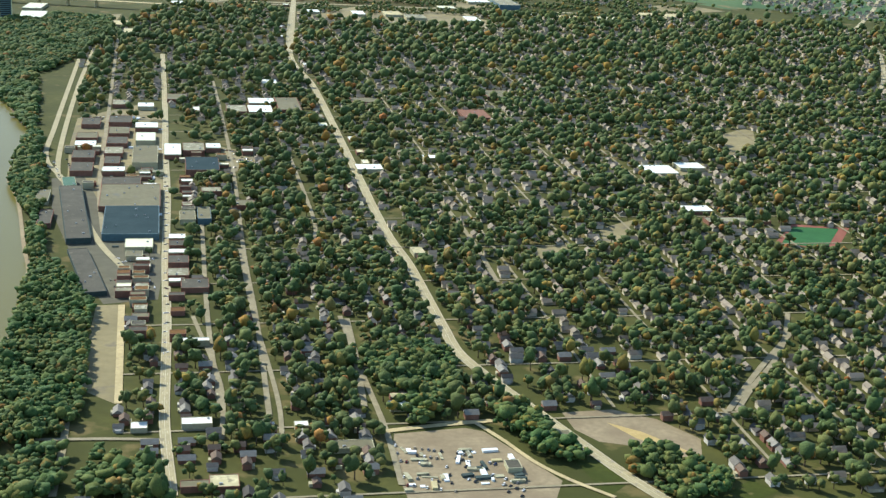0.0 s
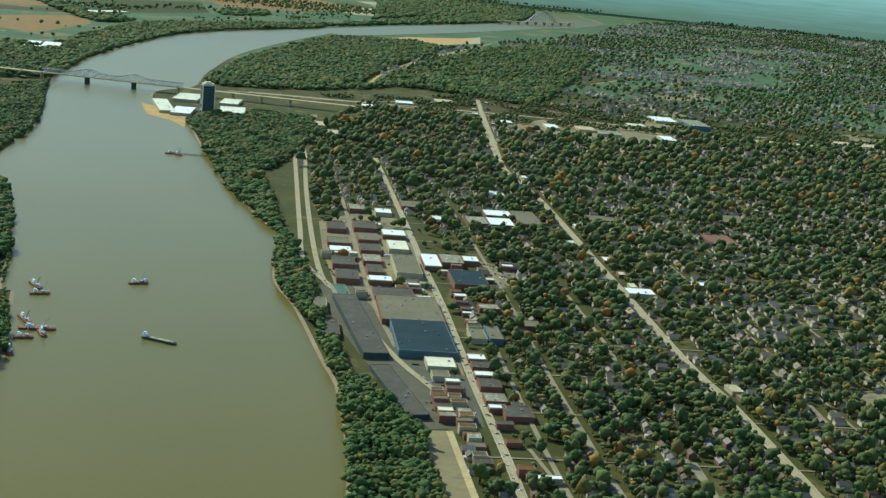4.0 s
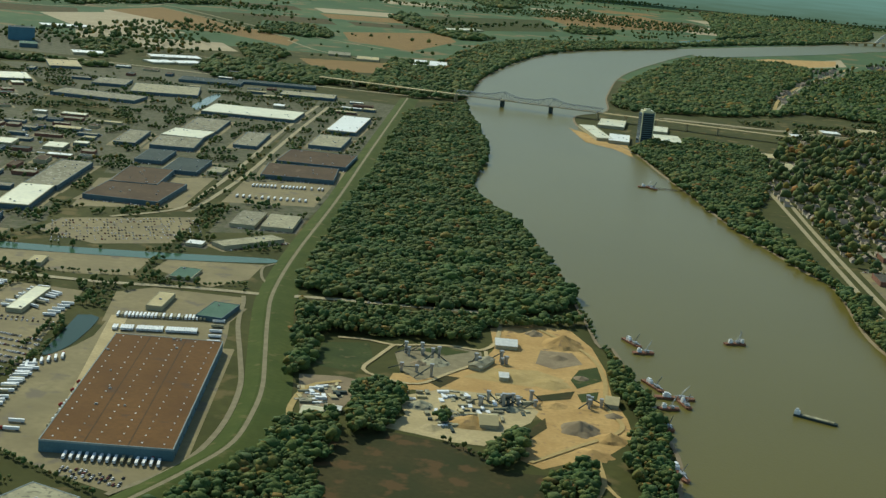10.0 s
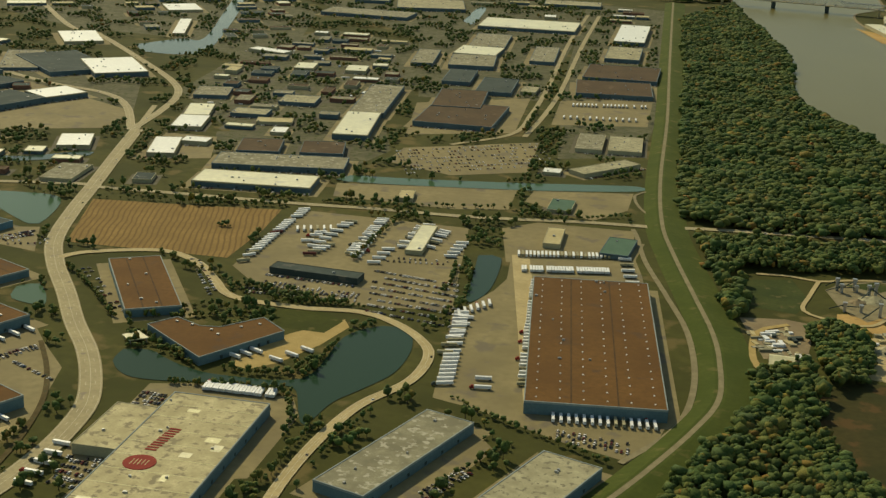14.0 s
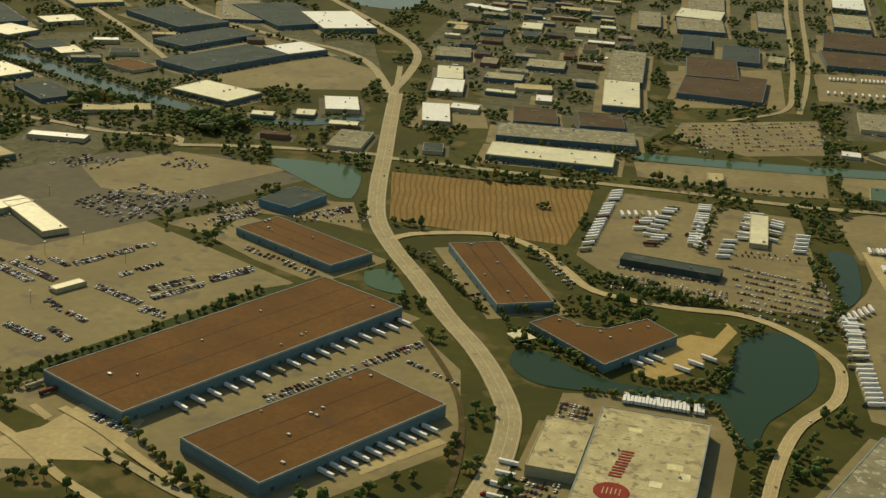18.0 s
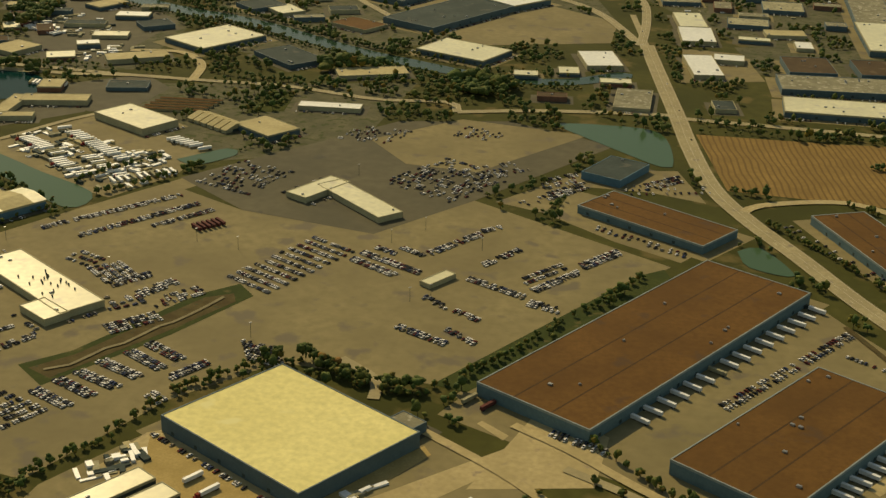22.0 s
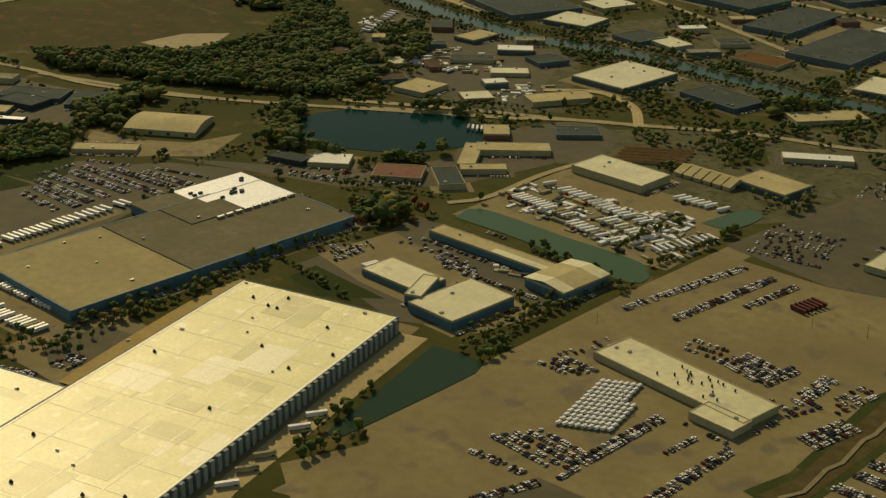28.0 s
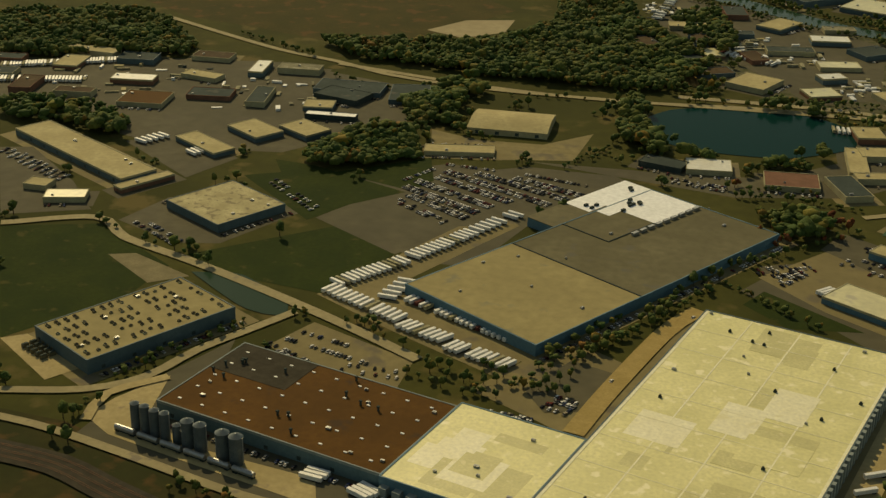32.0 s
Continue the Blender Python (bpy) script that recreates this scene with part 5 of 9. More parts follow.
building(-474.5, 885.0, 19.4, 34.1, 10.0, 2.4, "white", "beige")
building(-481.6, 920.3, 16.7, 36.3, 12.8, 2.4, "cream", "beige")
building(-371.2, 910.4, 22.4, 68.9, 6.3, 3.6, "cream", "darkblue")
building(-377.5, 993.6, 23.5, 98.3, 4.4, 3.6, "grey", "darkblue")
building(-388.2, 800.6, 75.1, 28.2, 8.3, 3.2, "grey", "darkblue")
building(-411.2, 833.3, 25.0, 32.0, 10.9, 3.2, "dark_brown", "darkblue")
building(-374.3, 839.4, 25.4, 30.3, 11.3, 3.2, "dark_brown", "darkblue")
building(-389.2, 757.5, 65.1, 26.1, 4.1, 3.2, "cream", "darkblue")
building(-312.2, 964.7, 52.6, 69.5, -1.2, 3.2, "dark_brown", "darkblue")
building(-322.5, 1014.5, 34.2, 61.7, 4.2, 3.6, "dark_brown", "darkblue")
building(-236.0, 835.4, 10.4, 10.5, -0.6, 1.6, "white", "beige")
building(-206.8, 850.7, 45.6, 13.2, 48.9, 2.4, "lightgrey", "beige")
building(-221.1, 914.8, 16.5, 43.3, 1.0, 2.4, "grey", "beige")
building(-199.1, 914.9, 20.8, 40.9, 2.1, 2.4, "lightgrey", "beige")
building(-218.8, 1165.2, 57.5, 61.5, -0.5, 3.2, "dark_brown", "darkblue")
building(-220.4, 1096.4, 56.4, 53.7, 5.0, 3.2, "dark_brown", "darkblue")
building(-224.2, 1375.6, 28.2, 105.8, -0.1, 3.6, "white", "darkblue")
building(-224.1, 1260.8, 29.1, 64.9, 0.5, 3.2, "lightgrey", "darkblue")
building(-323.5, 1395.0, 92.0, 59.5, 0.2, 3.2, "cream", "darkblue")
building(-344.5, 1224.8, 36.5, 42.8, -2.0, 3.2, "cream", "darkblue")
building(-341.1, 1174.7, 36.5, 52.6, 5.8, 3.2, "grey", "darkblue")
building(-440.6, 1494.7, 69.6, 68.6, 12.0, 3.2, "lightgrey", "darkblue")
building(-485.1, 1407.0, 87.7, 38.8, -3.7, 3.2, "grey", "darkblue")
building(-595.2, 1043.1, 39.7, 63.2, 33.7, 3.6, "white", "darkblue")
building(-637.6, 1046.1, 48.2, 83.4, 43.9, 3.2, "dark", "darkblue")
building(-678.2, 1164.8, 32.4, 56.6, 30.9, 2.4, "white", "beige")
building(-664.1, 1366.9, 33.3, 44.4, 29.9, 2.4, "white", "beige")
building(-620.4, 1252.5, 10.9, 86.9, 16.1, 2.4, "white", "beige")
building(-509.0, 1161.5, 35.7, 12.9, -18.5, 2.4, "white", "beige")
building(-461.6, 1103.6, 15.4, 24.7, 6.6, 2.4, "cream", "beige")
building(-421.5, 1108.1, 16.3, 24.3, 6.6, 2.4, "cream", "beige")
building(-425.6, 907.6, 23.2, 13.3, 12.1, 2.0, "tan", "beige")
building(-414.3, 881.4, 9.8, 15.6, 7.5, 2.0, "white", "beige")
building(-429.1, 976.4, 25.1, 25.3, 5.1, 2.4, "lightgrey", "darkblue")
building(-447.7, 926.2, 24.1, 18.0, 4.2, 2.4, "lightgrey", "darkblue")
building(-493.9, 981.8, 23.9, 31.6, 11.6, 2.4, "grey", "darkblue")
building(-381.5, 1181.5, 18.0, 67.8, 5.3, 2.8, "grey", "darkblue")
building(-339.2, 1105.4, 21.6, 52.2, 3.0, 2.8, "dark", "darkblue")
building(-305.7, 1077.0, 26.3, 55.8, 2.0, 2.8, "dark", "darkblue")
building(-280.6, 1072.2, 11.3, 22.2, -0.7, 2.4, "lightgrey", "beige")
building(-288.8, 1231.3, 20.5, 76.8, 2.9, 2.8, "grey", "darkblue")
building(-344.1, 1288.7, 31.2, 73.5, 3.2, 2.4, "grey", "darkblue")
building(-222.6, 762.7, 12.7, 22.0, -1.5, 1.6, "green", "beige")
building(-219.5, 702.3, 8.3, 27.5, 0.9, 2.4, "tan", "beige")
building(-187.5, 694.2, 13.7, 27.6, -5.8, 2.4, "green", "darkblue")
building(-314.9, 615.7, 41.5, 8.7, -6.1, 2.8, "dark", "dark")
building(-281.0, 680.6, 8.2, 43.2, 1.2, 2.0, "cream", "beige")
building(-304.8, 755.9, 7.9, 16.4, 6.1, 2.0, "tan", "beige")
building(-449.5, 747.1, 10.5, 15.0, 11.9, 2.0, "dark", "beige")
building(-493.2, 743.9, 17.7, 33.3, 3.8, 2.0, "grey", "beige")
building(-844.6, 1252.5, 32.8, 122.0, 27.8, 2.4, "dark", "darkblue")
building(-811.7, 1333.4, 36.9, 19.4, 26.1, 2.4, "cream", "darkblue")
building(-672.0, 1047.6, 28.4, 78.3, 21.8, 2.4, "grey", "darkblue")
building(18.6, 1503.8, 17.0, 92.6, 11.1, 3.2, "cream", "beige")
building(42.8, 1473.0, 21.6, 52.7, -2.9, 3.2, "white", "beige")
building(39.0, 1588.8, 29.0, 58.0, -5.1, 3.2, "cream", "beige")
building(94.6, 1504.2, 28.2, 50.5, 2.7, 3.2, "cream", "beige")
building(88.9, 1575.8, 21.6, 45.5, -5.0, 3.2, "cream", "beige")
building(241.3, 659.9, 31.3, 59.1, 1.5, 4.0, "black", "darkblue")
building(238.0, 716.2, 36.1, 53.1, 1.5, 3.6, "grey", "brick")
building(249.0, 738.3, 8.6, 17.7, 1.5, 3.2, "white", "brick")
building(230.8, 751.1, 24.3, 21.1, 1.5, 3.2, "dark", "brick")
building(207.4, 682.0, 13.6, 116.0, 7.0, 3.2, "tar_grey", "dark")
building(198.6, 750.5, 8.0, 22.0, 8.0, 3.2, "green", "beige")
building(222.6, 571.5, 10.6, 74.0, 11.5, 2.4, "tar_grey", "dark")
building(393.7, 794.8, 17.9, 14.8, 1.5, 3.2, "white", "beige")
building(223.9, 784.6, 15.2, 8.8, 1.5, 2.8, "white", "beige")
building(447.6, 828.7, 24.0, 9.9, 1.5, 2.8, "white", "beige")
building(339.6, 1113.8, 13.5, 19.2, 1.5, 2.8, "white", "beige")
building(610.1, 666.8, 41.0, 10.4, 1.5, 2.4, "lightgrey", "brick")
building(592.5, 693.1, 18.7, 13.5, 1.5, 2.4, "white", "brick")
building(627.3, 809.6, 19.2, 17.1, 1.5, 2.4, "white", "beige")
building(600.0, 796.9, 23.6, 24.8, 1.5, 2.4, "white", "beige")
building(277.2, 466.6, 15.0, 4.3, 1.5, 2.8, "white", "beige")
building(279.4, 377.4, 11.9, 6.5, 1.5, 2.4, "white", "beige")
building(289.3, 324.4, 10.5, 9.9, 1.5, 2.4, "tan", "brick")
building(278.9, 322.8, 10.2, 5.3, 1.5, 2.4, "grey", "brick")
building(362.3, 390.8, 10.6, 7.0, 1.5, 2.0, "white", "beige")
building(362.5, 399.7, 8.2, 6.0, 1.5, 2.0, "tan", "brick")
building(338.6, 353.3, 15.2, 7.5, 1.5, 2.0, "grey", "beige")
building(257.3, 375.3, 6.4, 6.4, 1.5, 2.0, "white", "beige")
building(320.0, 373.4, 5.5, 4.8, 1.5, 2.0, "white", "beige")
building(501.2, 982.6, 22.2, 34.3, 1.5, 2.8, "brick", "brick")
building(538.1, 1072.5, 23.1, 32.0, 1.5, 2.8, "grey", "brick")
building(417.2, 1036.5, 23.4, 19.9, 1.5, 2.4, "grey", "brick")
building(396.6, 332.1, 5.5, 7.1, 1.5, 2.0, "dark", "beige")
building(420.2, 358.3, 10.5, 5.2, 1.5, 2.0, "grey", "beige")
building(643.9, 1743.4, 30.6, 45.8, 1.5, 3.2, "white", "beige")
building(675.0, 1701.7, 27.3, 61.0, 1.5, 6.4, "grey", "darkblue")
building(604.5, 1559.3, 16.8, 36.7, 1.5, 2.8, "white", "beige")
building(511.2, 1592.0, 21.1, 32.0, 1.5, 2.8, "tan", "beige")
building(535.7, 1568.2, 24.7, 31.1, 1.5, 2.8, "grey", "beige")
building(468.6, 1587.6, 15.2, 31.3, 1.5, 2.8, "white", "beige")
building(411.6, 1498.4, 19.6, 28.5, 1.5, 2.8, "tan", "beige")
building(-225.3, 2070.0, 18.8, 51.1, 5.6, 2.4, "white", "beige")
building(-199.1, 2064.2, 25.8, 68.1, 4.5, 2.4, "white", "beige")
building(-521.5, 1753.0, 34.2, 28.3, 42.6, 2.4, "white", "beige")
building(-492.3, 1772.2, 37.4, 28.5, 42.4, 2.4, "white", "beige")
building(-235.1, 2751.8, 37.1, 61.3, 3.3, 2.4, "cream", "beige")
building(-207.8, 2799.8, 62.2, 31.1, 51.2, 2.4, "cream", "beige")
building(-218.0, 2011.6, 24.1, 31.8, 6.6, 2.4, "white", "beige")
building(-299.5, 2044.7, 31.8, 42.5, 6.6, 2.4, "tan", "beige")
building(-346.0, 2076.0, 32.2, 43.9, 7.8, 2.4, "grey", "beige")
building(192.7, 1452.7, 15.4, 31.2, 1.5, 3.2, "tan", "beige")
building(204.6, 1390.9, 10.7, 40.5, 1.5, 3.2, "tan", "beige")
building(854.8, 1644.7, 25.4, 28.6, 1.5, 2.8, "tan", "beige")
building(887.6, 1638.0, 30.1, 28.3, 1.5, 2.8, "tan", "beige")
building(-772.0, 609.6, 10.7, 21.2, 26.0, 2.4, "dark", "beige")
building(-792.9, 609.8, 20.3, 15.5, 8.8, 2.0, "brick", "beige")
building(-991.4, 659.5, 30.5, 15.6, 6.8, 2.0, "dark", "darkblue")
building(-963.4, 659.9, 17.1, 23.1, 15.2, 2.0, "dark", "darkblue")
building(-984.0, 619.5, 22.0, 5.0, 8.0, 2.2, "snow_strip", "dark")
building(-665.7, 845.7, 27.7, 19.7, -25.4, 2.0, "brown", "beige")
building(-863.0, 974.0, 186.0, 50.0, -45.0, 3.6, "dark", "darkblue")
building(-778.0, 899.0, 27.0, 29.0, 70.0, 2.8, "cream", "darkblue")
building(-700.0, 994.0, 42.0, 68.0, 57.0, 3.6, "dark", "darkblue")
building(-656.0, 940.0, 66.0, 30.0, 66.0, 3.2, "dark", "darkblue")
building(-781.8, 1026.8, 37.0, 34.0, 44.0, 2.8, "tan", "darkblue")
building(-767.5, 949.8, 26.5, 22.0, 48.0, 2.4, "cream", "beige")
building(-735.8, 871.2, 23.0, 21.0, 51.0, 2.4, "dark", "darkblue")
building(-717.8, 864.5, 16.0, 21.7, 46.0, 2.4, "cream", "beige")
building(-737.2, 1118.8, 22.0, 25.0, 80.0, 2.4, "cream", "darkblue")
building(-823.2, 842.2, 22.0, 14.5, 64.0, 2.4, "tan", "darkblue")
building(-774.5, 805.2, 18.4, 15.0, 42.0, 2.4, "dark", "darkblue")
building(-822.2, 733.0, 20.7, 19.0, 70.0, 2.4, "tan", "beige")
building(-1129.0, 932.0, 30.0, 14.0, 38.0, 2.4, "dark", "darkblue")
building(-742.0, 1862.0, 34.0, 22.0, 22.0, 17.0, "dark", "bluepaint")
building(-830.0, 1850.0, 26.0, 18.0, 22.0, 9.0, "dark", "bluepaint")
building(-705.0, 1790.0, 22.0, 30.0, 22.0, 5.0, "green", "darkblue")
building(-800.0, 1790.0, 30.0, 34.0, 22.0, 5.0, "dark", "darkblue")
building(-763.0, 2088.0, 70.0, 34.0, 30.0, 3.0, "white", "beige")
building(-521.0, 1817.0, 66.0, 30.0, 26.0, 3.0, "white", "beige")
building(-620.0, 1772.0, 40.0, 30.0, 26.0, 3.0, "white", "beige")
building(-507.0, 1518.0, 36.0, 50.0, 8.0, 3.0, "grey", "darkblue")
building(-603.0, 1634.0, 36.0, 62.0, 24.0, 3.0, "tan", "darkblue")
building(-790.0, 1419.0, 40.0, 52.0, 30.0, 3.0, "white", "darkblue")
building(-606.0, 1486.0, 34.0, 52.0, 28.0, 3.0, "cream", "darkblue")
building(-700.0, 1560.0, 60.0, 40.0, 24.0, 3.0, "grey", "darkblue")
building(-420.0, 1610.0, 70.0, 34.0, 6.0, 3.0, "dark", "darkblue")
building(-300.0, 1570.0, 60.0, 34.0, 4.0, 3.0, "lightgrey", "darkblue")
building(-350.0, 1640.0, 90.0, 20.0, 6.0, 3.0, "dark", "darkblue")
building(199.2, 933.1, 13.6, 24.1, 1.5, 3.2, "dark", "brick")
building(199.7, 884.7, 15.0, 18.3, 1.5, 3.2, "grey", "brick")
building(200.6, 857.8, 14.6, 14.0, 1.5, 3.6, "white", "brick")
building(202.0, 822.4, 14.8, 22.8, 1.5, 4.0, "dark", "brick")
building(203.5, 787.9, 14.3, 24.4, 1.5, 3.6, "dark", "brick")
building(216.8, 1006.5, 12.4, 18.3, 1.5, 3.2, "lightgrey", "brick")
building(220.2, 940.2, 16.7, 24.5, 1.5, 3.6, "dark", "brick")
building(221.3, 902.7, 14.9, 22.8, 1.5, 3.2, "grey", "brick")
building(221.6, 869.4, 14.5, 21.4, 1.5, 3.2, "dark", "brick")
building(221.2, 836.3, 12.5, 20.1, 1.5, 3.6, "lightgrey", "brick")
building(221.8, 807.7, 10.3, 20.6, 1.5, 3.6, "dark", "brick")
building(224.2, 782.6, 14.4, 12.0, 1.5, 3.6, "white", "brick")
building(240.4, 919.7, 16.6, 17.7, 1.5, 3.6, "white", "brick")
building(241.1, 881.8, 14.0, 27.5, 1.5, 3.2, "cream", "beige")
building(243.1, 820.3, 16.7, 50.6, 1.5, 4.8, "grey", "beige")
building(236.9, 999.0, 12.5, 15.8, 1.5, 3.2, "white", "beige")
building(260.7, 1034.4, 16.2, 24.0, 1.5, 3.2, "grey", "brick")
building(281.8, 986.7, 15.7, 13.3, 1.5, 3.2, "white", "brick")
building(329.3, 1020.5, 21.2, 21.3, 1.5, 3.6, "white", "brick")
building(308.4, 985.0, 15.8, 26.7, 1.5, 4.0, "lightgrey", "brick")
building(327.0, 985.2, 19.1, 26.8, 1.5, 4.0, "white", "brick")
building(350.3, 1003.0, 18.5, 50.8, 1.5, 4.8, "darkgrey", "brick")
building(261.0, 841.1, 11.5, 34.0, 1.5, 3.6, "white", "brick")
building(275.3, 847.2, 14.9, 24.1, 1.5, 4.0, "lightgrey", "brick")
building(289.0, 853.4, 10.4, 14.0, 1.5, 3.6, "white", "brick")
building(281.4, 796.3, 22.2, 37.2, 1.5, 4.4, "black", "brick")
building(272.9, 672.2, 9.1, 18.9, 1.5, 3.2, "grey", "beige")
building(282.5, 675.9, 7.8, 26.3, 1.5, 3.6, "darkgrey", "darkblue")
building(267.6, 630.3, 9.3, 8.5, 1.5, 2.8, "white", "brick")
building(269.0, 617.0, 11.2, 10.3, 1.5, 2.8, "dark", "brick")
building(268.6, 602.3, 10.4, 6.9, 1.5, 2.8, "white", "brick")
building(269.0, 586.1, 10.8, 13.3, 1.5, 3.2, "dark", "brick")
building(269.3, 565.3, 10.8, 12.6, 1.5, 2.8, "lightgrey", "brick")
building(268.6, 552.8, 8.1, 5.2, 1.5, 2.8, "white", "brick")
building(277.8, 547.0, 13.8, 15.4, 1.5, 2.8, "dark", "brick")
building(247.3, 617.3, 15.0, 16.4, 1.5, 2.8, "cream", "beige")
building(245.6, 598.0, 8.8, 9.8, 1.5, 2.8, "grey", "beige")
building(186.1, 717.4, 7.5, 25.8, 1.5, 2.8, "grey", "beige")
building(192.2, 670.2, 7.7, 29.9, 1.5, 2.8, "dark", "brick")
building(286.9, 733.7, 12.3, 10.9, 1.5, 2.8, "lightgrey", "brick")
building(306.0, 701.6, 13.7, 12.7, 1.5, 2.8, "grey", "brick")
building(299.6, 1707.2, 21.7, 23.8, 1.5, 2.4, "white", "beige")
building(354.6, 1756.6, 22.4, 31.4, 1.5, 2.4, "tan", "beige")
building(413.5, 1597.9, 17.1, 21.2, 1.5, 2.4, "white", "beige")
building(590.8, 1667.3, 22.3, 23.1, 1.5, 2.4, "cream", "beige")
building(685.5, 1607.6, 17.8, 21.8, 1.5, 2.4, "white", "beige")
building(735.5, 1601.2, 30.7, 21.6, 1.5, 2.4, "tan", "beige")
building(785.1, 1599.0, 31.0, 21.6, 1.5, 2.4, "cream", "beige")
building(250.5, 1646.3, 14.0, 22.2, 1.5, 2.4, "white", "beige")
building(-575.9, 351.9, 22.0, 7.6, 60.6, 1.9, "cream", "dark")
building(-566.9, 346.9, 22.0, 7.6, 60.6, 1.9, "cream", "dark")
building(-555.2, 339.4, 22.0, 13.0, 60.6, 1.9, "cream", "dark")

# ---- the great white hall with its brown-roofed wing, turned by -11 degrees ----
HALL = (-805.0, 482.0, -11.0)


def hall_at(u, v):
    a = radians(HALL[2])
    return HALL[0] + u * math.cos(a) - v * math.sin(a), HALL[1] + u * math.sin(a) + v * math.cos(a)


def hall(u0, u1, v0, v1, h, roof, wall):
    x, y = hall_at((u0 + u1) / 2, (v0 + v1) / 2)
    return building(x, y, u1 - u0, v1 - v0, HALL[2], h, roof, wall)


mat("snow_white", (0.92, 0.92, 0.9), (0.94, 0.94, 0.93), 10, 0.4)
mat("bright_cream", (0.70, 0.645, 0.30), (0.84, 0.77, 0.39), 9, 0.36, fine=8, spots=(0.86, 0.79, 0.52), spot_at=0.6)
GLOSS = ("white", "snow_white", "cream", "plain_cream", "bright_cream", "cream_b", "cream_c")
mat("cream_b", (0.57, 0.52, 0.24), (0.68, 0.62, 0.30), 6, 0.42, fine=8, spots=(0.68, 0.61, 0.34))
mat("cream_c", (0.86, 0.80, 0.54), (0.92, 0.87, 0.64), 8, 0.34, spots=(0.74, 0.68, 0.42))


for nm in GLOSS:
    coat = MATS[nm].node_tree.nodes["Principled BSDF"]
    coat.inputs["Roughness"].default_value, coat.inputs["Specular IOR Level"].default_value = (0.48, 0.6) if nm in ("bright_cream", "cream_b", "cream_c", "snow_white") else (0.6, 0.04) if nm == "plain_cream" else (0.35, 0.55)


def roof_pieces(ob, l, w, h, n, tones, size):
    """Repair sheets laid on a flat roof."""
    for i in range(n):
        su, sv = rng.uniform(*size), rng.uniform(*size)
        u, v = rng.uniform(-l / 2 + su + 1, l / 2 - su - 1), rng.uniform(-w / 2 + sv + 1, w / 2 - sv - 1)
        part("roof_sheet", boxes((u - su, v - sv, h - 0.03, u + su, v + sv, h + 0.002 * i)), tones[i % len(tones)], ob)


def seams(ob, l, w, h, nu, nv, material):
    for i in range(1, nu):
        u = -l / 2 + l * i / nu
        part("roof_seam", boxes((u - 0.3, -w / 2 + 0.5, h - 0.03, u + 0.12, w / 2 - 0.5, h + 0.03)), material, ob)
    for i in range(1, nv):
        v = -w / 2 + w * i / nv
        part("roof_seam", boxes((-l / 2 + 0.5, v - 0.1, h - 0.03, l / 2 - 0.5, v + 0.1, h + 0.034)), material, ob)


big = hall(0, 58.5, -150, 0, 4.6, "bright_cream", "darkblue")
tagged(big, "huge hall with patched cream roof and ribbed slate-blue walls", "building")
top = ROOF_AT[0]
roof_pieces(big, 58.5, 150, top + 0.006, 26, ("cream_b", "bright_cream", "cream_b", "cream_c"), (2.5, 9))
for e in (-1, 1):
    part("edge_sheet", boxes((e * 28.6 - 0.55, -74.4, top, e * 28.6 + 0.55, 74.4, top + 0.09)), "cream_c", big, "pale roof edge flashing")
seams(big, 58.5, 150, top + 0.03, 4, 11, "cream_c")
for i in range(14):
    u, v = float(rng.uniform(-26, 26)), float(rng.uniform(-70, 70))
    part("vent_hood", boxes((u - 0.45, v - 0.3, top, u + 0.45, v + 0.3, top + 0.55), (u - 0.25, v - 0.2, top + 0.55, u + 0.25, v + 0.2, top + 0.95)), "dark", big, "dark roof vent hood")
for i in range(48):
    part("wall_rib", boxes((29.25, -74.4 + 3.1 * i, 0, 30.2, -72.8 + 3.1 * i, 4.75)), "cornice", big)
wing = hall(-36, -0.1, -127, -86, 4.4, "bright_cream", "bluepaint")
for i in range(9):
    part("dock_bay", boxes((-17 + 3.8 * i, -22.4, 0, -14.9 + 3.8 * i, -20.4, 2.6)), "cornice", wing)
roof_pieces(wing, 36, 41, ROOF_AT[0] + 0.006, 10, ("cream_b", "cream_c"), (2, 7))
brown_wing = hall(-105, -36.1, -126, -88, 4.2, "rust_brown", "blue")
for i in range(9):
    for j in range(5):
        u, v = -30 + 7.4 * i, -15 + 7.4 * j
        part("skylight", boxes((u - 0.5, v - 0.25, 4.1, u + 0.5, v + 0.25, 4.45)), "trailer_white", brown_wing, "small white skylight")
for i in range(14):
    u, v = rng.uniform(-32, 20), rng.uniform(-17, 17)
    part("vent_pipe", boxes((u - 0.22, v - 0.22, 4.1, u + 0.22, v + 0.22, 5.6), (u - 0.35, v - 0.35, 5.3, u + 0.35, v + 0.35, 5.7)), "dark", brown_wing, "dark roof vent pipe")
part("roof_section", boxes((-34.2, 2.5, 4.1, -9, 18.7, 4.32)), "ballast", brown_wing, "black bitumen roof section")

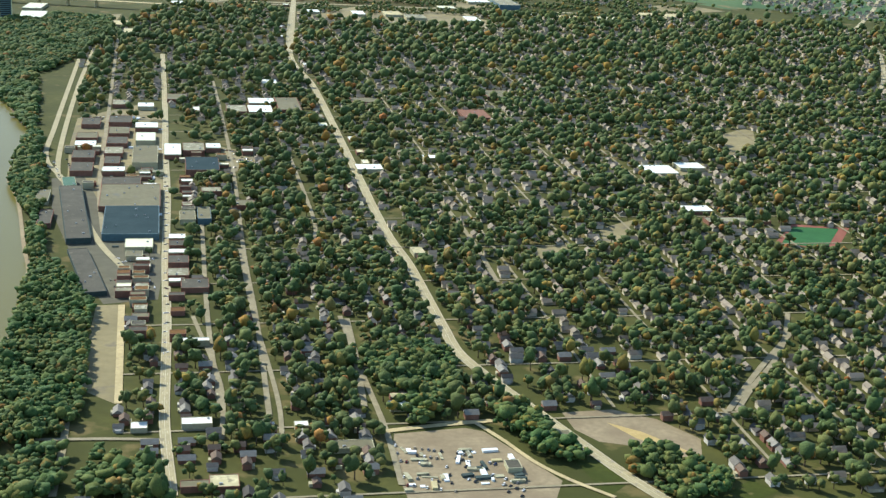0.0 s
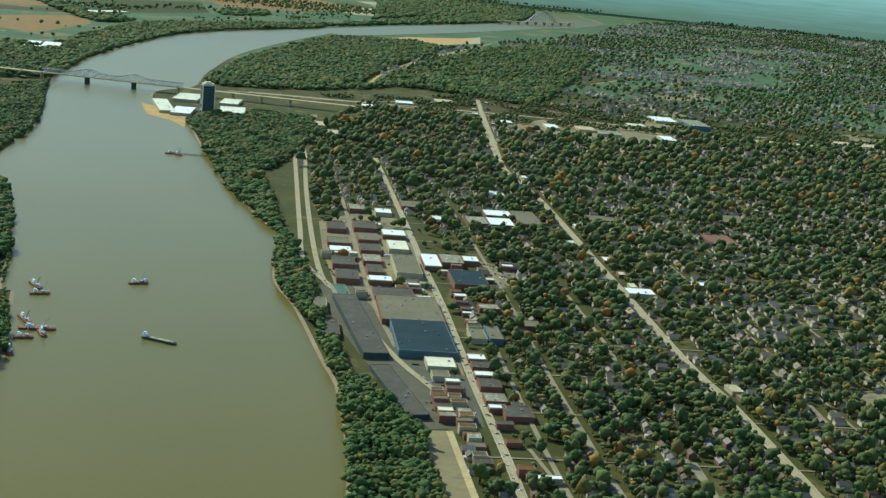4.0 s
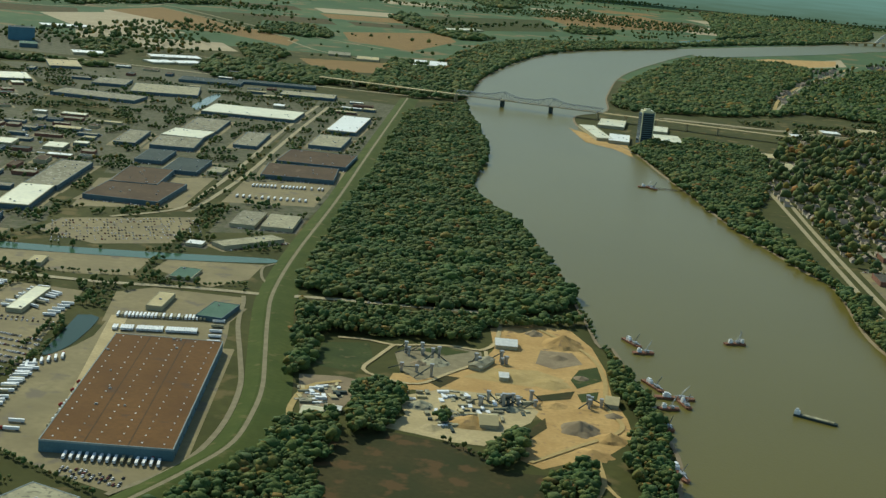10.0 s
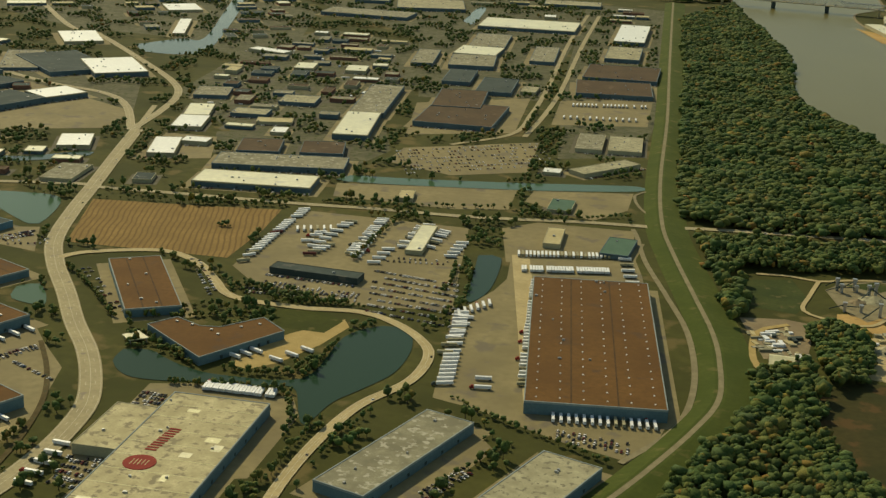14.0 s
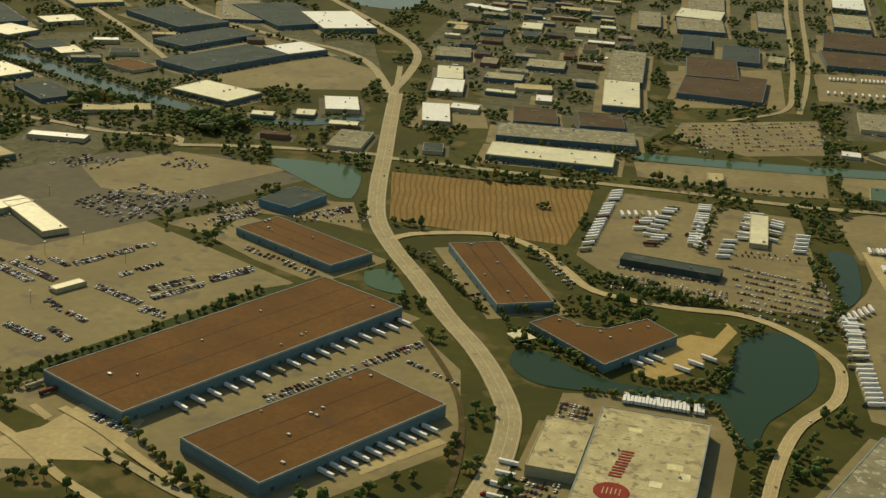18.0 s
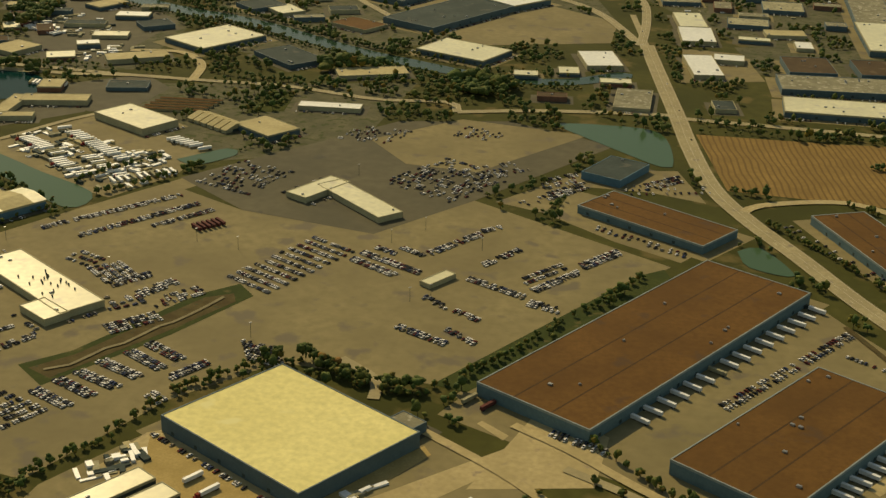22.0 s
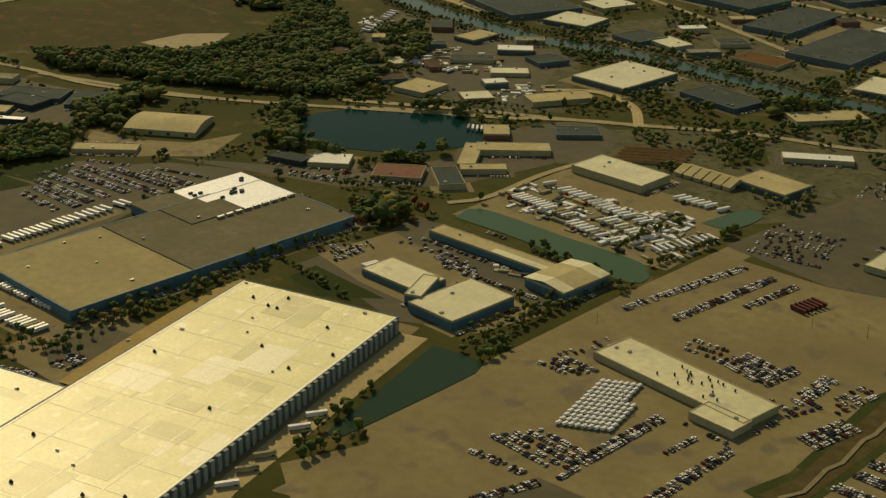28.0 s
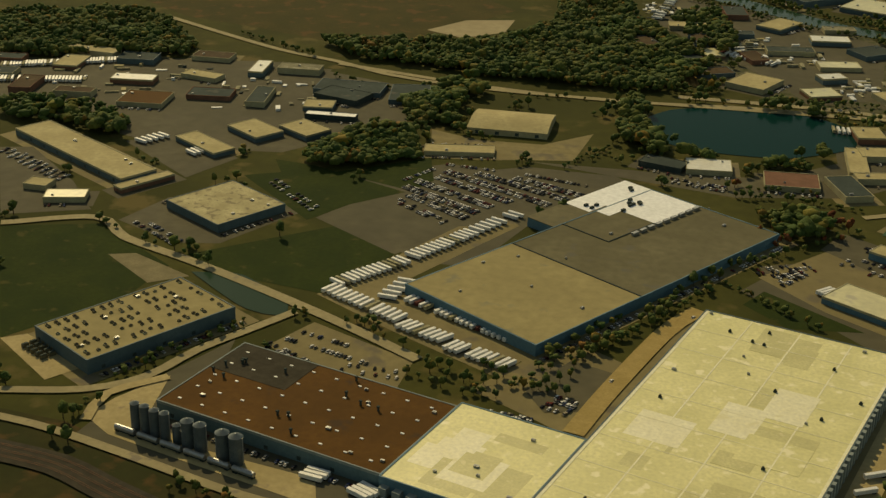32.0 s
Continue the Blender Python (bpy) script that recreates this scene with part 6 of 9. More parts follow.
# the olive hall: roof in three tones
olive = building(-843.6, 510.2, 121.3, 55.2, 62.3, 3.6, "darkgrey", "bluepaint")
tagged(olive, "huge depot with olive, dark grey and white roof sections", "building")
hh = ROOF_AT[0] + 0.02
part("roof_section", boxes((-60, -27.2, hh - 0.05, -13, 27.2, hh + 0.05)), "olive", olive, "dull olive roof section")
part("annexe", boxes((8, 27.64, 0, 60.6, 40, hh - 0.2)), "bluepaint", olive, "blue-grey annexe walls")
part("roof_section", boxes((7.8, 27.3, hh - 0.2, 60.8, 40.2, hh + 0.03)), "darkgrey", olive, "dark grey annexe roof")
part("roof_section", boxes((36.2, 5.6, hh - 0.05, 60.2, 27.28, hh + 0.06), (36.2, 27.32, hh, 60.6, 40, hh + 0.065)), "snow_white", olive, "bright white roof membrane")
part("roof_section", boxes((27.2, 28.5, hh, 36.18, 40, hh + 0.07), (29.6, 21.5, hh - 0.05, 36.18, 27.28, hh + 0.08)), "snow_white", olive, "bright white roof membrane")
part("roof_step", boxes((-13.2, -27.2, hh - 0.05, -12.8, 27.2, hh + 0.3)), "dark", olive)
part("roof_step", boxes((12, 6.6, hh - 0.05, 36, 7.0, hh + 0.25)), "dark", olive)
part("roof_step", boxes((11.7, 6.6, hh - 0.05, 12.1, 27.2, hh + 0.25)), "dark", olive)
for i in range(9):
    part("rooftop_unit", boxes((22 + 4.2 * i, 4.2, hh, 25 + 4.2 * i, 5.4, hh + 1.0)), "steel", olive)
for i in range(12):
    u, v = 30 + 26 * rng.random(), 20 + 14 * rng.random()
    part("rooftop_unit", boxes((u - 0.8, v - 0.5, hh, u + 0.8, v + 0.5, hh + 0.8)), "dark", olive)

units = building(-961.5, 419.3, 50.0, 28.4, 62.5, 4.4, "olive", "darkblue")
tagged(units, "long tan-roofed hall covered with rows of dark cooling units", "building")
for i in range(16):
    for j in range(5):
        for k in range(2):
            if rng.random() < 0.88 and i % 5 != 4:
                u, v = -22.5 + 3.0 * i + rng.uniform(-0.3, 0.3), -11 + 5.4 * j + 1.5 * k
                unit = part("cooling_unit", boxes((u - 0.5, v - 0.4, 4.4, u + 0.5, v + 0.4, 4.9)), "darkgrey" if rng.random() < 0.8 else "lightgrey", units)
                part("fan_guard", boxes((u - 0.3, v - 0.3, 4.9, u + 0.3, v + 0.3, 5.0)), "tyre", unit)


def arch_hall(x, y, l, w, angle, h, rise):
    ob = tagged(new("arched_hall"), "pale hall with a shallow barrel-vaulted roof", "building")
    part("wall", boxes((-l / 2, -w / 2, 0, l / 2, w / 2, h)), "beige", ob)
    b = bmesh.new()
    n = 14
    ring0 = [b.verts.new((-l / 2 - 0.2, -w / 2 - 0.2 + (w + 0.4) * i / n, h + rise * math.sin(math.pi * i / n))) for i in range(n + 1)]
    ring1 = [b.verts.new((l / 2 + 0.2, v.co.y, v.co.z)) for v in ring0]
    for i in range(n):
        b.faces.new((ring0[i], ring1[i], ring1[i + 1], ring0[i + 1]))
    b.faces.new(ring0)
    b.faces.new(ring1[::-1])
    part("vaulted_roof", b, "tan", ob)
    for i in range(4):
        u = -l / 2 + l * (i + 0.5) / 4
        part("dock_door", boxes((u - 0.8, -w / 2 - 0.06, 0.3, u + 0.8, -w / 2 + 0.06, 1.7)), "dark", ob)
    ob.matrix_basis = shift(x, y, angle)
    SOLID.append(("rect", (x, y, l, w, radians(angle))))


arch_hall(-910, 637, 33, 25, 6.3, 2.6, 1.6)


def silo(x, y, r, h):
    ob = tagged(new("silo"), "tall grey corrugated steel silo with a conical cap", "silo", "silos beside the brown-roofed wing")
    b = bmesh.new()
    bmesh.ops.create_cone(b, cap_ends=True, segments=20, radius1=r, radius2=r, depth=h, matrix=Matrix.Translation((0, 0, h / 2)))
    shell = part("shell", b, "silo_steel", ob)
    b = bmesh.new()
    bmesh.ops.create_cone(b, cap_ends=True, segments=20, radius1=r * 1.04, radius2=r * 0.15, depth=r * 0.5, matrix=Matrix.Translation((0, 0, h + r * 0.25)))
    part("cap", b, "silo_steel", ob)
    for k in range(1, 6):
        b = bmesh.new()
        bmesh.ops.create_cone(b, cap_ends=True, segments=20, radius1=r * 1.03, radius2=r * 1.03, depth=0.12, matrix=Matrix.Translation((0, 0, h * k / 6)))
        part("band", b, "silo_steel", shell)
    part("ladder", boxes((r, -0.2, 0, r + 0.1, 0.2, h)), "steel", ob)
    ob.matrix_basis = pose(x, y, 0)
    return ob


for x, y, r, h in ((-933, 370.6, 1.25, 8.2), (-930, 370.2, 1.25, 8.2), (-927, 369.8, 1.3, 7.8), (-923.9, 369.4, 1.3, 7.8), (-920.2, 368.8, 1.2, 5.4), (-916.8, 368.2, 1.65, 7.6), (-913, 367.6, 1.65, 7.6), (-906, 366, 1.8, 7.8), (-902, 365.4, 1.8, 7.8)):
    silo(x, y - 1.5, r, h)


def tank_wagon(x, y, angle):
    ob = tagged(new("tank_wagon"), "grey railway hopper wagon on the siding", "railway wagon", "wagons on the siding")
    b = bmesh.new()
    bmesh.ops.create_cone(b, cap_ends=True, segments=14, radius1=0.72, radius2=0.72, depth=6.4, matrix=Matrix.Translation((0, 0, 1.25)) @ Matrix.Rotation(math.pi / 2, 4, "Y"))
    part("tank", b, "steel", ob)
    part("underframe", boxes((-3.3, -0.5, 0.35, 3.3, 0.5, 0.55)), "dark", ob)
    for u in (-2.4, 2.4):
        part("bogie", boxes((u - 0.6, -0.55, 0.0, u + 0.6, 0.55, 0.36)), "tyre", ob)
    part("walkway", boxes((-2.6, -0.2, 1.96, 2.6, 0.2, 2.04)), "steel", ob)
    ob.matrix_basis = shift(x, y, angle)
    return ob


for i in range(6):
    tank_wagon(-935 + 7.4 * i, 367.0 - 1.5 * i, -11.5)

# ---- the pale roofed works with dark red painted sign ----
DISC_U, DISC_V, SIGN_U, SIGN_V = -6.3, -9.5, -6.7, -0.6
works = building(-308, 424, 34.5, 89, -1.5, 4.2, "stained_cream", "blue")
top = ROOF_AT[0]
tagged(works, "large works with stained pale roof and dark red painted sign", "building")
seams(works, 34.5, 89, top + 0.03, 1, 9, "cream_b")
annex = building(-333, 440, 15, 34, -1.5, 3.4, "stained_cream", "beige")
roof_pieces(works, 34.5, 89, top + 0.006, 6, ("cream_b", "cream"), (1, 2.5))
b = bmesh.new()
for i in range(5):
    u, v = SIGN_U + 0.4 * i, SIGN_V + 3.6 * i
    box(b, u - 1.9, v, 4.3, u + 1.9, v + 0.95, 4.46)
    box(b, u - 1.9, v + 1.75, 4.3, u + 1.9, v + 2.7, 4.46)
part("painted_bars", b, "red_paint", works, "dark red painted bars")
b = bmesh.new()
bmesh.ops.create_cone(b, cap_ends=True, segments=40, radius1=5.2, radius2=5.2, depth=0.2, matrix=Matrix.Translation((DISC_U, DISC_V, 4.38)))
part("painted_disc", b, "red_paint", works, "dark red painted disc with pale stripes")
for i in range(5):
    part("stripe", boxes((DISC_U - 2.6 + 1.2 * i, DISC_V - 2.0 + 0.15 * i, 4.44, DISC_U - 2.3 + 1.2 * i, DISC_V + 1.9, 4.5)), "stained_cream", works)

# ---- the brown-roofed L-shaped works beside the pond ----
elbow = tagged(new("warehouse"), "L-shaped works with brown gravel roof and pale blue-grey walls", "building")
OUTLINE = [(-359, 530), (-328, 503), (-306, 538), (-318, 550), (-331, 535), (-339, 534), (-351, 541)]


def slab(pts, z0, z1):
    """An upright prism on a ground outline."""
    b = bmesh.new()
    lo_, hi_ = [b.verts.new((x, y, z0)) for x, y in pts], [b.verts.new((x, y, z1)) for x, y in pts]
    b.faces.new(hi_)
    b.faces.new(lo_[::-1])
    for i in range(len(pts)):
        j = (i + 1) % len(pts)
        b.faces.new((lo_[i], lo_[j], hi_[j], hi_[i]))
    return b


ex, ey = np.mean(OUTLINE, 0)
local = [(x - ex, y - ey) for x, y in OUTLINE]
body = part("wall", slab(local, 0, 3.4), "blue", elbow)
part("roof", slab([(x * 0.985, y * 0.985) for x, y in local], 3.4, 3.5), "brown", elbow)
for i in range(len(local)):
    p, q = Vector((*local[i], 3.55)), Vector((*local[(i + 1) % len(local)], 3.55))
    b = bmesh.new()
    strut(b, p, q, 0.32)
    part("parapet", b, "cornice", elbow)
for u, v in ((-9, 1), (4, -6), (10, 4), (-16, 3), (16, 9), (0, -2)):
    part("rooftop_unit", boxes((u - 0.5, v - 0.4, 3.45, u + 0.5, v + 0.4, 4.0)), "steel", body)
for k in range(6):
    f = 0.25 + 0.11 * k
    u, v = local[1][0] + (local[2][0] - local[1][0]) * f, local[1][1] + (local[2][1] - local[1][1]) * f
    part("dock_door", boxes((u - 0.5, v - 0.5, 0.4, u + 0.5, v + 0.5, 1.6)), "dark", body, "dark loading door")
elbow.matrix_basis = pose(ex, ey, 0)
SOLID.append(("poly", np.array(OUTLINE, float)))
canopy = tagged(new("entrance_canopy"), "pale angular entrance canopy beside the brown-roofed works", "canopy")
part("roof_sheet", slab([(-5, 0), (-1, 6), (6, 0), (0, -5)], 1.7, 2.0), "cream", canopy)
for u, v in ((-4, 0), (-1, 5), (5, 0), (0, -4)):
    part("post", boxes((u - 0.15, v - 0.15, 0, u + 0.15, v + 0.15, 1.7)), "steel", canopy)
canopy.matrix_basis = pose(-360.5, 520.5, 0)

# ---- the road bridge ----
bridge = tagged(new("bridge"), "grey steel truss road bridge on concrete piers", "bridge")
P1, P2 = Vector((-87.1, 1657.6, 0)), Vector((-30.3, 1644.3, 0))
DECK = 8.2


along = (P2 - P1)
side = Vector((-along.y, along.x, 0)).normalized() * 4.2


def chord(s):
    """Height of the top chord over the deck at s spans from the first pier."""
    k = abs(s - round(s)) if -0.5 <= s <= 1.5 else 0.5
    return 4.6 + 5.2 * max(0, 1 - k / 0.32) ** 1.3


for e in (-1, 1):
    for i in range(30):
        s0, s1 = -0.95 + 0.1 * i, -0.95 + 0.1 * (i + 1)
        a0, a1 = P1 + along * s0 + side * e + Vector((0, 0, DECK)), P1 + along * s1 + side * e + Vector((0, 0, DECK))
        t0, t1 = a0 + Vector((0, 0, chord(s0))), a1 + Vector((0, 0, chord(s1)))
        b = bmesh.new()
        for p, q, w in ((a0, a1, 0.5), (t0, t1, 0.55), (a0, t0, 0.3), ((a0, t1) if i % 2 else (t0, a1)) + (0.32,)):
            strut(b, p, q, w)
        part("truss_bay", b, "steel", bridge)
        if e > 0:
            b = bmesh.new()
            strut(b, t0, t0 - side * 2, 0.3)
            part("cross_brace", b, "steel", bridge)
mid, turn = (P1 + P2) / 2, math.degrees(math.atan2(along.y, along.x))
b = boxes((-260, -4.4, DECK - 0.8, 300, 4.4, DECK - 0.1))
deck = part("deck", b, "concrete", bridge, "pale concrete road deck")
deck.matrix_basis = pose(mid.x, mid.y, 0, 0, 0, turn)
for s in (-3.2, -2.6, -2.0, -1.5, -0.98, 0, 1, 1.95, 2.5, 3.1, 3.7, 4.3):
    p = P1 + along * s
    w = 1.6 if s in (0, 1) else 0.8
    pier = part("pier", boxes((-w, -4.2, -0.2, w, 4.2, DECK - 0.8)), "dark" if w > 1 else "concrete", bridge, "dark stained concrete pier")
    pier.matrix_basis = pose(p.x, p.y, 0, 0, 0, turn)

arch = tagged(new("bridge"), "distant pale arch bridge over the river", "bridge")
for e in (-3, 3):
    b = bmesh.new()
    for i in range(14):
        f0, f1 = i / 14, (i + 1) / 14
        q = [Vector((745 + 85 * f + e, 3592 + 68 * f, 7 + 26 * math.sin(math.pi * f))) for f in (f0, f1)]
        strut(b, q[0], q[1], 1.6)
        strut(b, q[0], Vector((q[0].x, q[0].y, 7)), 0.5)
    part("arch_rib", b, "steel", arch)
b = boxes((-170, -5, 6, 120, 5, 7.4))
dk = part("deck", b, "concrete", arch)
dk.matrix_basis = pose(790, 3628, 0, 0, 0, 38.6)
for i in range(9):
    pr = part("pier", boxes((-1.5, -4, -0.1, 1.5, 4, 6)), "concrete", arch)
    pr.matrix_basis = pose(790 + math.cos(radians(38.6)) * (-160 + 33 * i), 3628 + math.sin(radians(38.6)) * (-160 + 33 * i), 0, 0, 0, 38.6)

# ---- the riverside hotel tower ----
tower = tagged(new("hotel_tower"), "tall dark glass hotel tower with a pale crown", "tower")
shaft = part("shaft", boxes((-6.5, -5, 0, 6.5, 5, 32)), "darkblue", tower)
for i in range(13):
    part("window_band", boxes((-6.6, -5.1, 3 + 2.2 * i, 6.6, 5.1, 4.2 + 2.2 * i)), "dark_glass", shaft, "dark glass window band")
part("crown", boxes((-5.6, -4.4, 32, 5.6, 4.4, 34.5), (-3, -2.4, 34.5, 3, 2.4, 36)), "cream", tower, "pale roof storey")
part("corner_pier", boxes((-7, -5.5, 0, -6.2, -4.7, 33.5)), "cream", tower)
part("corner_pier", boxes((6.2, -5.5, 0, 7, -4.7, 33.5)), "cream", tower)
tower.matrix_basis = shift(68, 1472, 20)
SOLID.append(("rect", (68, 1472, 16, 14, 0)))


# ---- boats ----
def barge(x, y, angle, length, rig):
    ob = tagged(new("barge"), "rusty work barge with deck gear moored on the river" if rig else "long low river barge pushed by a small tug", "barge")
    b = bmesh.new()
    hull = [(-0.5, -1), (0.42, -1), (0.5, -0.5), (0.5, 0.5), (0.42, 1), (-0.5, 1)]
    lo, hi = [b.verts.new((length * u, 1.5 * v, 0.1)) for u, v in hull], [b.verts.new((length * u, 1.6 * v, 1.0)) for u, v in hull]
    b.faces.new(hi)
    for i in range(6):
        b.faces.new((lo[i], lo[(i + 1) % 6], hi[(i + 1) % 6], hi[i]))
    part("hull", b, "rust" if rig else "dark", ob)
    if rig:
        part("deckhouse", boxes((-0.3 * length, -0.8, 1, -0.1 * length, 0.8, 2.4), (-0.28 * length, -0.6, 2.4, -0.16 * length, 0.6, 3.1)), "trailer_white", ob)
        part("conveyor", boxes((0, -0.3, 1.6, 0.45 * length, 0.3, 1.9)), "steel", ob)
        b = bmesh.new()
        strut(b, Vector((0.1 * length, 0, 1)), Vector((0.34 * length, 0.3, 7)), 0.25)
        strut(b, Vector((0.0, 0, 1)), Vector((0.34 * length, 0.3, 7)), 0.1)
        part("crane_boom", b, "steel", ob)
        part("hopper", boxes((0.1 * length, -1.1, 1, 0.25 * length, 1.1, 2)), "steel", ob)
    else:
        part("hold_cover", boxes((-0.3 * length, -1.1, 1, 0.42 * length, 1.1, 1.35)), "lightgrey", ob)
        part("wheelhouse", boxes((-0.5 * length, -0.9, 1, -0.38 * length, 0.9, 2.6), (-0.48 * length, -0.6, 2.6, -0.42 * length, 0.6, 3.6)), "trailer_white", ob)
    ob.matrix_basis = pose(x, y, 0.1, 0, 0, angle)
    return ob


mat("rust", (0.17, 0.08, 0.05), (0.28, 0.14, 0.085), 2, 0.9)
for x, y, a, n in ((24, 724, -60, 13), (29, 708, 15, 9), (31, 655, -62, 14), (40, 640, 5, 15), (44, 632, -70, 9), (36, 624, 10, 8), (34, 600, -75, 10), (35, 546, -75, 16), (79, 744, 20, 9), (83, 747, 100, 6), (57, 1206, 20, 12), (62, 1200, -50, 8)):
    barge(x, y, a, n * 1.25, True)
barge(103, 632, -28, 20, False)
for dy in (0, 1.5):
    jetty = tagged(new("jetty"), "narrow wooden jetty reaching out from the bank", "jetty")
    part("walkway", boxes((0, -0.3, 0.6, 26, 0.3, 0.8)), "bark", jetty)
    for i in range(6):
        part("post", boxes((1 + 4.6 * i, -0.3, 0, 1.3 + 4.6 * i, 0.0, 0.62)), "bark", jetty)
    jetty.matrix_basis = shift(62, 1203 + 3 * dy, -4)


# ---- the sand works ----
def heap(x, y, r, h, material):
    b = bmesh.new()
    bmesh.ops.create_cone(b, cap_ends=True, segments=22, radius1=r, radius2=r * 0.06, depth=h, matrix=Matrix.Translation((0, 0, h / 2)))
    bmesh.ops.subdivide_edges(b, edges=b.edges[:], cuts=2, use_grid_fill=True)
    for v in b.verts:
        k = 1 + 0.28 * noise.noise(Vector((v.co.x * 2.2 / r + x, v.co.y * 2.2 / r + y, v.co.z)))
        v.co.x, v.co.y = v.co.x * k, v.co.y * k
        v.co.z *= 0.9 + 0.2 * noise.noise(Vector((v.co.x / r * 3, v.co.y / r * 3, x)))
    ob = link("sand_heap", b, material)
    ob.location = (x, y, 0.02)
    return tagged(ob, "conical heap of quarried sand and gravel", "heap", "heaps in the sand works")


heap(-12.0, 708.0, 11, 5.5, "sand")
heap(-27.0, 722.0, 5, 2.4, "dirt")
heap(-4.0, 584.0, 9, 4.5, "dirt")
heap(9.0, 576.0, 7, 3.4, "sand")
heap(1.0, 556.0, 8, 2.6, "sand")
heap(-50.0, 577.0, 9, 3.8, "sand")
heap(-60.0, 586.0, 5, 2.2, "lightgrey")
heap(-73.0, 591.0, 6, 3.0, "lightgrey")
heap(-17.0, 642.0, 9, 1.6, "sandroad")
heap(-36.0, 647.0, 11, 1.2, "sandroad")
heap(-15.0, 612.0, 6, 1.6, "sand")
heap(-72.0, 655.0, 7, 2.5, "lightgrey")
heap(-80.0, 650.0, 4, 2.0, "dirt")
heap(-3.0, 655.0, 4, 1.6, "dirt")
heap(-34.0, 600.0, 4, 1.8, "lightgrey")
heap(-14.0, 684.0, 5, 1.8, "dirt")
heap(11.0, 606.0, 4, 1.8, "dirt")
heap(-66.0, 566.0, 5, 1.6, "concrete")


def shed(x, y, l, w, angle, h, material):
    ob = tagged(new("shed"), "low pale metal shed with a shallow gable roof", "shed")
    part("wall", boxes((-l / 2, -w / 2, 0, l / 2, w / 2, h)), "beige", ob)
    b = bmesh.new()
    p = [(-l / 2 - 0.2, -w / 2 - 0.2, h), (l / 2 + 0.2, -w / 2 - 0.2, h), (l / 2 + 0.2, 0, h + w * 0.16), (-l / 2 - 0.2, 0, h + w * 0.16), (l / 2 + 0.2, w / 2 + 0.2, h), (-l / 2 - 0.2, w / 2 + 0.2, h)]
    v = [b.verts.new(q) for q in p]
    for f in ((0, 1, 2, 3), (3, 2, 4, 5), (0, 3, 5), (1, 4, 2), (0, 5, 4, 1)):
        b.faces.new([v[i] for i in f])
    part("roof", b, material, ob)
    part("door", boxes((l / 2 - 0.02, -w / 5, 0.02, l / 2 + 0.06, w / 5, h * 0.8)), "dark", ob)
    ob.matrix_basis = shift(x, y, angle)
    SOLID.append(("rect", (x, y, l, w, radians(angle))))
    return ob


shed(-40.5, 695.0, 10.9, 12.4, 4.4, 2.0, "white")
shed(-115.5, 565.0, 9.3, 10.8, -3.0, 2.0, "cream")
shed(-39.3, 641.9, 4.3, 8.2, 5.3, 2.0, "white")
shed(10.6, 622.1, 6.1, 12.0, -4.9, 2.0, "tan")
shed(-50.5, 658.0, 17.3, 6.3, 69.2, 1.8, "grey")
shed(-107.3, 572.5, 5.2, 5.6, 3.4, 1.6, "white")
shed(-43.1, 578.4, 7.9, 13.5, 7.4, 2.0, "tan")


for k in range(5):
    shed(-698.5 + 0.6 * k, 659.0 + 4.4 * k, 30.0, 2.2, 9.0, 1.2, "brown")
for k in range(6):
    shed(-681.0 + 4.2 * k, 652.5 - 2.2 * k, 3.6, 13.0, -28.0, 1.6, "tan")


def plant(x, y, angle, n):
    """A batching plant: towers, drums and sloping belts."""
    ob = tagged(new("gravel_plant"), "grey steel gravel plant with hoppers and belts", "plant machinery")
    r = np.random.default_rng(int(abs(x)))
    for i in range(n):
        u, v, h = r.uniform(-9, 9), r.uniform(-4, 4), r.uniform(2, 5.5)
        part("hopper_tower", boxes((u - 0.6, v - 0.6, 0, u + 0.6, v + 0.6, h), (u - 0.9, v - 0.9, h, u + 0.9, v + 0.9, h + 1)), "steel", ob)
        b = bmesh.new()
        strut(b, Vector((u, v, h)), Vector((u + r.uniform(-8, 8), v + r.uniform(-6, 6), 0.4)), 0.4)
        part("belt", b, "dark", ob)
    ob.matrix_basis = shift(x, y, angle)
    return ob


plant(-79.5, 663.4, 10, 6)
plant(-46.9, 663.1, 40, 5)
plant(-42.3, 603.4, 0, 8)
plant(-32.5, 607.1, 20, 6)
plant(1.0, 616.1, 0, 4)
plant(-79.9, 636.6, 0, 3)


# ---- trailers ----
def trailer_model(material, cab):
    ob = tagged(new("semi_trailer"), f"{'white' if material == 'trailer_white' else 'dark red' if material == 'maroon' else 'grey'} box trailer {'with a tractor unit' if cab else 'parked on its landing legs'}", "trailer", "trailers at the depots")
    part("box_body", boxes((-3.2, -0.52, 0.5, 3.0, 0.52, 1.62)), material, ob)
    legs = [] if cab else [(1.9, -0.4, 0, 2.05, 0.4, 0.42)]
    part("underframe", boxes((-3.1, -0.4, 0.4, 2.9, 0.4, 0.52), *legs), "dark", ob)
    part("rear_axle", boxes((-2.8, -0.5, 0, -1.9, 0.5, 0.4)), "tyre", ob)
    if cab:
        part("tractor", boxes((2.5, -0.45, 0.4, 4.9, 0.45, 0.6), (3.3, -0.5, 0.6, 4.3, 0.5, 1.55), (4.3, -0.45, 0.6, 4.9, 0.45, 1.05)), cab, ob)
        part("tractor_axle", boxes((2.5, -0.5, 0, 3.2, 0.5, 0.42), (4.2, -0.5, 0, 4.6, 0.5, 0.42)), "tyre", ob)
    return ob


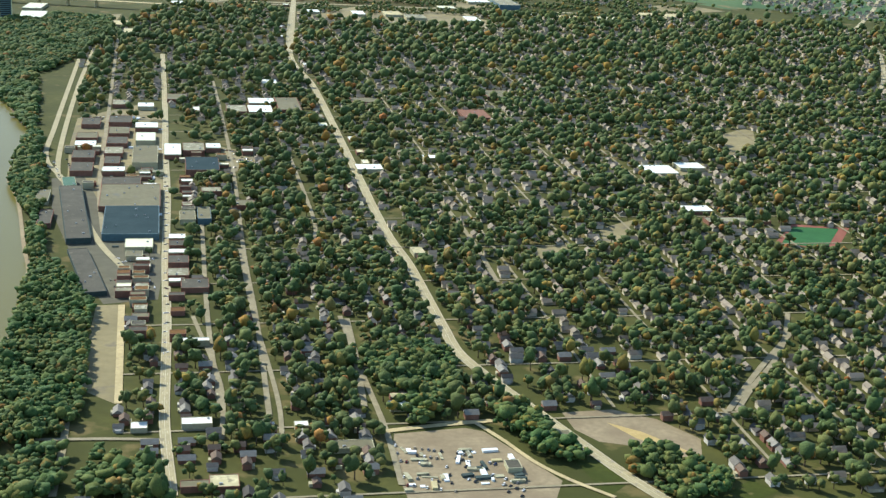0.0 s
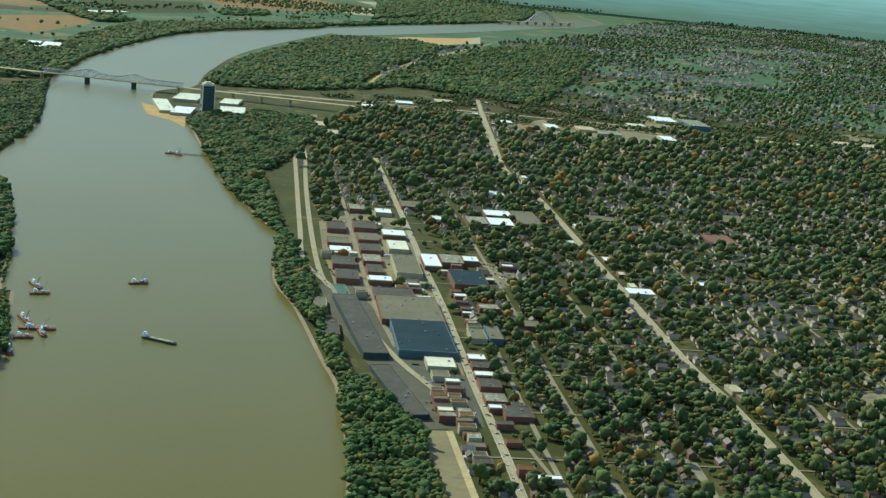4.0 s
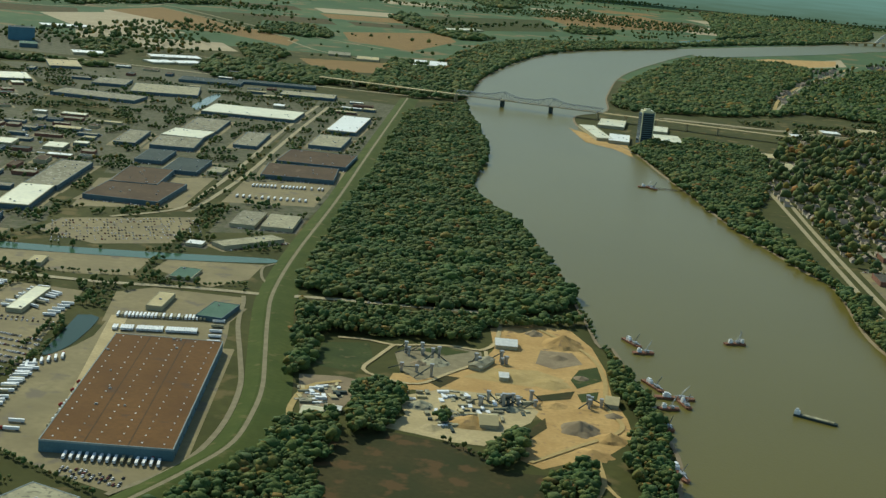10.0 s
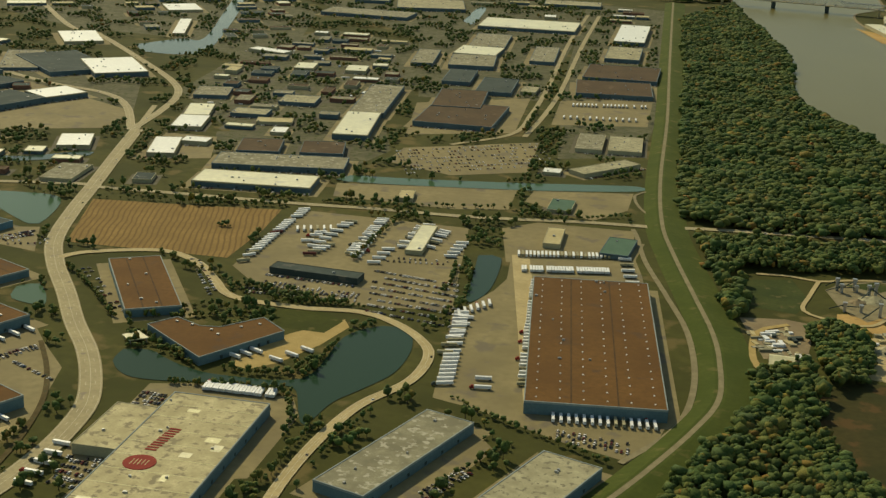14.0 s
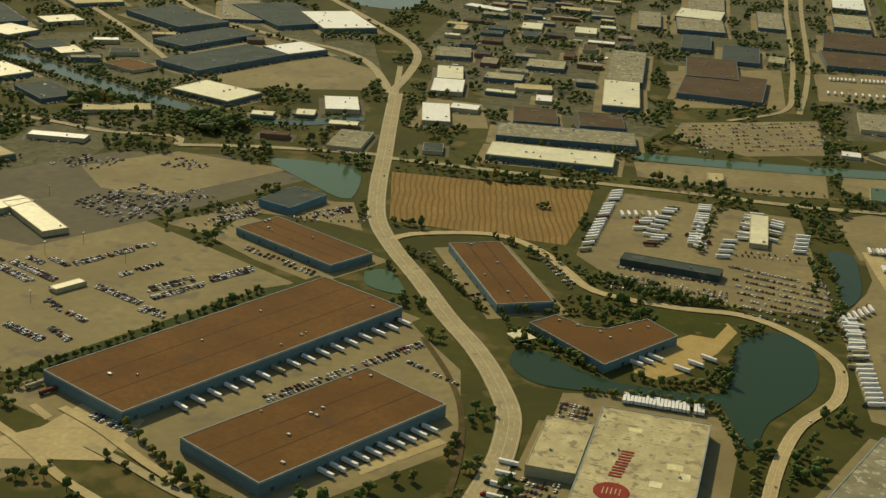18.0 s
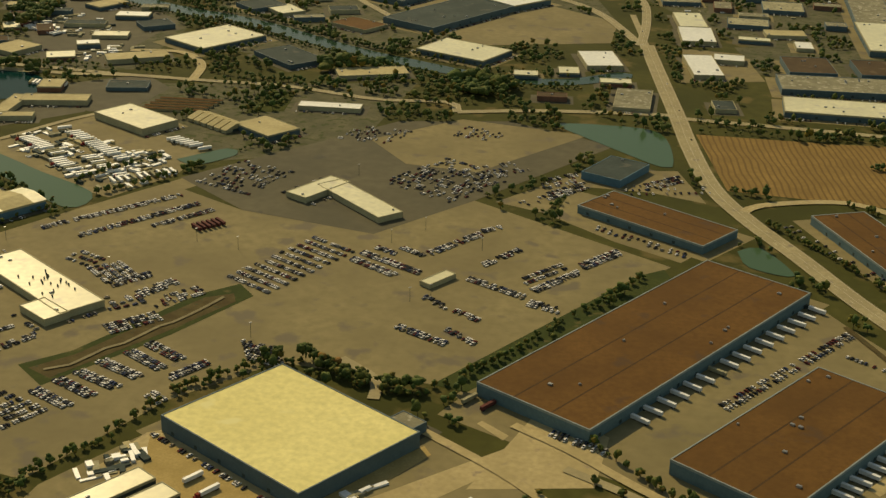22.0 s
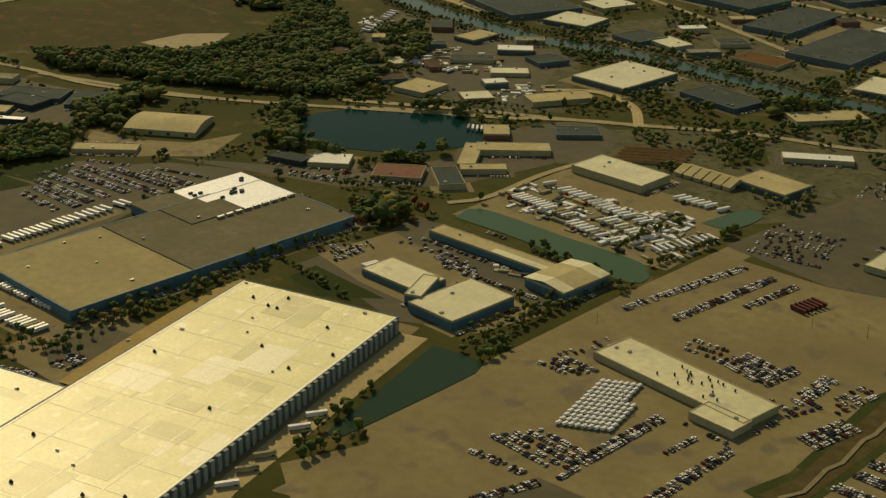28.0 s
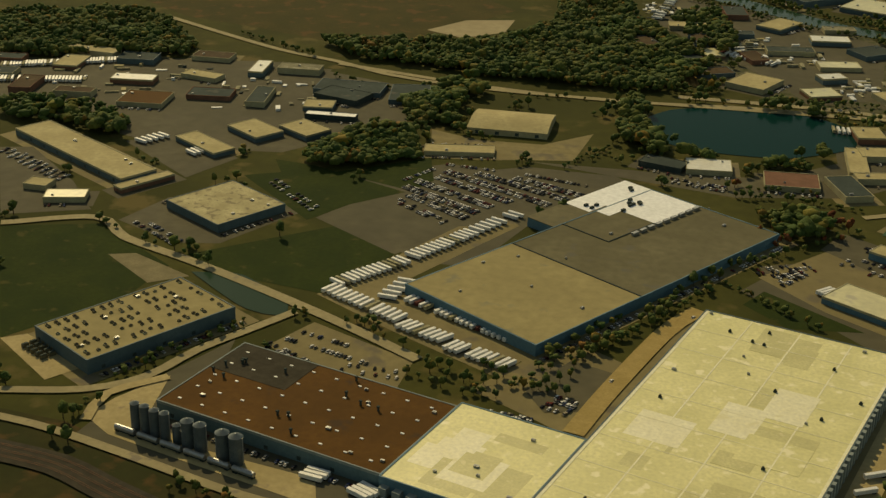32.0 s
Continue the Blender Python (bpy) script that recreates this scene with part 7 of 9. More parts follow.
MODELS = [trailer_model("trailer_white", None), trailer_model("trailer_white", None), trailer_model("trailer_white", None), trailer_model("lightgrey", None), trailer_model("trailer_white", "red_paint"), trailer_model("trailer_white", "dark"), trailer_model("maroon", None)]
TRAILER_SPOTS = []


def trailers(n, pts):
    """A row from pts[0] to pts[1], each pointing as pts[0] to pts[2]."""
    a, b, c = (np.array(p) for p in pts)
    d = c - a
    turn = math.degrees(math.atan2(d[1], d[0]))
    for i in range(n):
        if rng.random() < 0.06:
            continue
        p = a + (b - a) * i / max(1, n - 1) + d / np.linalg.norm(d) * rng.uniform(2.9, 3.3)
        k = int(rng.choice(len(MODELS), p=(0.27, 0.25, 0.22, 0.12, 0.06, 0.05, 0.03)))
        m = shift(p[0], p[1], turn + 180 + rng.uniform(-1.5, 1.5))
        TRAILER_SPOTS.append((k, m))


trailers(17, [(-354.6, 623.4), (-352.9, 690.5), (-348.2, 628.9)])
trailers(4, [(-352.1, 699.7), (-352.0, 712.9), (-345.4, 704.2)])
trailers(4, [(-335.9, 662.3), (-333.4, 676.8), (-329.7, 664.6)])
trailers(5, [(-327.3, 687.5), (-323.4, 704.5), (-320.0, 688.3)])
trailers(5, [(-329.4, 643.1), (-324.7, 659.3), (-323.2, 644.5)])
trailers(18, [(-311.2, 649.7), (-310.0, 708.5), (-305.7, 650.8)])
trailers(6, [(-290.4, 667.4), (-285.9, 705.8), (-283.9, 668.0)])
trailers(5, [(-266.0, 659.2), (-264.3, 681.3), (-261.0, 660.1)])
trailers(4, [(-298.0, 639.5), (-296.0, 661.1), (-292.3, 640.8)])
trailers(34, [(-222.1, 635.2), (-211.5, 516.9), (-215.3, 636.8)])
trailers(20, [(-247.2, 584.7), (-240.0, 509.4), (-240.5, 586.9)])
trailers(6, [(-246.3, 588.3), (-235.9, 603.9), (-243.1, 576.5)])
trailers(3, [(-228.2, 526.9), (-226.3, 509.8), (-222.6, 527.6)])
trailers(24, [(-232.3, 670.2), (-190.8, 679.3), (-233.8, 681.2)])
trailers(32, [(-227.4, 648.1), (-189.2, 656.2), (-228.7, 656.7)])
trailers(5, [(-186.7, 678.9), (-180.8, 645.2), (-178.8, 680.7)])
trailers(14, [(-195.6, 493.7), (-160.8, 496.8), (-194.9, 488.8)])
trailers(16, [(-453.8, 429.8), (-406.1, 520.7), (-448.8, 427.1)])
trailers(2, [(-498.6, 429.2), (-492.6, 426.6), (-500.4, 425.7)])
trailers(10, [(-398.5, 405.0), (-376.7, 442.3), (-394.2, 402.8)])
trailers(22, [(-318.7, 488.0), (-293.1, 487.7), (-318.4, 480.3)])
trailers(5, [(-349.7, 428.3), (-348.7, 400.0), (-344.5, 427.6)])
trailers(14, [(-921.5, 469.9), (-907.9, 493.2), (-916.6, 467.7)])
trailers(13, [(-906.2, 497.3), (-894.4, 522.6), (-901.3, 495.7)])
trailers(8, [(-893.3, 525.7), (-884.4, 543.9), (-888.8, 524.2)])
trailers(14, [(-920.6, 461.0), (-892.7, 448.9), (-918.7, 465.6)])
trailers(8, [(-890.6, 445.7), (-876.3, 441.1), (-888.2, 449.8)])
trailers(20, [(-894.2, 463.5), (-858.4, 448.5), (-891.9, 468.2)])
trailers(11, [(-873.0, 437.8), (-854.3, 431.8), (-870.9, 441.9)])
trailers(5, [(-903.5, 464.3), (-901.4, 477.4), (-899.3, 464.2)])
trailers(6, [(-754.7, 409.5), (-762.9, 368.6), (-750.1, 412.7)])
trailers(20, [(-244.2, 1030.8), (-193.8, 1041.8), (-245.0, 1048.5)])
trailers(12, [(-246.1, 986.5), (-197.7, 993.4), (-246.8, 1002.7)])
trailers(40, [(-1157.8, 637.8), (-1111.2, 665.5), (-1154.2, 631.2)])
trailers(26, [(-1146.4, 618.9), (-1110.1, 631.4), (-1143.2, 612.7)])
trailers(5, [(-1020.8, 560.7), (-1017.1, 567.8), (-1015.6, 557.8)])
trailers(5, [(-1046.0, 565.2), (-1041.0, 574.6), (-1041.2, 563.5)])
trailers(14, [(-742.6, 598.1), (-717.7, 582.1), (-738.1, 603.1)])
trailers(12, [(-734.2, 616.3), (-707.7, 598.3), (-729.4, 620.8)])
trailers(12, [(-715.2, 602.3), (-690.2, 585.4), (-710.5, 607.2)])
trailers(12, [(-704.9, 583.4), (-680.8, 565.1), (-700.4, 588.1)])
trailers(10, [(-716.5, 576.3), (-696.8, 562.4), (-712.0, 580.9)])
trailers(10, [(-682.7, 564.4), (-664.5, 582.2), (-679.2, 561.1)])
trailers(9, [(-681.9, 617.2), (-661.1, 608.0), (-677.0, 622.3)])
trailers(12, [(-775.1, 513.8), (-762.0, 505.4), (-772.2, 517.4)])
trailers(10, [(-889.8, 837.4), (-889.6, 887.5), (-880.1, 833.9)])
trailers(12, [(-847.5, 780.2), (-818.8, 767.0), (-844.6, 788.7)])
trailers(10, [(-783.4, 682.8), (-765.0, 683.1), (-782.3, 676.9)])
trailers(3, [(-321.2, 516.1), (-314.8, 523.2), (-316.9, 513.8)])
trailers(3, [(-305.2, 516.9), (-296.8, 529.5), (-301.4, 515.0)])
trailers(2, [(-560.5, 361.5), (-554.0, 357.0), (-558.0, 366.5)])
trailers(3, [(-885.0, 363.5), (-884.0, 366.5), (-882.1, 363.2)])
trailers(4, [(-871.5, 361.4), (-869.2, 364.8), (-868.0, 360.0)])
trailers(8, [(-302.4, 646.3), (-303.1, 683.9), (-305.0, 647.6)])
trailers(8, [(-284.8, 669.4), (-282.0, 701.3), (-289.5, 670.1)])
trailers(8, [(-272.1, 670.1), (-269.8, 697.0), (-276.8, 671.7)])
trailers(6, [(-342.1, 677.5), (-326.9, 683.5), (-344.0, 684.1)])
trailers(5, [(-330.8, 655.8), (-326.9, 683.5), (-326.4, 655.8)])
trailers(6, [(-245.8, 539.8), (-244.8, 580.2), (-240.8, 540.5)])


TRAILER_SPOTS.sort(key=lambda r: (r[1].translation.x + 480) ** 2 * 0.5 + (r[1].translation.y - 430) ** 2)
used = set()
for k, m in TRAILER_SPOTS[:260]:
    if k in used:
        copy_thing(MODELS[k], m)
    else:
        used.add(k)
        MODELS[k].matrix_basis = m
b = bmesh.new()
for k, m in TRAILER_SPOTS[260:]:
    old = len(b.verts)
    box(b, -3.2, -0.52, 0.5, 3.0, 0.52, 1.62, True, 1 if k == 3 else 2 if k == 6 else 0)
    box(b, -2.9, -0.45, 0.0, 2.2, 0.45, 0.5, True, 3)
    b.verts.ensure_lookup_table()
    bmesh.ops.transform(b, matrix=m, verts=b.verts[old:])
tagged(link("parked_trailers", b, ["trailer_white", "lightgrey", "maroon", "tyre"]), "rows of white box trailers in the far yards", "trailers", kind="stuff")

# ---- cars ----
CAR_V = np.array([(x, y, z) for y in (-0.36, 0.36) for x, z in ((-0.92, 0.1), (0.92, 0.1), (0.92, 0.32), (0.5, 0.36), (0.22, 0.58), (-0.5, 0.58), (-0.8, 0.36), (-0.92, 0.34))])
CAR_V[[4, 5], 1] = -0.3
CAR_V[[12, 13], 1] = 0.3
CAR_F, CAR_M = [], []
for o, flip in ((0, False), (8, True)):
    for q, mi in (((0, 1, 2), 0), ((0, 2, 3), 0), ((0, 3, 6), 0), ((0, 6, 7), 0), ((3, 4, 5), 1), ((3, 5, 6), 1)):
        CAR_F.append([q[i] + o for i in ((0, 2, 1) if flip else (0, 1, 2))]), CAR_M.append(mi)
for i in range(8):
    j = (i + 1) % 8
    for q in ((i, i + 8, j + 8), (i, j + 8, j)):
        CAR_F.append(q), CAR_M.append(1 if i in (3, 5) else 0)
CAR_F, CAR_M = np.array(CAR_F), np.array(CAR_M)
CARS = []


def cars(rows_n, cols, fill, pts):
    """A block of parked cars: pts[0] to pts[1] along a row, pts[0] to pts[2] across the rows."""
    a, b, c = (np.array(p) for p in pts)
    d = b - a
    turn = math.atan2(d[1], d[0]) + math.pi / 2
    for i in range(rows_n):
        for j in range(cols):
            if rng.random() < fill:
                p = a + d * (j + rng.uniform(-0.1, 0.1)) / max(1, cols - 1) + (c - a) * i / max(1, rows_n - 1 if rows_n > 1 else 1)
                CARS.append((p[0], p[1], turn + rng.normal(0, 0.05) + (math.pi if rng.random() < 0.5 else 0), rng.uniform(0.9, 1.15)))


cars(3, 9, .5, [(-696.0, 470.0), (-684.0, 485.0), (-692.5, 467.0)])
cars(3, 10, .6, [(-660.9, 486.7), (-650.6, 482.5), (-657.6, 493.1)])
for car_fill, x0, y0, x1, y1 in ((0.4, -926, 541, -903, 527), (0.72, -924, 547.5, -898, 534), (0.88, -928, 555, -896, 540), (0.9, -926, 562, -893, 547), (0.9, -920, 568.5, -888, 554), (0.88, -919, 575.5, -874, 556), (0.86, -907, 577.5, -869, 563), (0.84, -892, 578, -865, 569)):
    cars(2, int(math.dist((x0, y0), (x1, y1)) / 1.12), car_fill, [(x0, y0), (x1, y1), (x0 + 0.95, y0 + 2.1)])
cars(1, 17, .85, [(-889, 584), (-865, 580.5), (-889, 584)])
cars(1, 18, .7, [(-922, 584), (-902, 584), (-922, 584)])
cars(1, 14, .7, [(-931, 561), (-924, 577), (-931, 561)])
cars(2, 22, .7, [(-1003.1, 490.6), (-981.0, 478.0), (-1003.1, 494.4)])
cars(2, 12, .8, [(-975.6, 541.8), (-951.4, 522.9), (-974.9, 545.2)])
cars(8, 12, .8, [(-1088.2, 534.7), (-1050.9, 516.1), (-1087.2, 540.7)])
cars(8, 44, .6, [(-333.0, 856.8), (-254.2, 904.7), (-315.6, 806.6)])
cars(8, 30, .85, [(-291.5, 629.9), (-252.5, 620.9), (-282.8, 577.9)])
cars(2, 30, .85, [(-339.3, 590.8), (-292.0, 593.0), (-337.8, 586.3)])
cars(2, 14, .7, [(-290.6, 650.3), (-257.9, 653.8), (-289.5, 645.8)])
cars(2, 40, .8, [(-429.2, 444.7), (-393.7, 504.4), (-427.5, 442.8)])
cars(1, 16, .9, [(-393.4, 487.6), (-373.4, 476.1), (-393.2, 489.6)])
cars(2, 12, .8, [(-473.9, 413.3), (-458.5, 407.6), (-473.4, 415.3)])
cars(4, 8, .8, [(-337.8, 474.6), (-327.9, 473.1), (-337.5, 464.6)])
cars(5, 8, .8, [(-340.1, 418.4), (-330.5, 416.7), (-339.3, 402.8)])
cars(2, 14, .7, [(-484.9, 570.8), (-450.8, 553.8), (-484.6, 573.6)])
cars(3, 12, .65, [(-483.2, 621.0), (-453.1, 632.5), (-477.0, 613.1)])
cars(2, 12, .6, [(-520.1, 587.6), (-502.6, 609.6), (-517.8, 584.8)])
cars(2, 12, .8, [(-415.4, 594.5), (-379.5, 547.9), (-413.5, 596.6)])
cars(2, 14, .7, [(-375.1, 621.6), (-351.1, 578.9), (-373.0, 623.8)])
cars(4, 14, .7, [(-192.0, 473.9), (-168.3, 470.3), (-192.3, 481.1)])
cars(3, 12, .7, [(-228.0, 425.3), (-218.4, 445.1), (-225.3, 422.0)])
cars(3, 14, .6, [(-769.4, 540.4), (-739.2, 523.4), (-767.4, 544.5)])
cars(3, 12, .7, [(-796.3, 525.5), (-780.9, 536.4), (-792.6, 521.3)])
cars(2, 16, .6, [(-858.1, 573.0), (-815.3, 574.2), (-855.4, 569.8)])
cars(3, 12, .6, [(175.0, 809.5), (182.8, 765.8), (191.1, 820.6)])
cars(3, 12, .6, [(302.3, 842.2), (316.2, 820.3), (303.4, 802.2)])
cars(2, 10, .6, [(235.3, 560.2), (257.6, 558.2), (235.3, 549.8)])
cars(6, 8, .5, [(355.0, 354.6), (371.7, 348.5), (354.8, 320.8)])
cars(5, 10, .5, [(376.1, 348.3), (394.9, 332.2), (378.3, 323.8)])
cars(3, 14, .7, [(189.5, 958.2), (206.4, 962.3), (197.4, 754.1)])
cars(2, 14, .7, [(293.4, 857.4), (317.6, 836.8), (294.1, 835.6)])
cars(4, 10, .7, [(236.9, 597.1), (253.5, 613.8), (239.6, 569.5)])
cars(2, 30, .75, [(257.4, 825.3), (266.3, 457.7), (256.3, 825.1)])
cars(20, 26, .95, [(-672.8, 388.5), (-652.7, 378.6), (-687.4, 353.0)])
cars(2, 20, .85, [(-699.9, 383.8), (-686.3, 396.9), (-698.9, 382.7)])
cars(2, 13, .6, [(-691.0, 375.0), (-684.9, 385.2), (-688.5, 373.2)])
cars(2, 16, .9, [(-623.0, 395.2), (-609.5, 389.3), (-621.5, 397.0)])
cars(2, 17, .9, [(-619.7, 402.9), (-605.8, 396.8), (-618.3, 404.7)])
cars(2, 17, .9, [(-616.2, 409.1), (-601.6, 403.4), (-614.6, 410.9)])
cars(2, 17, .9, [(-612.9, 417.2), (-598.4, 411.1), (-611.2, 419.0)])
cars(2, 18, .9, [(-608.5, 425.8), (-594.0, 418.0), (-606.9, 427.7)])
cars(2, 17, .9, [(-605.0, 432.5), (-591.2, 425.2), (-603.4, 434.4)])
cars(2, 17, .92, [(-589.4, 414.0), (-582.4, 427.0), (-587.9, 412.8)])
cars(2, 7, .85, [(-589.7, 402.0), (-584.7, 398.8), (-588.9, 404.5)])
cars(6, 20, .85, [(-638.3, 375.2), (-629.6, 392.4), (-622.2, 369.4)])
cars(1, 6, .7, [(-640.6, 394.5), (-636.5, 396.8), (-639.9, 393.7)])
cars(6, 12, .7, [(-664.7, 350.3), (-655.8, 357.3), (-655.8, 340.4)])
cars(3, 9, .6, [(-669.2, 339.3), (-662.6, 344.1), (-665.9, 336.4)])
cars(5, 21, .75, [(-702.7, 416.0), (-685.6, 405.5), (-691.8, 423.5)])
cars(2, 48, .8, [(-682.6, 401.7), (-661.6, 440.8), (-680.9, 400.1)])
cars(2, 44, .85, [(-659.7, 393.3), (-640.8, 429.2), (-658.2, 391.8)])
cars(1, 14, .8, [(-656.4, 421.4), (-650.0, 431.6), (-655.8, 420.8)])
cars(2, 18, .5, [(-706.4, 406.3), (-690.3, 399.2), (-706.5, 407.7)])
cars(4, 14, .6, [(-701.4, 463.3), (-690.1, 457.7), (-694.4, 468.5)])
cars(5, 16, .8, [(-648.6, 480.9), (-637.2, 471.6), (-641.0, 488.3)])
cars(2, 16, .8, [(-635.7, 471.2), (-627.3, 483.2), (-633.9, 469.0)])
cars(3, 17, .8, [(-624.0, 467.0), (-617.0, 480.6), (-621.5, 464.3)])
cars(3, 19, .85, [(-622.5, 440.3), (-611.7, 453.9), (-618.4, 436.5)])
cars(4, 10, .6, [(-631.6, 460.1), (-624.6, 453.8), (-625.3, 466.5)])
cars(3, 19, .6, [(-616.5, 462.9), (-606.0, 477.4), (-613.2, 458.4)])
cars(11, 22, .85, [(-599.7, 488.6), (-582.2, 479.9), (-583.6, 530.6)])
cars(2, 22, .85, [(-564.3, 514.9), (-546.2, 505.5), (-563.7, 517.1)])
cars(2, 29, .85, [(-562.6, 521.5), (-538.5, 510.0), (-562.2, 523.6)])
cars(2, 10, .8, [(-558.8, 527.9), (-551.3, 524.3), (-558.5, 529.5)])
cars(2, 12, .8, [(-550.4, 530.7), (-540.8, 525.7), (-550.2, 531.8)])
cars(2, 29, .85, [(-540.1, 530.0), (-526.7, 553.6), (-538.3, 528.6)])
cars(2, 9, .8, [(-526.0, 556.6), (-520.6, 562.3), (-525.4, 555.1)])
cars(2, 22, .8, [(-519.0, 525.1), (-509.7, 542.3), (-517.7, 524.0)])
cars(2, 25, .75, [(-520.7, 510.2), (-499.8, 500.9), (-520.2, 512.3)])
cars(2, 22, .8, [(-502.8, 516.2), (-491.9, 533.2), (-500.8, 513.1)])
cars(2, 26, .8, [(-497.7, 508.7), (-485.5, 529.0), (-496.7, 506.8)])
cars(3, 22, .85, [(-485.4, 535.3), (-475.0, 551.9), (-483.4, 532.1)])
cars(2, 11, .6, [(-531.0, 490.6), (-522.3, 485.0), (-530.8, 492.5)])
cars(2, 10, .7, [(-518.6, 483.7), (-510.2, 479.0), (-518.2, 485.0)])
cars(2, 20, .8, [(-533.7, 466.5), (-516.5, 459.0), (-533.1, 468.3)])
cars(2, 13, .6, [(-517.8, 469.3), (-507.7, 462.2), (-517.4, 470.6)])
cars(3, 12, .6, [(-498.0, 499.8), (-487.3, 496.9), (-496.8, 495.9)])
cars(5, 18, .5, [(-515.2, 618.1), (-502.8, 630.6), (-512.3, 609.2)])
cars(3, 22, .7, [(-509.7, 603.7), (-497.8, 620.8), (-507.1, 598.2)])
cars(3, 20, .7, [(-474.0, 625.7), (-461.1, 640.2), (-471.8, 619.9)])
cars(2, 18, .7, [(-922, 423), (-902, 414), (-921.4, 424.8)])
cars(1, 20, .6, [(-918, 429), (-891, 423), (-918, 429)])
cars(1, 14, .6, [(-918, 435), (-899, 431), (-918, 435)])
cars(2, 14, .55, [(-896, 417), (-880, 418), (-895, 420.5)])
cars(1, 15, .9, [(-753, 531), (-737, 523), (-753, 531)])
cars(1, 20, .85, [(-734, 518), (-712, 508), (-734, 518)])
cars(1, 8, .8, [(-742, 560), (-734, 556), (-742, 560)])
cars(4, 8, .6, [(-837.9, 416.5), (-831.3, 414.8), (-835.7, 422.8)])
cars(2, 12, .9, [(-850.3, 409.4), (-839.0, 408.9), (-850.1, 408.3)])
cars(3, 20, .8, [(-333.7, 597.0), (-291.2, 592.1), (-333.8, 601.9)])
cars(2, 59, .8, [(-683.0, 510.4), (-648.7, 557.5), (-682.0, 509.0)])
cars(2, 52, .85, [(-666.5, 507.5), (-638.6, 550.9), (-665.4, 506.1)])
cars(2, 27, .8, [(-645.0, 523.8), (-630.5, 545.8), (-644.1, 522.9)])
cars(11, 20, .4, [(-648.4, 573.5), (-623.3, 565.8), (-640.7, 603.3)])
cars(14, 28, .42, [(-576.5, 597.0), (-544.0, 581.5), (-559.2, 632.6)])
cars(7, 19, .42, [(-611.8, 645.2), (-588.1, 644.7), (-607.2, 664.1)])
cars(6, 15, .42, [(-564.9, 665.2), (-546.1, 662.9), (-560.3, 679.0)])
cars(5, 21, .4, [(-552.7, 616.4), (-532.5, 635.2), (-541.8, 611.2)])
cars(6, 11, .8, [(-576.7, 443.2), (-564.6, 440.7), (-570.6, 432.5)])
cars(2, 23, .7, [(-762.7, 554.7), (-740.9, 543.6), (-762.5, 557.3)])
cars(2, 16, .7, [(-749.2, 524.3), (-733.9, 516.5), (-749.2, 526.6)])
cars(3, 20, .6, [(-835.3, 595.8), (-813.8, 593.0), (-836.3, 600.1)])
cars(3, 12, .6, [(-788.8, 520.5), (-782.6, 531.6), (-785.9, 517.0)])

for line, w in [r for r in ROAD_LINES if r[1] > 4]:
    for k in range(6, len(line) - 1, 9):
        if rng.random() < 0.4:
            d = line[k + 1] - line[k]
            n = np.array((-d[1], d[0])) / np.linalg.norm(d)
            s = rng.choice((-1, 1))
            p = line[k] + n * s * w * 0.25
            CARS.append((p[0], p[1], math.atan2(d[1], d[0]), 1.0))

for p, q in ASIDE[14:]:
    d = math.hypot(q[0] - p[0], q[1] - p[1])
    cars(1, int(d / 1.2), 0.5, [p, q, (p[0], p[1] + 1)])

keep = clear(np.array([c[:2] for c in CARS]), -3.0)
CARS = [c for c, ok in zip(CARS, keep) if ok]
PICK = sorted(range(len(CARS)), key=lambda i: (CARS[i][0] + 560) ** 2 + (CARS[i][1] - 440) ** 2)
NEAR_CARS, FAR_CARS = PICK[:160], PICK[160:]
bodies = []
COLOURS = dict(white=(0.74, 0.72, 0.68), silver=(0.22, 0.22, 0.21), black=(0.02, 0.02, 0.022), dark_red=(0.13, 0.018, 0.015), blue=(0.03, 0.05, 0.12), tan=(0.33, 0.28, 0.2))
for tone, c in COLOURS.items():
    mat("paint_" + tone, tuple(0.9 * v for v in c), c, 2, 0.8)


def car_model(tone):
    ob = tagged(new("parked_car"), f"{tone.replace('_', ' ')} car parked in a row on the lot", "car", "cars on the auction lot")
    body = CAR_F[CAR_M == 0]
    for nm, f, m in (("body", body, "paint_" + tone), ("windscreen", CAR_F[CAR_M == 1], "dark_glass")):
        mesh_from(nm, CAR_V, f, [m]).parent = ob
    part("wheel_base", boxes((-0.74, -0.37, 0, -0.44, 0.37, 0.14), (0.44, -0.37, 0, 0.74, 0.37, 0.14)), "tyre", ob)
    return ob


models = [car_model(t) for t in COLOURS]
seen_models = set()
for i in NEAR_CARS:
    x, y, a, s = CARS[i]
    k = int(rng.choice(6, p=(0.34, 0.2, 0.2, 0.08, 0.1, 0.08)))
    m = pose(x, y, 0.2, 0, 0, math.degrees(a))
    if k in seen_models:
        copy_thing(models[k], m)
    else:
        seen_models.add(k)
        models[k].matrix_basis = m
arr = np.array([CARS[i] for i in FAR_CARS])
c, s, z = np.cos(arr[:, 2])[:, None], np.sin(arr[:, 2])[:, None], arr[:, 3][:, None]
vx, vy = CAR_V[:, 0] * z, CAR_V[:, 1] * z
v = np.stack([vx * c - vy * s + arr[:, :1], vx * s + vy * c + arr[:, 1:2], CAR_V[:, 2] * z + 0.14], -1).reshape(-1, 3)
f = (CAR_F[None] + (np.arange(len(arr)) * 16)[:, None, None]).reshape(-1, 3)
tone_of = rng.choice(6, len(arr), p=(0.42, 0.13, 0.24, 0.09, 0.04, 0.08))
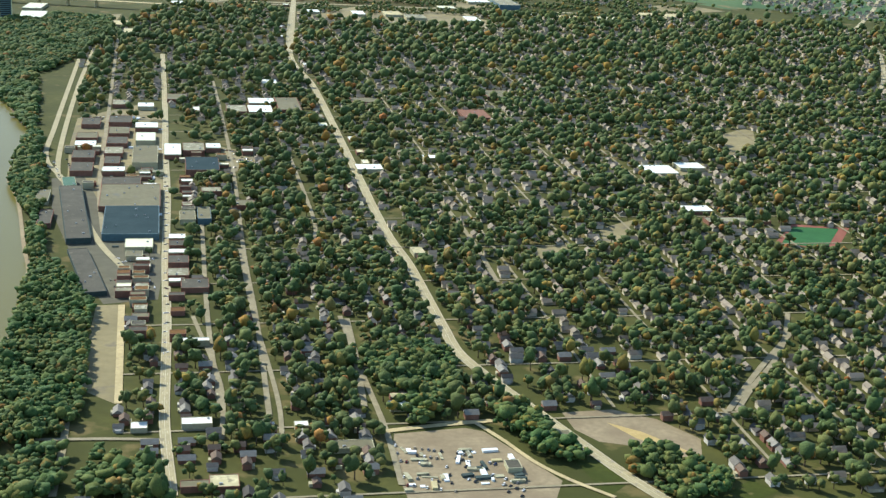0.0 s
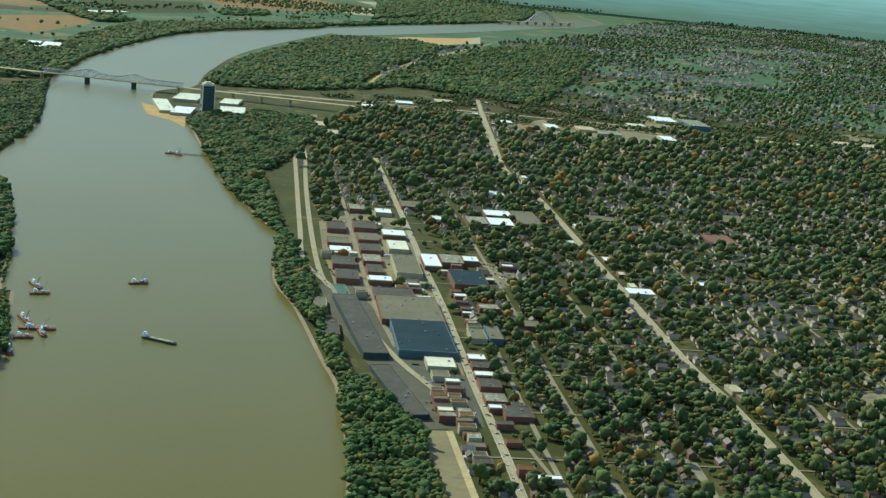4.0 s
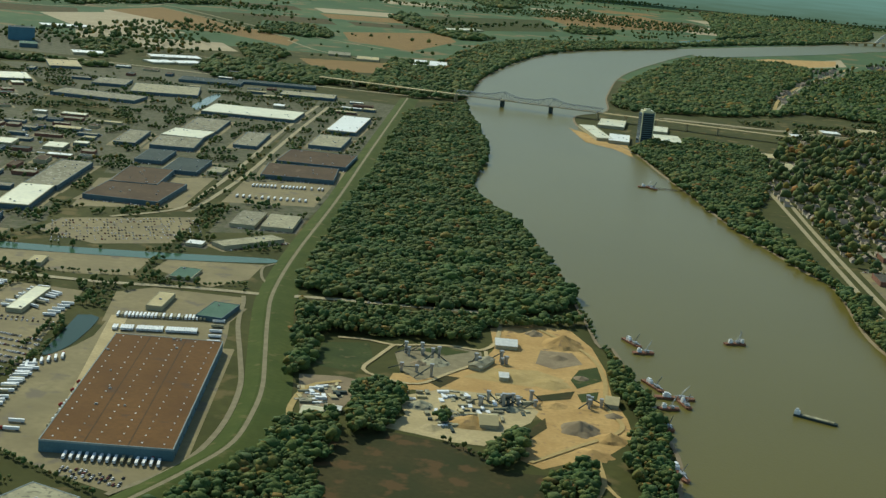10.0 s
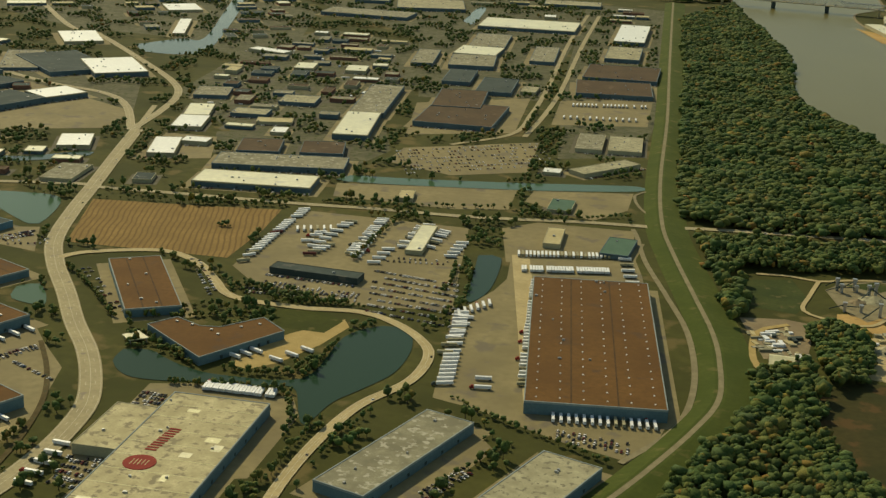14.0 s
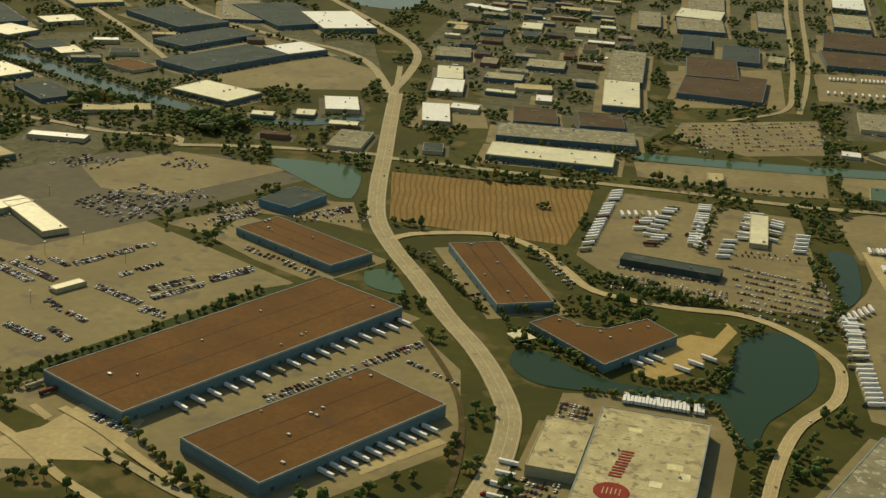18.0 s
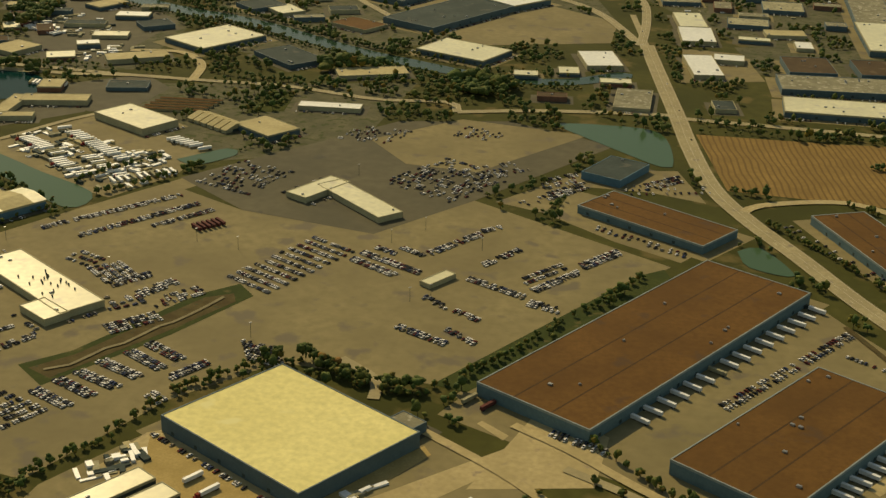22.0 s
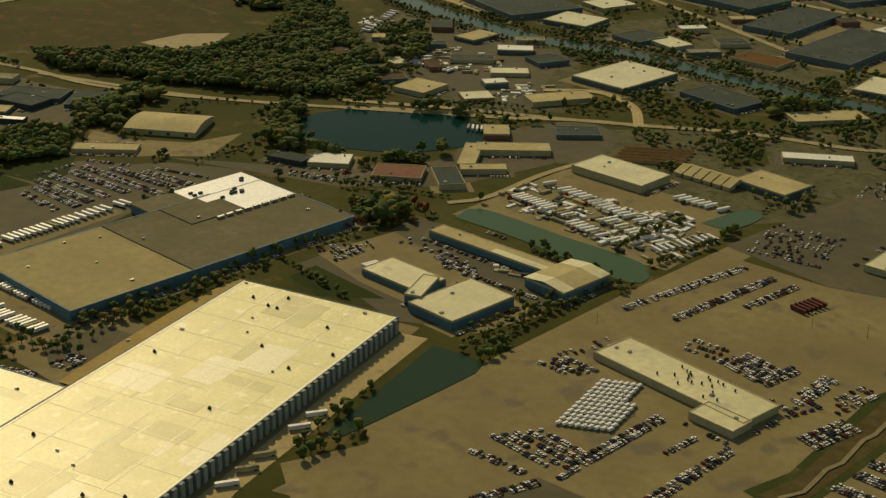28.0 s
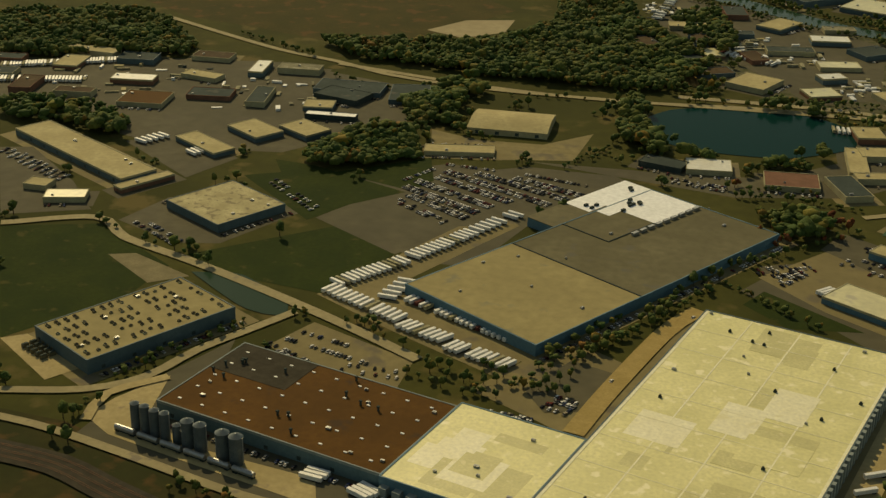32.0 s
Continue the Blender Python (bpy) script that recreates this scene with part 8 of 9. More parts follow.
mi = np.where(np.tile(CAR_M, len(arr)) == 1, 6, np.repeat(tone_of, len(CAR_M)))
tagged(mesh_from("parked_cars", v, f, ["paint_" + t for t in COLOURS] + ["dark_glass"], mi), "thousands of cars of many colours standing in rows", "cars", kind="stuff")

for i in range(6):
    copy_thing(MODELS[6], shift(-628 + 1.25 * i, 525.5 + 1.6 * i, -38))

# ---- white vans parked close together ----
van = tagged(new("parked_van"), "white delivery van parked in a close block on the lot", "van", "white vans on the lot")
part("body", boxes((-1.1, -0.42, 0.22, 0.75, 0.42, 1.05), (0.75, -0.42, 0.22, 1.15, 0.42, 0.62)), "trailer_white", van)
part("windscreen", boxes((0.74, -0.38, 0.62, 0.9, 0.38, 0.98)), "dark_glass", van)
part("wheel_base", boxes((-0.85, -0.43, 0.08, -0.5, 0.43, 0.24), (0.6, -0.43, 0.08, 0.95, 0.43, 0.24)), "tyre", van)
first = True
for i in range(9):
    for j in range(12 if i < 7 else 7):
        f, g = i / 8.0, j / 11.0
        q = np.array((-687.0, 428.0)) + f * np.array((7.6, 0.4)) * 1.9 + g * np.array((7.0, 28.0))
        m = pose(q[0] + rng.uniform(-0.1, 0.1), q[1] + rng.uniform(-0.1, 0.1), 0.12, 0, 0, 58 + rng.uniform(-2, 2))
        if first:
            van.matrix_basis, first = m, False
        else:
            copy_thing(van, m)

# ---- stacked goods, containers and scrap in the yards ----
def goods(n, turn, pts):
    """Boxes, racks and stacks standing about in a yard, joined as one thing."""
    p = scatter(pts, 1.5)
    rng.shuffle(p)
    p = p[clear(p, 0.4)][:n]
    b = bmesh.new()
    for x, y in p:
        old = len(b.verts)
        l, w, h = rng.uniform(0.6, 3.2), rng.uniform(0.5, 1.1), rng.uniform(0.3, 1.3)
        box(b, -l, -w, 0, l, w, h, True, int(rng.choice(5, p=(0.34, 0.22, 0.16, 0.16, 0.12))))
        b.verts.ensure_lookup_table()
        bmesh.ops.transform(b, matrix=shift(x, y, turn + rng.choice((0, 90)) + rng.normal(0, 6)), verts=b.verts[old:])
    tagged(link("yard_goods", b, ["trailer_white", "lightgrey", "grey", "dark", "tan"]), "stacked building goods, racks and containers in an open yard", "yard goods", kind="stuff")


goods(210, -30, [(-749, 604), (-738, 623), (-715, 610), (-677, 605), (-661, 579), (-673, 551), (-700, 560), (-739, 587)])
goods(60, 20, [(-850, 798), (-827, 820), (-798, 800), (-792, 773), (-835, 768)])
goods(40, 20, [(-796, 724), (-773, 764), (-758, 759), (-781, 720)])
goods(40, 10, [(-904, 867), (-880, 869), (-870, 836), (-889, 833)])
goods(70, 20, [(-1156, 633), (-1108, 662), (-1031, 672), (-983, 658), (-1011, 618), (-1108, 605)])
goods(9, 52, [(-523, 362), (-513, 375.5), (-511, 374), (-521, 361)])
goods(6, 33, [(-519, 358.5), (-501, 369), (-500, 367), (-518, 357)])
goods(5, 62, [(-489, 368), (-484, 378), (-482, 377), (-487, 367)])
goods(30, 40, [(-590, 358), (-582, 375), (-576, 374), (-580, 355)])
goods(90, 15, [(-83, 611), (-65, 615), (-25, 618), (-27, 598), (-48, 563), (-66, 563)])
goods(40, 15, [(-129, 597), (-110, 608), (-106, 576), (-118, 564)])
goods(60, 5, [(-516, 981), (-488, 1245), (-409, 1194), (-392, 1073), (-400, 928), (-436, 894)])
goods(40, 0, [(357, 354), (398, 347), (406, 322), (354, 316)])
goods(30, 0, [(211, 963), (258, 975), (259, 686), (227, 596)])
goods(6, 0, [(-731, 531), (-716, 524), (-717, 520), (-732, 528)])

# ---- lamp masts ----
def mast(x, y):
    ob = tagged(new("lamp_mast"), "tall slender lamp mast standing on the lot", "lamp post", "lamp masts on the lots")
    b = bmesh.new()
    bmesh.ops.create_cone(b, cap_ends=True, segments=6, radius1=0.09, radius2=0.05, depth=5.2, matrix=Matrix.Translation((0, 0, 2.6)))
    part("pole", b, "dark", ob)
    part("lamp_head", boxes((-0.5, -0.15, 5.15, 0.5, 0.15, 5.3)), "steel", ob)
    ob.matrix_basis = shift(x, y, rng.uniform(0, 90))


for q in scatter([(-480, 500), (-560, 640), (-690, 520), (-720, 440), (-600, 400)], 42.0):
    if clear(np.array([q]), 1.0)[0]:
        mast(q[0], q[1])

# ---- smaller halls between the large ones ----
def fill_park(pts, n, angle, seed):
    r = np.random.default_rng(seed)
    p = scatter(pts, 14.0)
    r.shuffle(p)
    made = 0
    for q in p:
        l, w = r.uniform(10, 24), r.uniform(7, 13)
        if made < n and clear(np.array([q]), l * 0.62)[0]:
            building(q[0], q[1], l, w, angle + (90 if r.random() < 0.3 else 0) + r.uniform(-3, 3), r.uniform(1.8, 2.8), str(r.choice(["cream", "tan", "grey", "dark", "grey", "dark_brown", "white", "dark", "dark_brown"])), str(r.choice(["beige", "darkblue", "brick"])))
            made += 1


fill_park([(-525, 1009), (-502, 1306), (-410, 1255), (-384, 1077), (-389, 915), (-439, 876), (-474, 949)], 44, 5, 0)
fill_park([(-976, 1465), (-798, 1589), (-648, 1470), (-560, 1432), (-507, 1202), (-628, 1235), (-725, 1252), (-887, 1366)], 42, 30, 1)
fill_park([(-673, 1615), (-332, 1784), (-286, 1466), (-385, 1450), (-544, 1487)], 16, 5, 2)
fill_park([(-281, 1601), (-197, 1559), (-192, 1480), (-263, 1459)], 5, 0, 3)
fill_park([(-1167, 649), (-1122, 677), (-1038, 689), (-979, 683), (-953, 640), (-970, 595), (-1022, 613), (-1073, 593), (-1131, 596)], 26, 10, 4)
fill_park([(-897, 857), (-813, 874), (-768, 835), (-784, 757), (-830, 775)], 7, 15, 5)
fill_park([(-763, 892), (-603, 1000), (-602, 858), (-665, 835), (-742, 845)], 14, 25, 6)
fill_park([(-900, 783), (-812, 819), (-712, 790), (-739, 730), (-823, 708)], 8, 30, 7)
fill_park([(-578, 796), (-501, 802), (-487, 748), (-530, 730)], 4, 10, 8)
fill_park([(-792, 703), (-731, 710), (-724, 682), (-773, 673)], 3, 15, 9)


# ---- woods and trees ----
wood("wood", 1.0, [(-129, 1654), (-84, 1303), (-84, 1144), (-49, 1019), (-9, 851), (-6, 790), (-23, 760), (-84, 745), (-151, 752), (-168, 834), (-168, 1007), (-172, 1246), (-185, 1495)])
wood("wood", 0.8, [(-158, 423), (-150, 464), (-135, 507), (-115, 520), (-99, 481), (-94, 440)])
wood("wood", 1.0, [(49, 1858), (84, 2107), (160, 2437), (247, 2660), (423, 2638), (319, 2137), (248, 1846), (153, 1762), (54, 1750)])
wood("wood", 1.0, [(53, 1403), (69, 1460), (120, 1511), (184, 1487), (169, 1272), (140, 1150), (96, 1130), (77, 1286)])
wood("wood", 1.0, [(-268, 2055), (-168, 2149), (-100, 2371), (-27, 2555), (-94, 2220), (-130, 1912), (-132, 1692), (-248, 1694)])
wood("wood", 1.0, [(187, 390), (196, 459), (193, 523), (195, 592), (202, 593), (227, 526), (231, 468), (231, 372), (192, 365)])
wood("wood", 0.9, [(164, 735), (161, 807), (159, 911), (176, 794), (185, 675)])
wood("wood", 0.9, [(-1167, 649), (-1210, 711), (-1142, 739), (-1110, 716), (-1085, 681)])
wood("wood", 0.8, [(-843, 608), (-869, 657), (-855, 676), (-848, 638)])
wood("wood", 0.7, [(-862, 629), (-861, 660), (-854, 659), (-841, 637)])
wood("wood", 0.7, [(-972, 566), (-969, 591), (-954, 616), (-934, 587), (-951, 571)])
wood("wood", 0.9, [(11, 696), (24, 649), (33, 599), (26, 596), (13, 636)])
wood("wood", 0.9, [(149, 934), (158, 921), (167, 777), (170, 705), (161, 764), (151, 873)])
wood("wood", 0.6, [(209, 344), (230, 362), (230, 316), (213, 313)])
wood("wood", 0.45, [(244, 356), (267, 331), (267, 314), (239, 316)])
wood("wood", 0.7, [(341, 444), (389, 456), (385, 403), (366, 370), (359, 405)])
wood("wood", 0.9, [(240, 1811), (355, 2205), (552, 2711), (747, 2771), (511, 1878), (416, 1844), (314, 1892)])
wood("wood", 0.9, [(-532, 2380), (-512, 2521), (-447, 2498), (-405, 2382), (-413, 2309), (-471, 2318), (-509, 2299)])
wood("wood", 0.8, [(-496, 2071), (-457, 2081), (-412, 2008), (-407, 1856), (-442, 1890)])
wood("wood", 0.8, [(-480, 1737), (-417, 1770), (-326, 1821), (-301, 1703), (-333, 1640), (-417, 1654)])
wood("wood", 0.8, [(-1041, 2915), (-918, 3101), (-805, 3202), (-713, 2880), (-836, 2640), (-895, 2506)])
wood("wood", 0.8, [(-916, 3614), (-692, 3546), (-632, 3530), (-714, 3316), (-847, 3367)])
wood("wood", 0.8, [(-386, 2954), (-352, 3065), (-239, 2756), (-150, 2663), (-190, 2548), (-261, 2650)])
wood("wood", 0.9, [(-9, 3169), (80, 3206), (77, 3057), (-8, 2989)])
wood("wood", 0.9, [(389, 4432), (643, 4498), (846, 4271), (765, 3779), (606, 3460), (393, 3169), (200, 2909), (334, 3328)])
wood("wood", 0.9, [(-203, 2070), (-146, 2504), (-39, 2702), (190, 2928), (182, 2803), (-26, 2482), (-94, 2220), (-153, 2071)])
wood("wood", 0.8, [(-394, 4332), (-210, 4109), (-132, 3766), (-219, 3712)])
wood("wood", 0.9, [(-850, 1688), (-700, 1668), (-560, 1672), (-560, 1650), (-700, 1640), (-840, 1655)])
wood("wood", 0.8, [(-1240, 1830), (-1060, 1880), (-1050, 2060), (-1180, 2200), (-1400, 2100)])
wood("wood", 0.8, [(-940, 1800), (-880, 1790), (-860, 1900), (-900, 1960), (-960, 1900)])
wood("wood", 0.8, [(-480, 1880), (-300, 1830), (-240, 1740), (-300, 1705), (-460, 1730)])
wood("wood", 0.8, [(-674, 1883), (-658, 1949), (-595, 1828), (-602, 1739)])
wood("wood", 0.9, [(-976, 570), (-971, 587), (-943, 603), (-932, 590), (-943, 574), (-966, 561)])
wood("wood", 0.8, [(-964, 646), (-944, 651), (-931, 631), (-947, 621)])
wood("wood", 0.8, [(-874, 675), (-867, 687), (-854, 656), (-860, 632)])
wood("wood", 0.9, [(-833, 690), (-815, 702), (-793, 703), (-784, 669), (-784, 637), (-795, 665), (-810, 685), (-826, 675)])
wood("wood", 0.7, [(-878, 840), (-858, 851), (-841, 801), (-850, 768)])
wood("wood", 0.7, [(-958, 682), (-945, 693), (-933, 672), (-943, 663)])
wood("wood", 1.0, [(-64, 572), (-64, 588), (-60, 586), (-60, 570)])
wood("wood", 0.6, [(99, 1074), (132, 1152), (155, 971), (175, 810), (173, 750), (152, 890), (130, 944)])
wood("wood", 0.8, [(173, 750), (178, 810), (189, 688), (199, 593), (192, 592), (183, 675)])
wood("wood", 2.6, [(-557, 436), (-554, 440), (-546, 436), (-536, 431), (-526, 429), (-515, 431), (-515, 427), (-526, 425), (-538, 427), (-548, 432)])
wood("wood", 2.4, [(-567, 430), (-564, 435), (-560, 435), (-562, 430)])
wood("wood", 1.0, [(-838, 622), (-837, 632), (-824, 630), (-823, 622)])
wood("wood", 1.0, [(-806, 620), (-804, 631), (-791, 634), (-788, 626)])
wood("wood", 0.3, [(-990, 336), (-966, 338), (-950, 328), (-975, 318)])
wood("wood", 0.5, [(-798, 568), (-783, 578), (-774, 560), (-788, 550)])

wood("wood", 0.9, [(-1035, 727), (-1007, 707), (-976, 705), (-935, 700), (-873, 703), (-852, 722), (-846, 760), (-878, 800), (-905, 850), (-932, 892), (-950, 880), (-940, 838), (-936, 796), (-948, 762), (-985, 740), (-1012, 733)])
wood("wood", 0.55, [(-1011, 926), (-974, 865), (-932, 892), (-950, 935), (-985, 985)])
wood("wood", 0.5, [(-1150, 840), (-1125, 850), (-1140, 905), (-1190, 915), (-1200, 880)])
wood("wood", 0.7, [(-1119, 581), (-1099, 593), (-1071, 592), (-1052, 564), (-1066, 566), (-1084, 571), (-1110, 571)])
wood("wood", 0.8, [(-938, 640), (-934, 657), (-952, 668), (-966, 652), (-955, 636)])
wood("wood", 0.85, [(-152, 728), (-95, 727), (-58, 735), (-20, 745), (2, 757), (-7, 742), (-51, 722), (-60, 692), (-90, 688), (-106, 682), (-127, 684), (-140, 660), (-146, 690)])
wood("wood", 0.5, [(-138, 650), (-128, 664), (-128, 634), (-131, 618), (-135, 590), (-141, 612)])
wood("wood", 0.9, [(-102, 572), (-104, 607), (-95, 614), (-83, 612), (-80, 578), (-85, 552), (-96, 544)])
wood("wood", 0.9, [(-41, 547), (-37, 560), (-27, 574), (-28, 541), (-30, 526), (-38, 527)])
wood("wood", 0.8, [(-126, 552), (-112, 566), (-104, 559), (-101, 517), (-113, 506), (-128, 520)])
wood("wood", 0.9, [(-18, 478), (-17, 516), (-11, 534), (0, 540), (3, 516), (-1, 478)])
wood("wood", 0.9, [(22, 599), (29, 608), (33, 575), (32, 530), (30, 480), (13, 476), (20, 515), (14, 541)])
wood("wood", 0.7, [(-112, 462), (-60, 450), (-10, 468), (-8, 440), (-60, 424), (-115, 440)])
wood("wood", 0.7, [(397, 384), (412, 390), (420, 368), (428, 337), (419, 334), (404, 350)])
wood("wood", 0.7, [(446, 342), (460, 338), (471, 332), (476, 317), (471, 302), (444, 304), (440, 325)])
wood("wood", 0.6, [(-593, 756), (-576, 762), (-549, 745), (-569, 725)])
wood("wood", 0.5, [(-660, 748), (-640, 770), (-618, 764), (-628, 742)])

ROW_TREES = []


def tree_row(gap, pts):
    line = smooth_line(pts, gap)
    for p in line:
        if rng.random() < 0.88:
            ROW_TREES.append((p[0] + rng.normal(0, 0.4), p[1] + rng.normal(0, 0.4), rng.uniform(0.75, 1.7) * (1.35 if gap > 3.9 else 1.0)))


for off in (11.0, 14.5):
    for s_ in (-1, 1):
        d_ = np.gradient(CANAL, axis=0)
        n_ = np.stack([-d_[:, 1], d_[:, 0]], 1) / np.linalg.norm(d_, axis=1)[:, None]
        tree_row(3.3, [tuple(q) for q in (CANAL + n_ * off * s_)[(3 if s_ > 0 else 0) : -1]])
tree_row(2.2, [(-287, 503), (-286, 526), (-283, 549), (-276, 563)])
tree_row(2.0, [(-332, 485), (-317, 487), (-302, 488), (-290, 486), (-283, 470), (-280, 452)])
tree_row(2.2, [(-318, 503), (-306, 501), (-295, 505), (-289, 520)])
tree_row(2.6, [(-363, 530), (-352, 522), (-342, 513), (-331, 503)])
tree_row(2.4, [(-366, 546), (-352, 550), (-340, 556), (-325, 566)])
tree_row(2.4, [(-362, 484), (-356, 466), (-352, 452)])
tree_row(1.6, [(-384, 676), (-380, 677), (-376, 676), (-379, 674)])
tree_row(3.2, [(-460, 704), (-429, 710), (-406, 711), (-361, 719)])
tree_row(3.6, [(-459, 392), (-441, 385), (-423, 381), (-412, 379)])
tree_row(4.5, [(-398, 387), (-386, 391), (-378, 403), (-366, 417), (-365, 442)])
tree_row(2.4, [(-568, 429), (-559, 433), (-547, 433), (-530, 424), (-513, 425)])
tree_row(2.6, [(-591, 380), (-588, 389), (-583, 403), (-570, 422)])
tree_row(2.6, [(-604, 346), (-598, 361), (-589, 377)])
tree_row(3.2, [(-511, 431), (-496, 457), (-485, 481), (-462, 530)])
tree_row(3.0, [(-341, 596), (-317, 586), (-287, 578)])
tree_row(2.6, [(-328, 584), (-307, 581), (-285, 581)])
tree_row(2.6, [(-392, 626), (-356, 603), (-337, 585)])
tree_row(3.0, [(-278, 410), (-275, 441), (-275, 468), (-282, 479)])
tree_row(3.0, [(-256, 482), (-263, 459), (-265, 435)])
tree_row(3.0, [(-228, 423), (-217, 446), (-206, 466)])
tree_row(3.0, [(-224, 491), (-203, 478), (-174, 461)])
tree_row(3.0, [(-232, 500), (-223, 492)])
tree_row(3.0, [(-307, 505), (-290, 507), (-285, 530), (-277, 567)])
tree_row(2.8, [(-424, 596), (-408, 580), (-378, 542)])
tree_row(3.0, [(-372, 544), (-362, 554), (-343, 568)])
tree_row(3.0, [(-347, 593), (-335, 575), (-316, 577), (-293, 584)])
tree_row(3.0, [(-373, 545), (-363, 521), (-359, 508)])
tree_row(3.0, [(-318, 492), (-309, 489), (-288, 487)])
tree_row(3.0, [(-340, 487), (-331, 488), (-320, 489)])
tree_row(2.8, [(-329, 741), (-311, 742), (-286, 744), (-245, 752)])
tree_row(2.8, [(-245, 767), (-225, 739), (-188, 755)])
tree_row(4.2, [(-844, 445), (-836, 460), (-826, 484), (-812, 515)])
tree_row(4.2, [(-836, 441), (-826, 463), (-815, 490)])
tree_row(4.0, [(-1015, 488), (-996, 478), (-979, 474), (-960, 466)])
tree_row(4.0, [(-963, 464), (-942, 457), (-920, 446)])
tree_row(3.6, [(-953, 391), (-944, 407), (-933, 431), (-919, 445)])
tree_row(3.6, [(-953, 397), (-944, 416), (-935, 435)])
tree_row(3.6, [(-913, 447), (-892, 439), (-875, 431), (-857, 423)])
tree_row(3.0, [(-878, 421), (-864, 417), (-855, 417)])
tree_row(3.6, [(-853, 425), (-842, 425), (-835, 435)])
tree_row(3.0, [(-859, 433), (-843, 425), (-834, 425)])
tree_row(3.2, [(-845, 432), (-835, 448), (-821, 471), (-807, 508)])
tree_row(3.2, [(-812, 520), (-798, 530), (-783, 548), (-764, 572)])
tree_row(2.6, [(-811, 589), (-793, 592), (-767, 591)])
tree_row(3.0, [(-725, 468), (-715, 484), (-701, 504), (-691, 530)])
tree_row(3.2, [(-742, 421), (-729, 443), (-711, 468)])
tree_row(4.0, [(-708, 728), (-679, 723), (-643, 724), (-604, 750)])
tree_row(3.6, [(-806, 703), (-834, 696), (-860, 690), (-922, 678)])
tree_row(3.6, [(-789, 704), (-754, 703), (-728, 721)])
tree_row(2.8, [(-714, 474), (-710, 489), (-697, 519), (-688, 528)])
tree_row(3.2, [(-683, 543), (-660, 578), (-648, 612), (-629, 648)])
tree_row(4.0, [(-607, 721), (-581, 709), (-555, 731)])
tree_row(4.0, [(-404, 707), (-386, 725), (-361, 721)])
tree_row(4.5, [(-273, 1180), (-265, 935)])
tree_row(4.0, [(-869, 609), (-865, 635)])
tree_row(3.0, [(-840, 637), (-828, 633)])
tree_row(3.0, [(-1078, 728), (-1041, 709), (-1000, 694)])
tree_row(3.0, [(-877, 596), (-869, 619), (-858, 610)])
tree_row(3.4, [(-702, 712), (-682, 720), (-658, 725), (-636, 727)])
tree_row(3.4, [(-698, 704), (-677, 710), (-648, 718)])
tree_row(3.0, [(-861, 709), (-845, 712), (-834, 720)])
tree_row(3.0, [(-823, 723), (-793, 711), (-763, 710)])
tree_row(2.8, [(-794, 715), (-765, 719), (-753, 711)])
tree_row(3.2, [(-1005, 675), (-971, 667), (-956, 683)])
tree_row(3.0, [(-878, 885), (-844, 861), (-807, 841)])
tree_row(3.4, [(-788, 876), (-750, 837), (-714, 809)])
tree_row(2.6, [(-60, 552), (-47, 541), (-38, 532)])
tree_row(3.0, [(-7, 809), (6, 724), (13, 688)])
tree_row(2.4, [(-584, 406), (-578, 415), (-571, 424), (-564, 433)])
tree_row(3.0, [(-473, 427), (-459, 409), (-445, 397), (-431, 385)])
tree_row(4.2, [(-877, 426), (-867, 423), (-858, 420), (-851, 417)])
tree_row(4.2, [(-822, 481), (-815, 501), (-808, 516)])
tree_row(4.0, [(-844, 438), (-838, 448), (-828, 463)])
tree_row(2.0, [(-305, 641), (-303, 684), (-299, 723)])
tree_row(1.9, [(-343, 596), (-319, 585), (-290, 583)])
tree_row(2.0, [(-345, 735), (-318, 731), (-302, 730)])
tree_row(2.0, [(-257, 660), (-250, 639), (-247, 612), (-251, 584)])
tree_row(2.0, [(-257, 608), (-256, 630), (-259, 651)])
tree_row(2.6, [(-726, 481), (-714, 494), (-706, 512), (-695, 533)])
tree_row(2.6, [(-695, 557), (-683, 579), (-675, 595)])
tree_row(3.0, [(-806, 514), (-791, 503), (-773, 489)])
tree_row(2.6, [(-815, 596), (-792, 602), (-783, 602)])


def tree_model(k):
    ob = tagged(new("tree"), "rounded broadleaved tree with dark green foliage beside a lot", "tree", "trees along the lots and roads")
    v, f = FULL[k]
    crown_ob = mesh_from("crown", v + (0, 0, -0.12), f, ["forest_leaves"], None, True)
    crown_ob.parent = ob
    b = bmesh.new()
    bmesh.ops.create_cone(b, cap_ends=True, segments=7, radius1=0.11, radius2=0.05, depth=1.1, matrix=Matrix.Translation((0, 0, 0.55)))
    for a in (0.4, 2.5, 4.6):
        strut(b, Vector((0, 0, 0.6)), Vector((0.5 * math.cos(a), 0.5 * math.sin(a), 1.15)), 0.05)
    part("trunk", b, "bark", ob)
    return ob


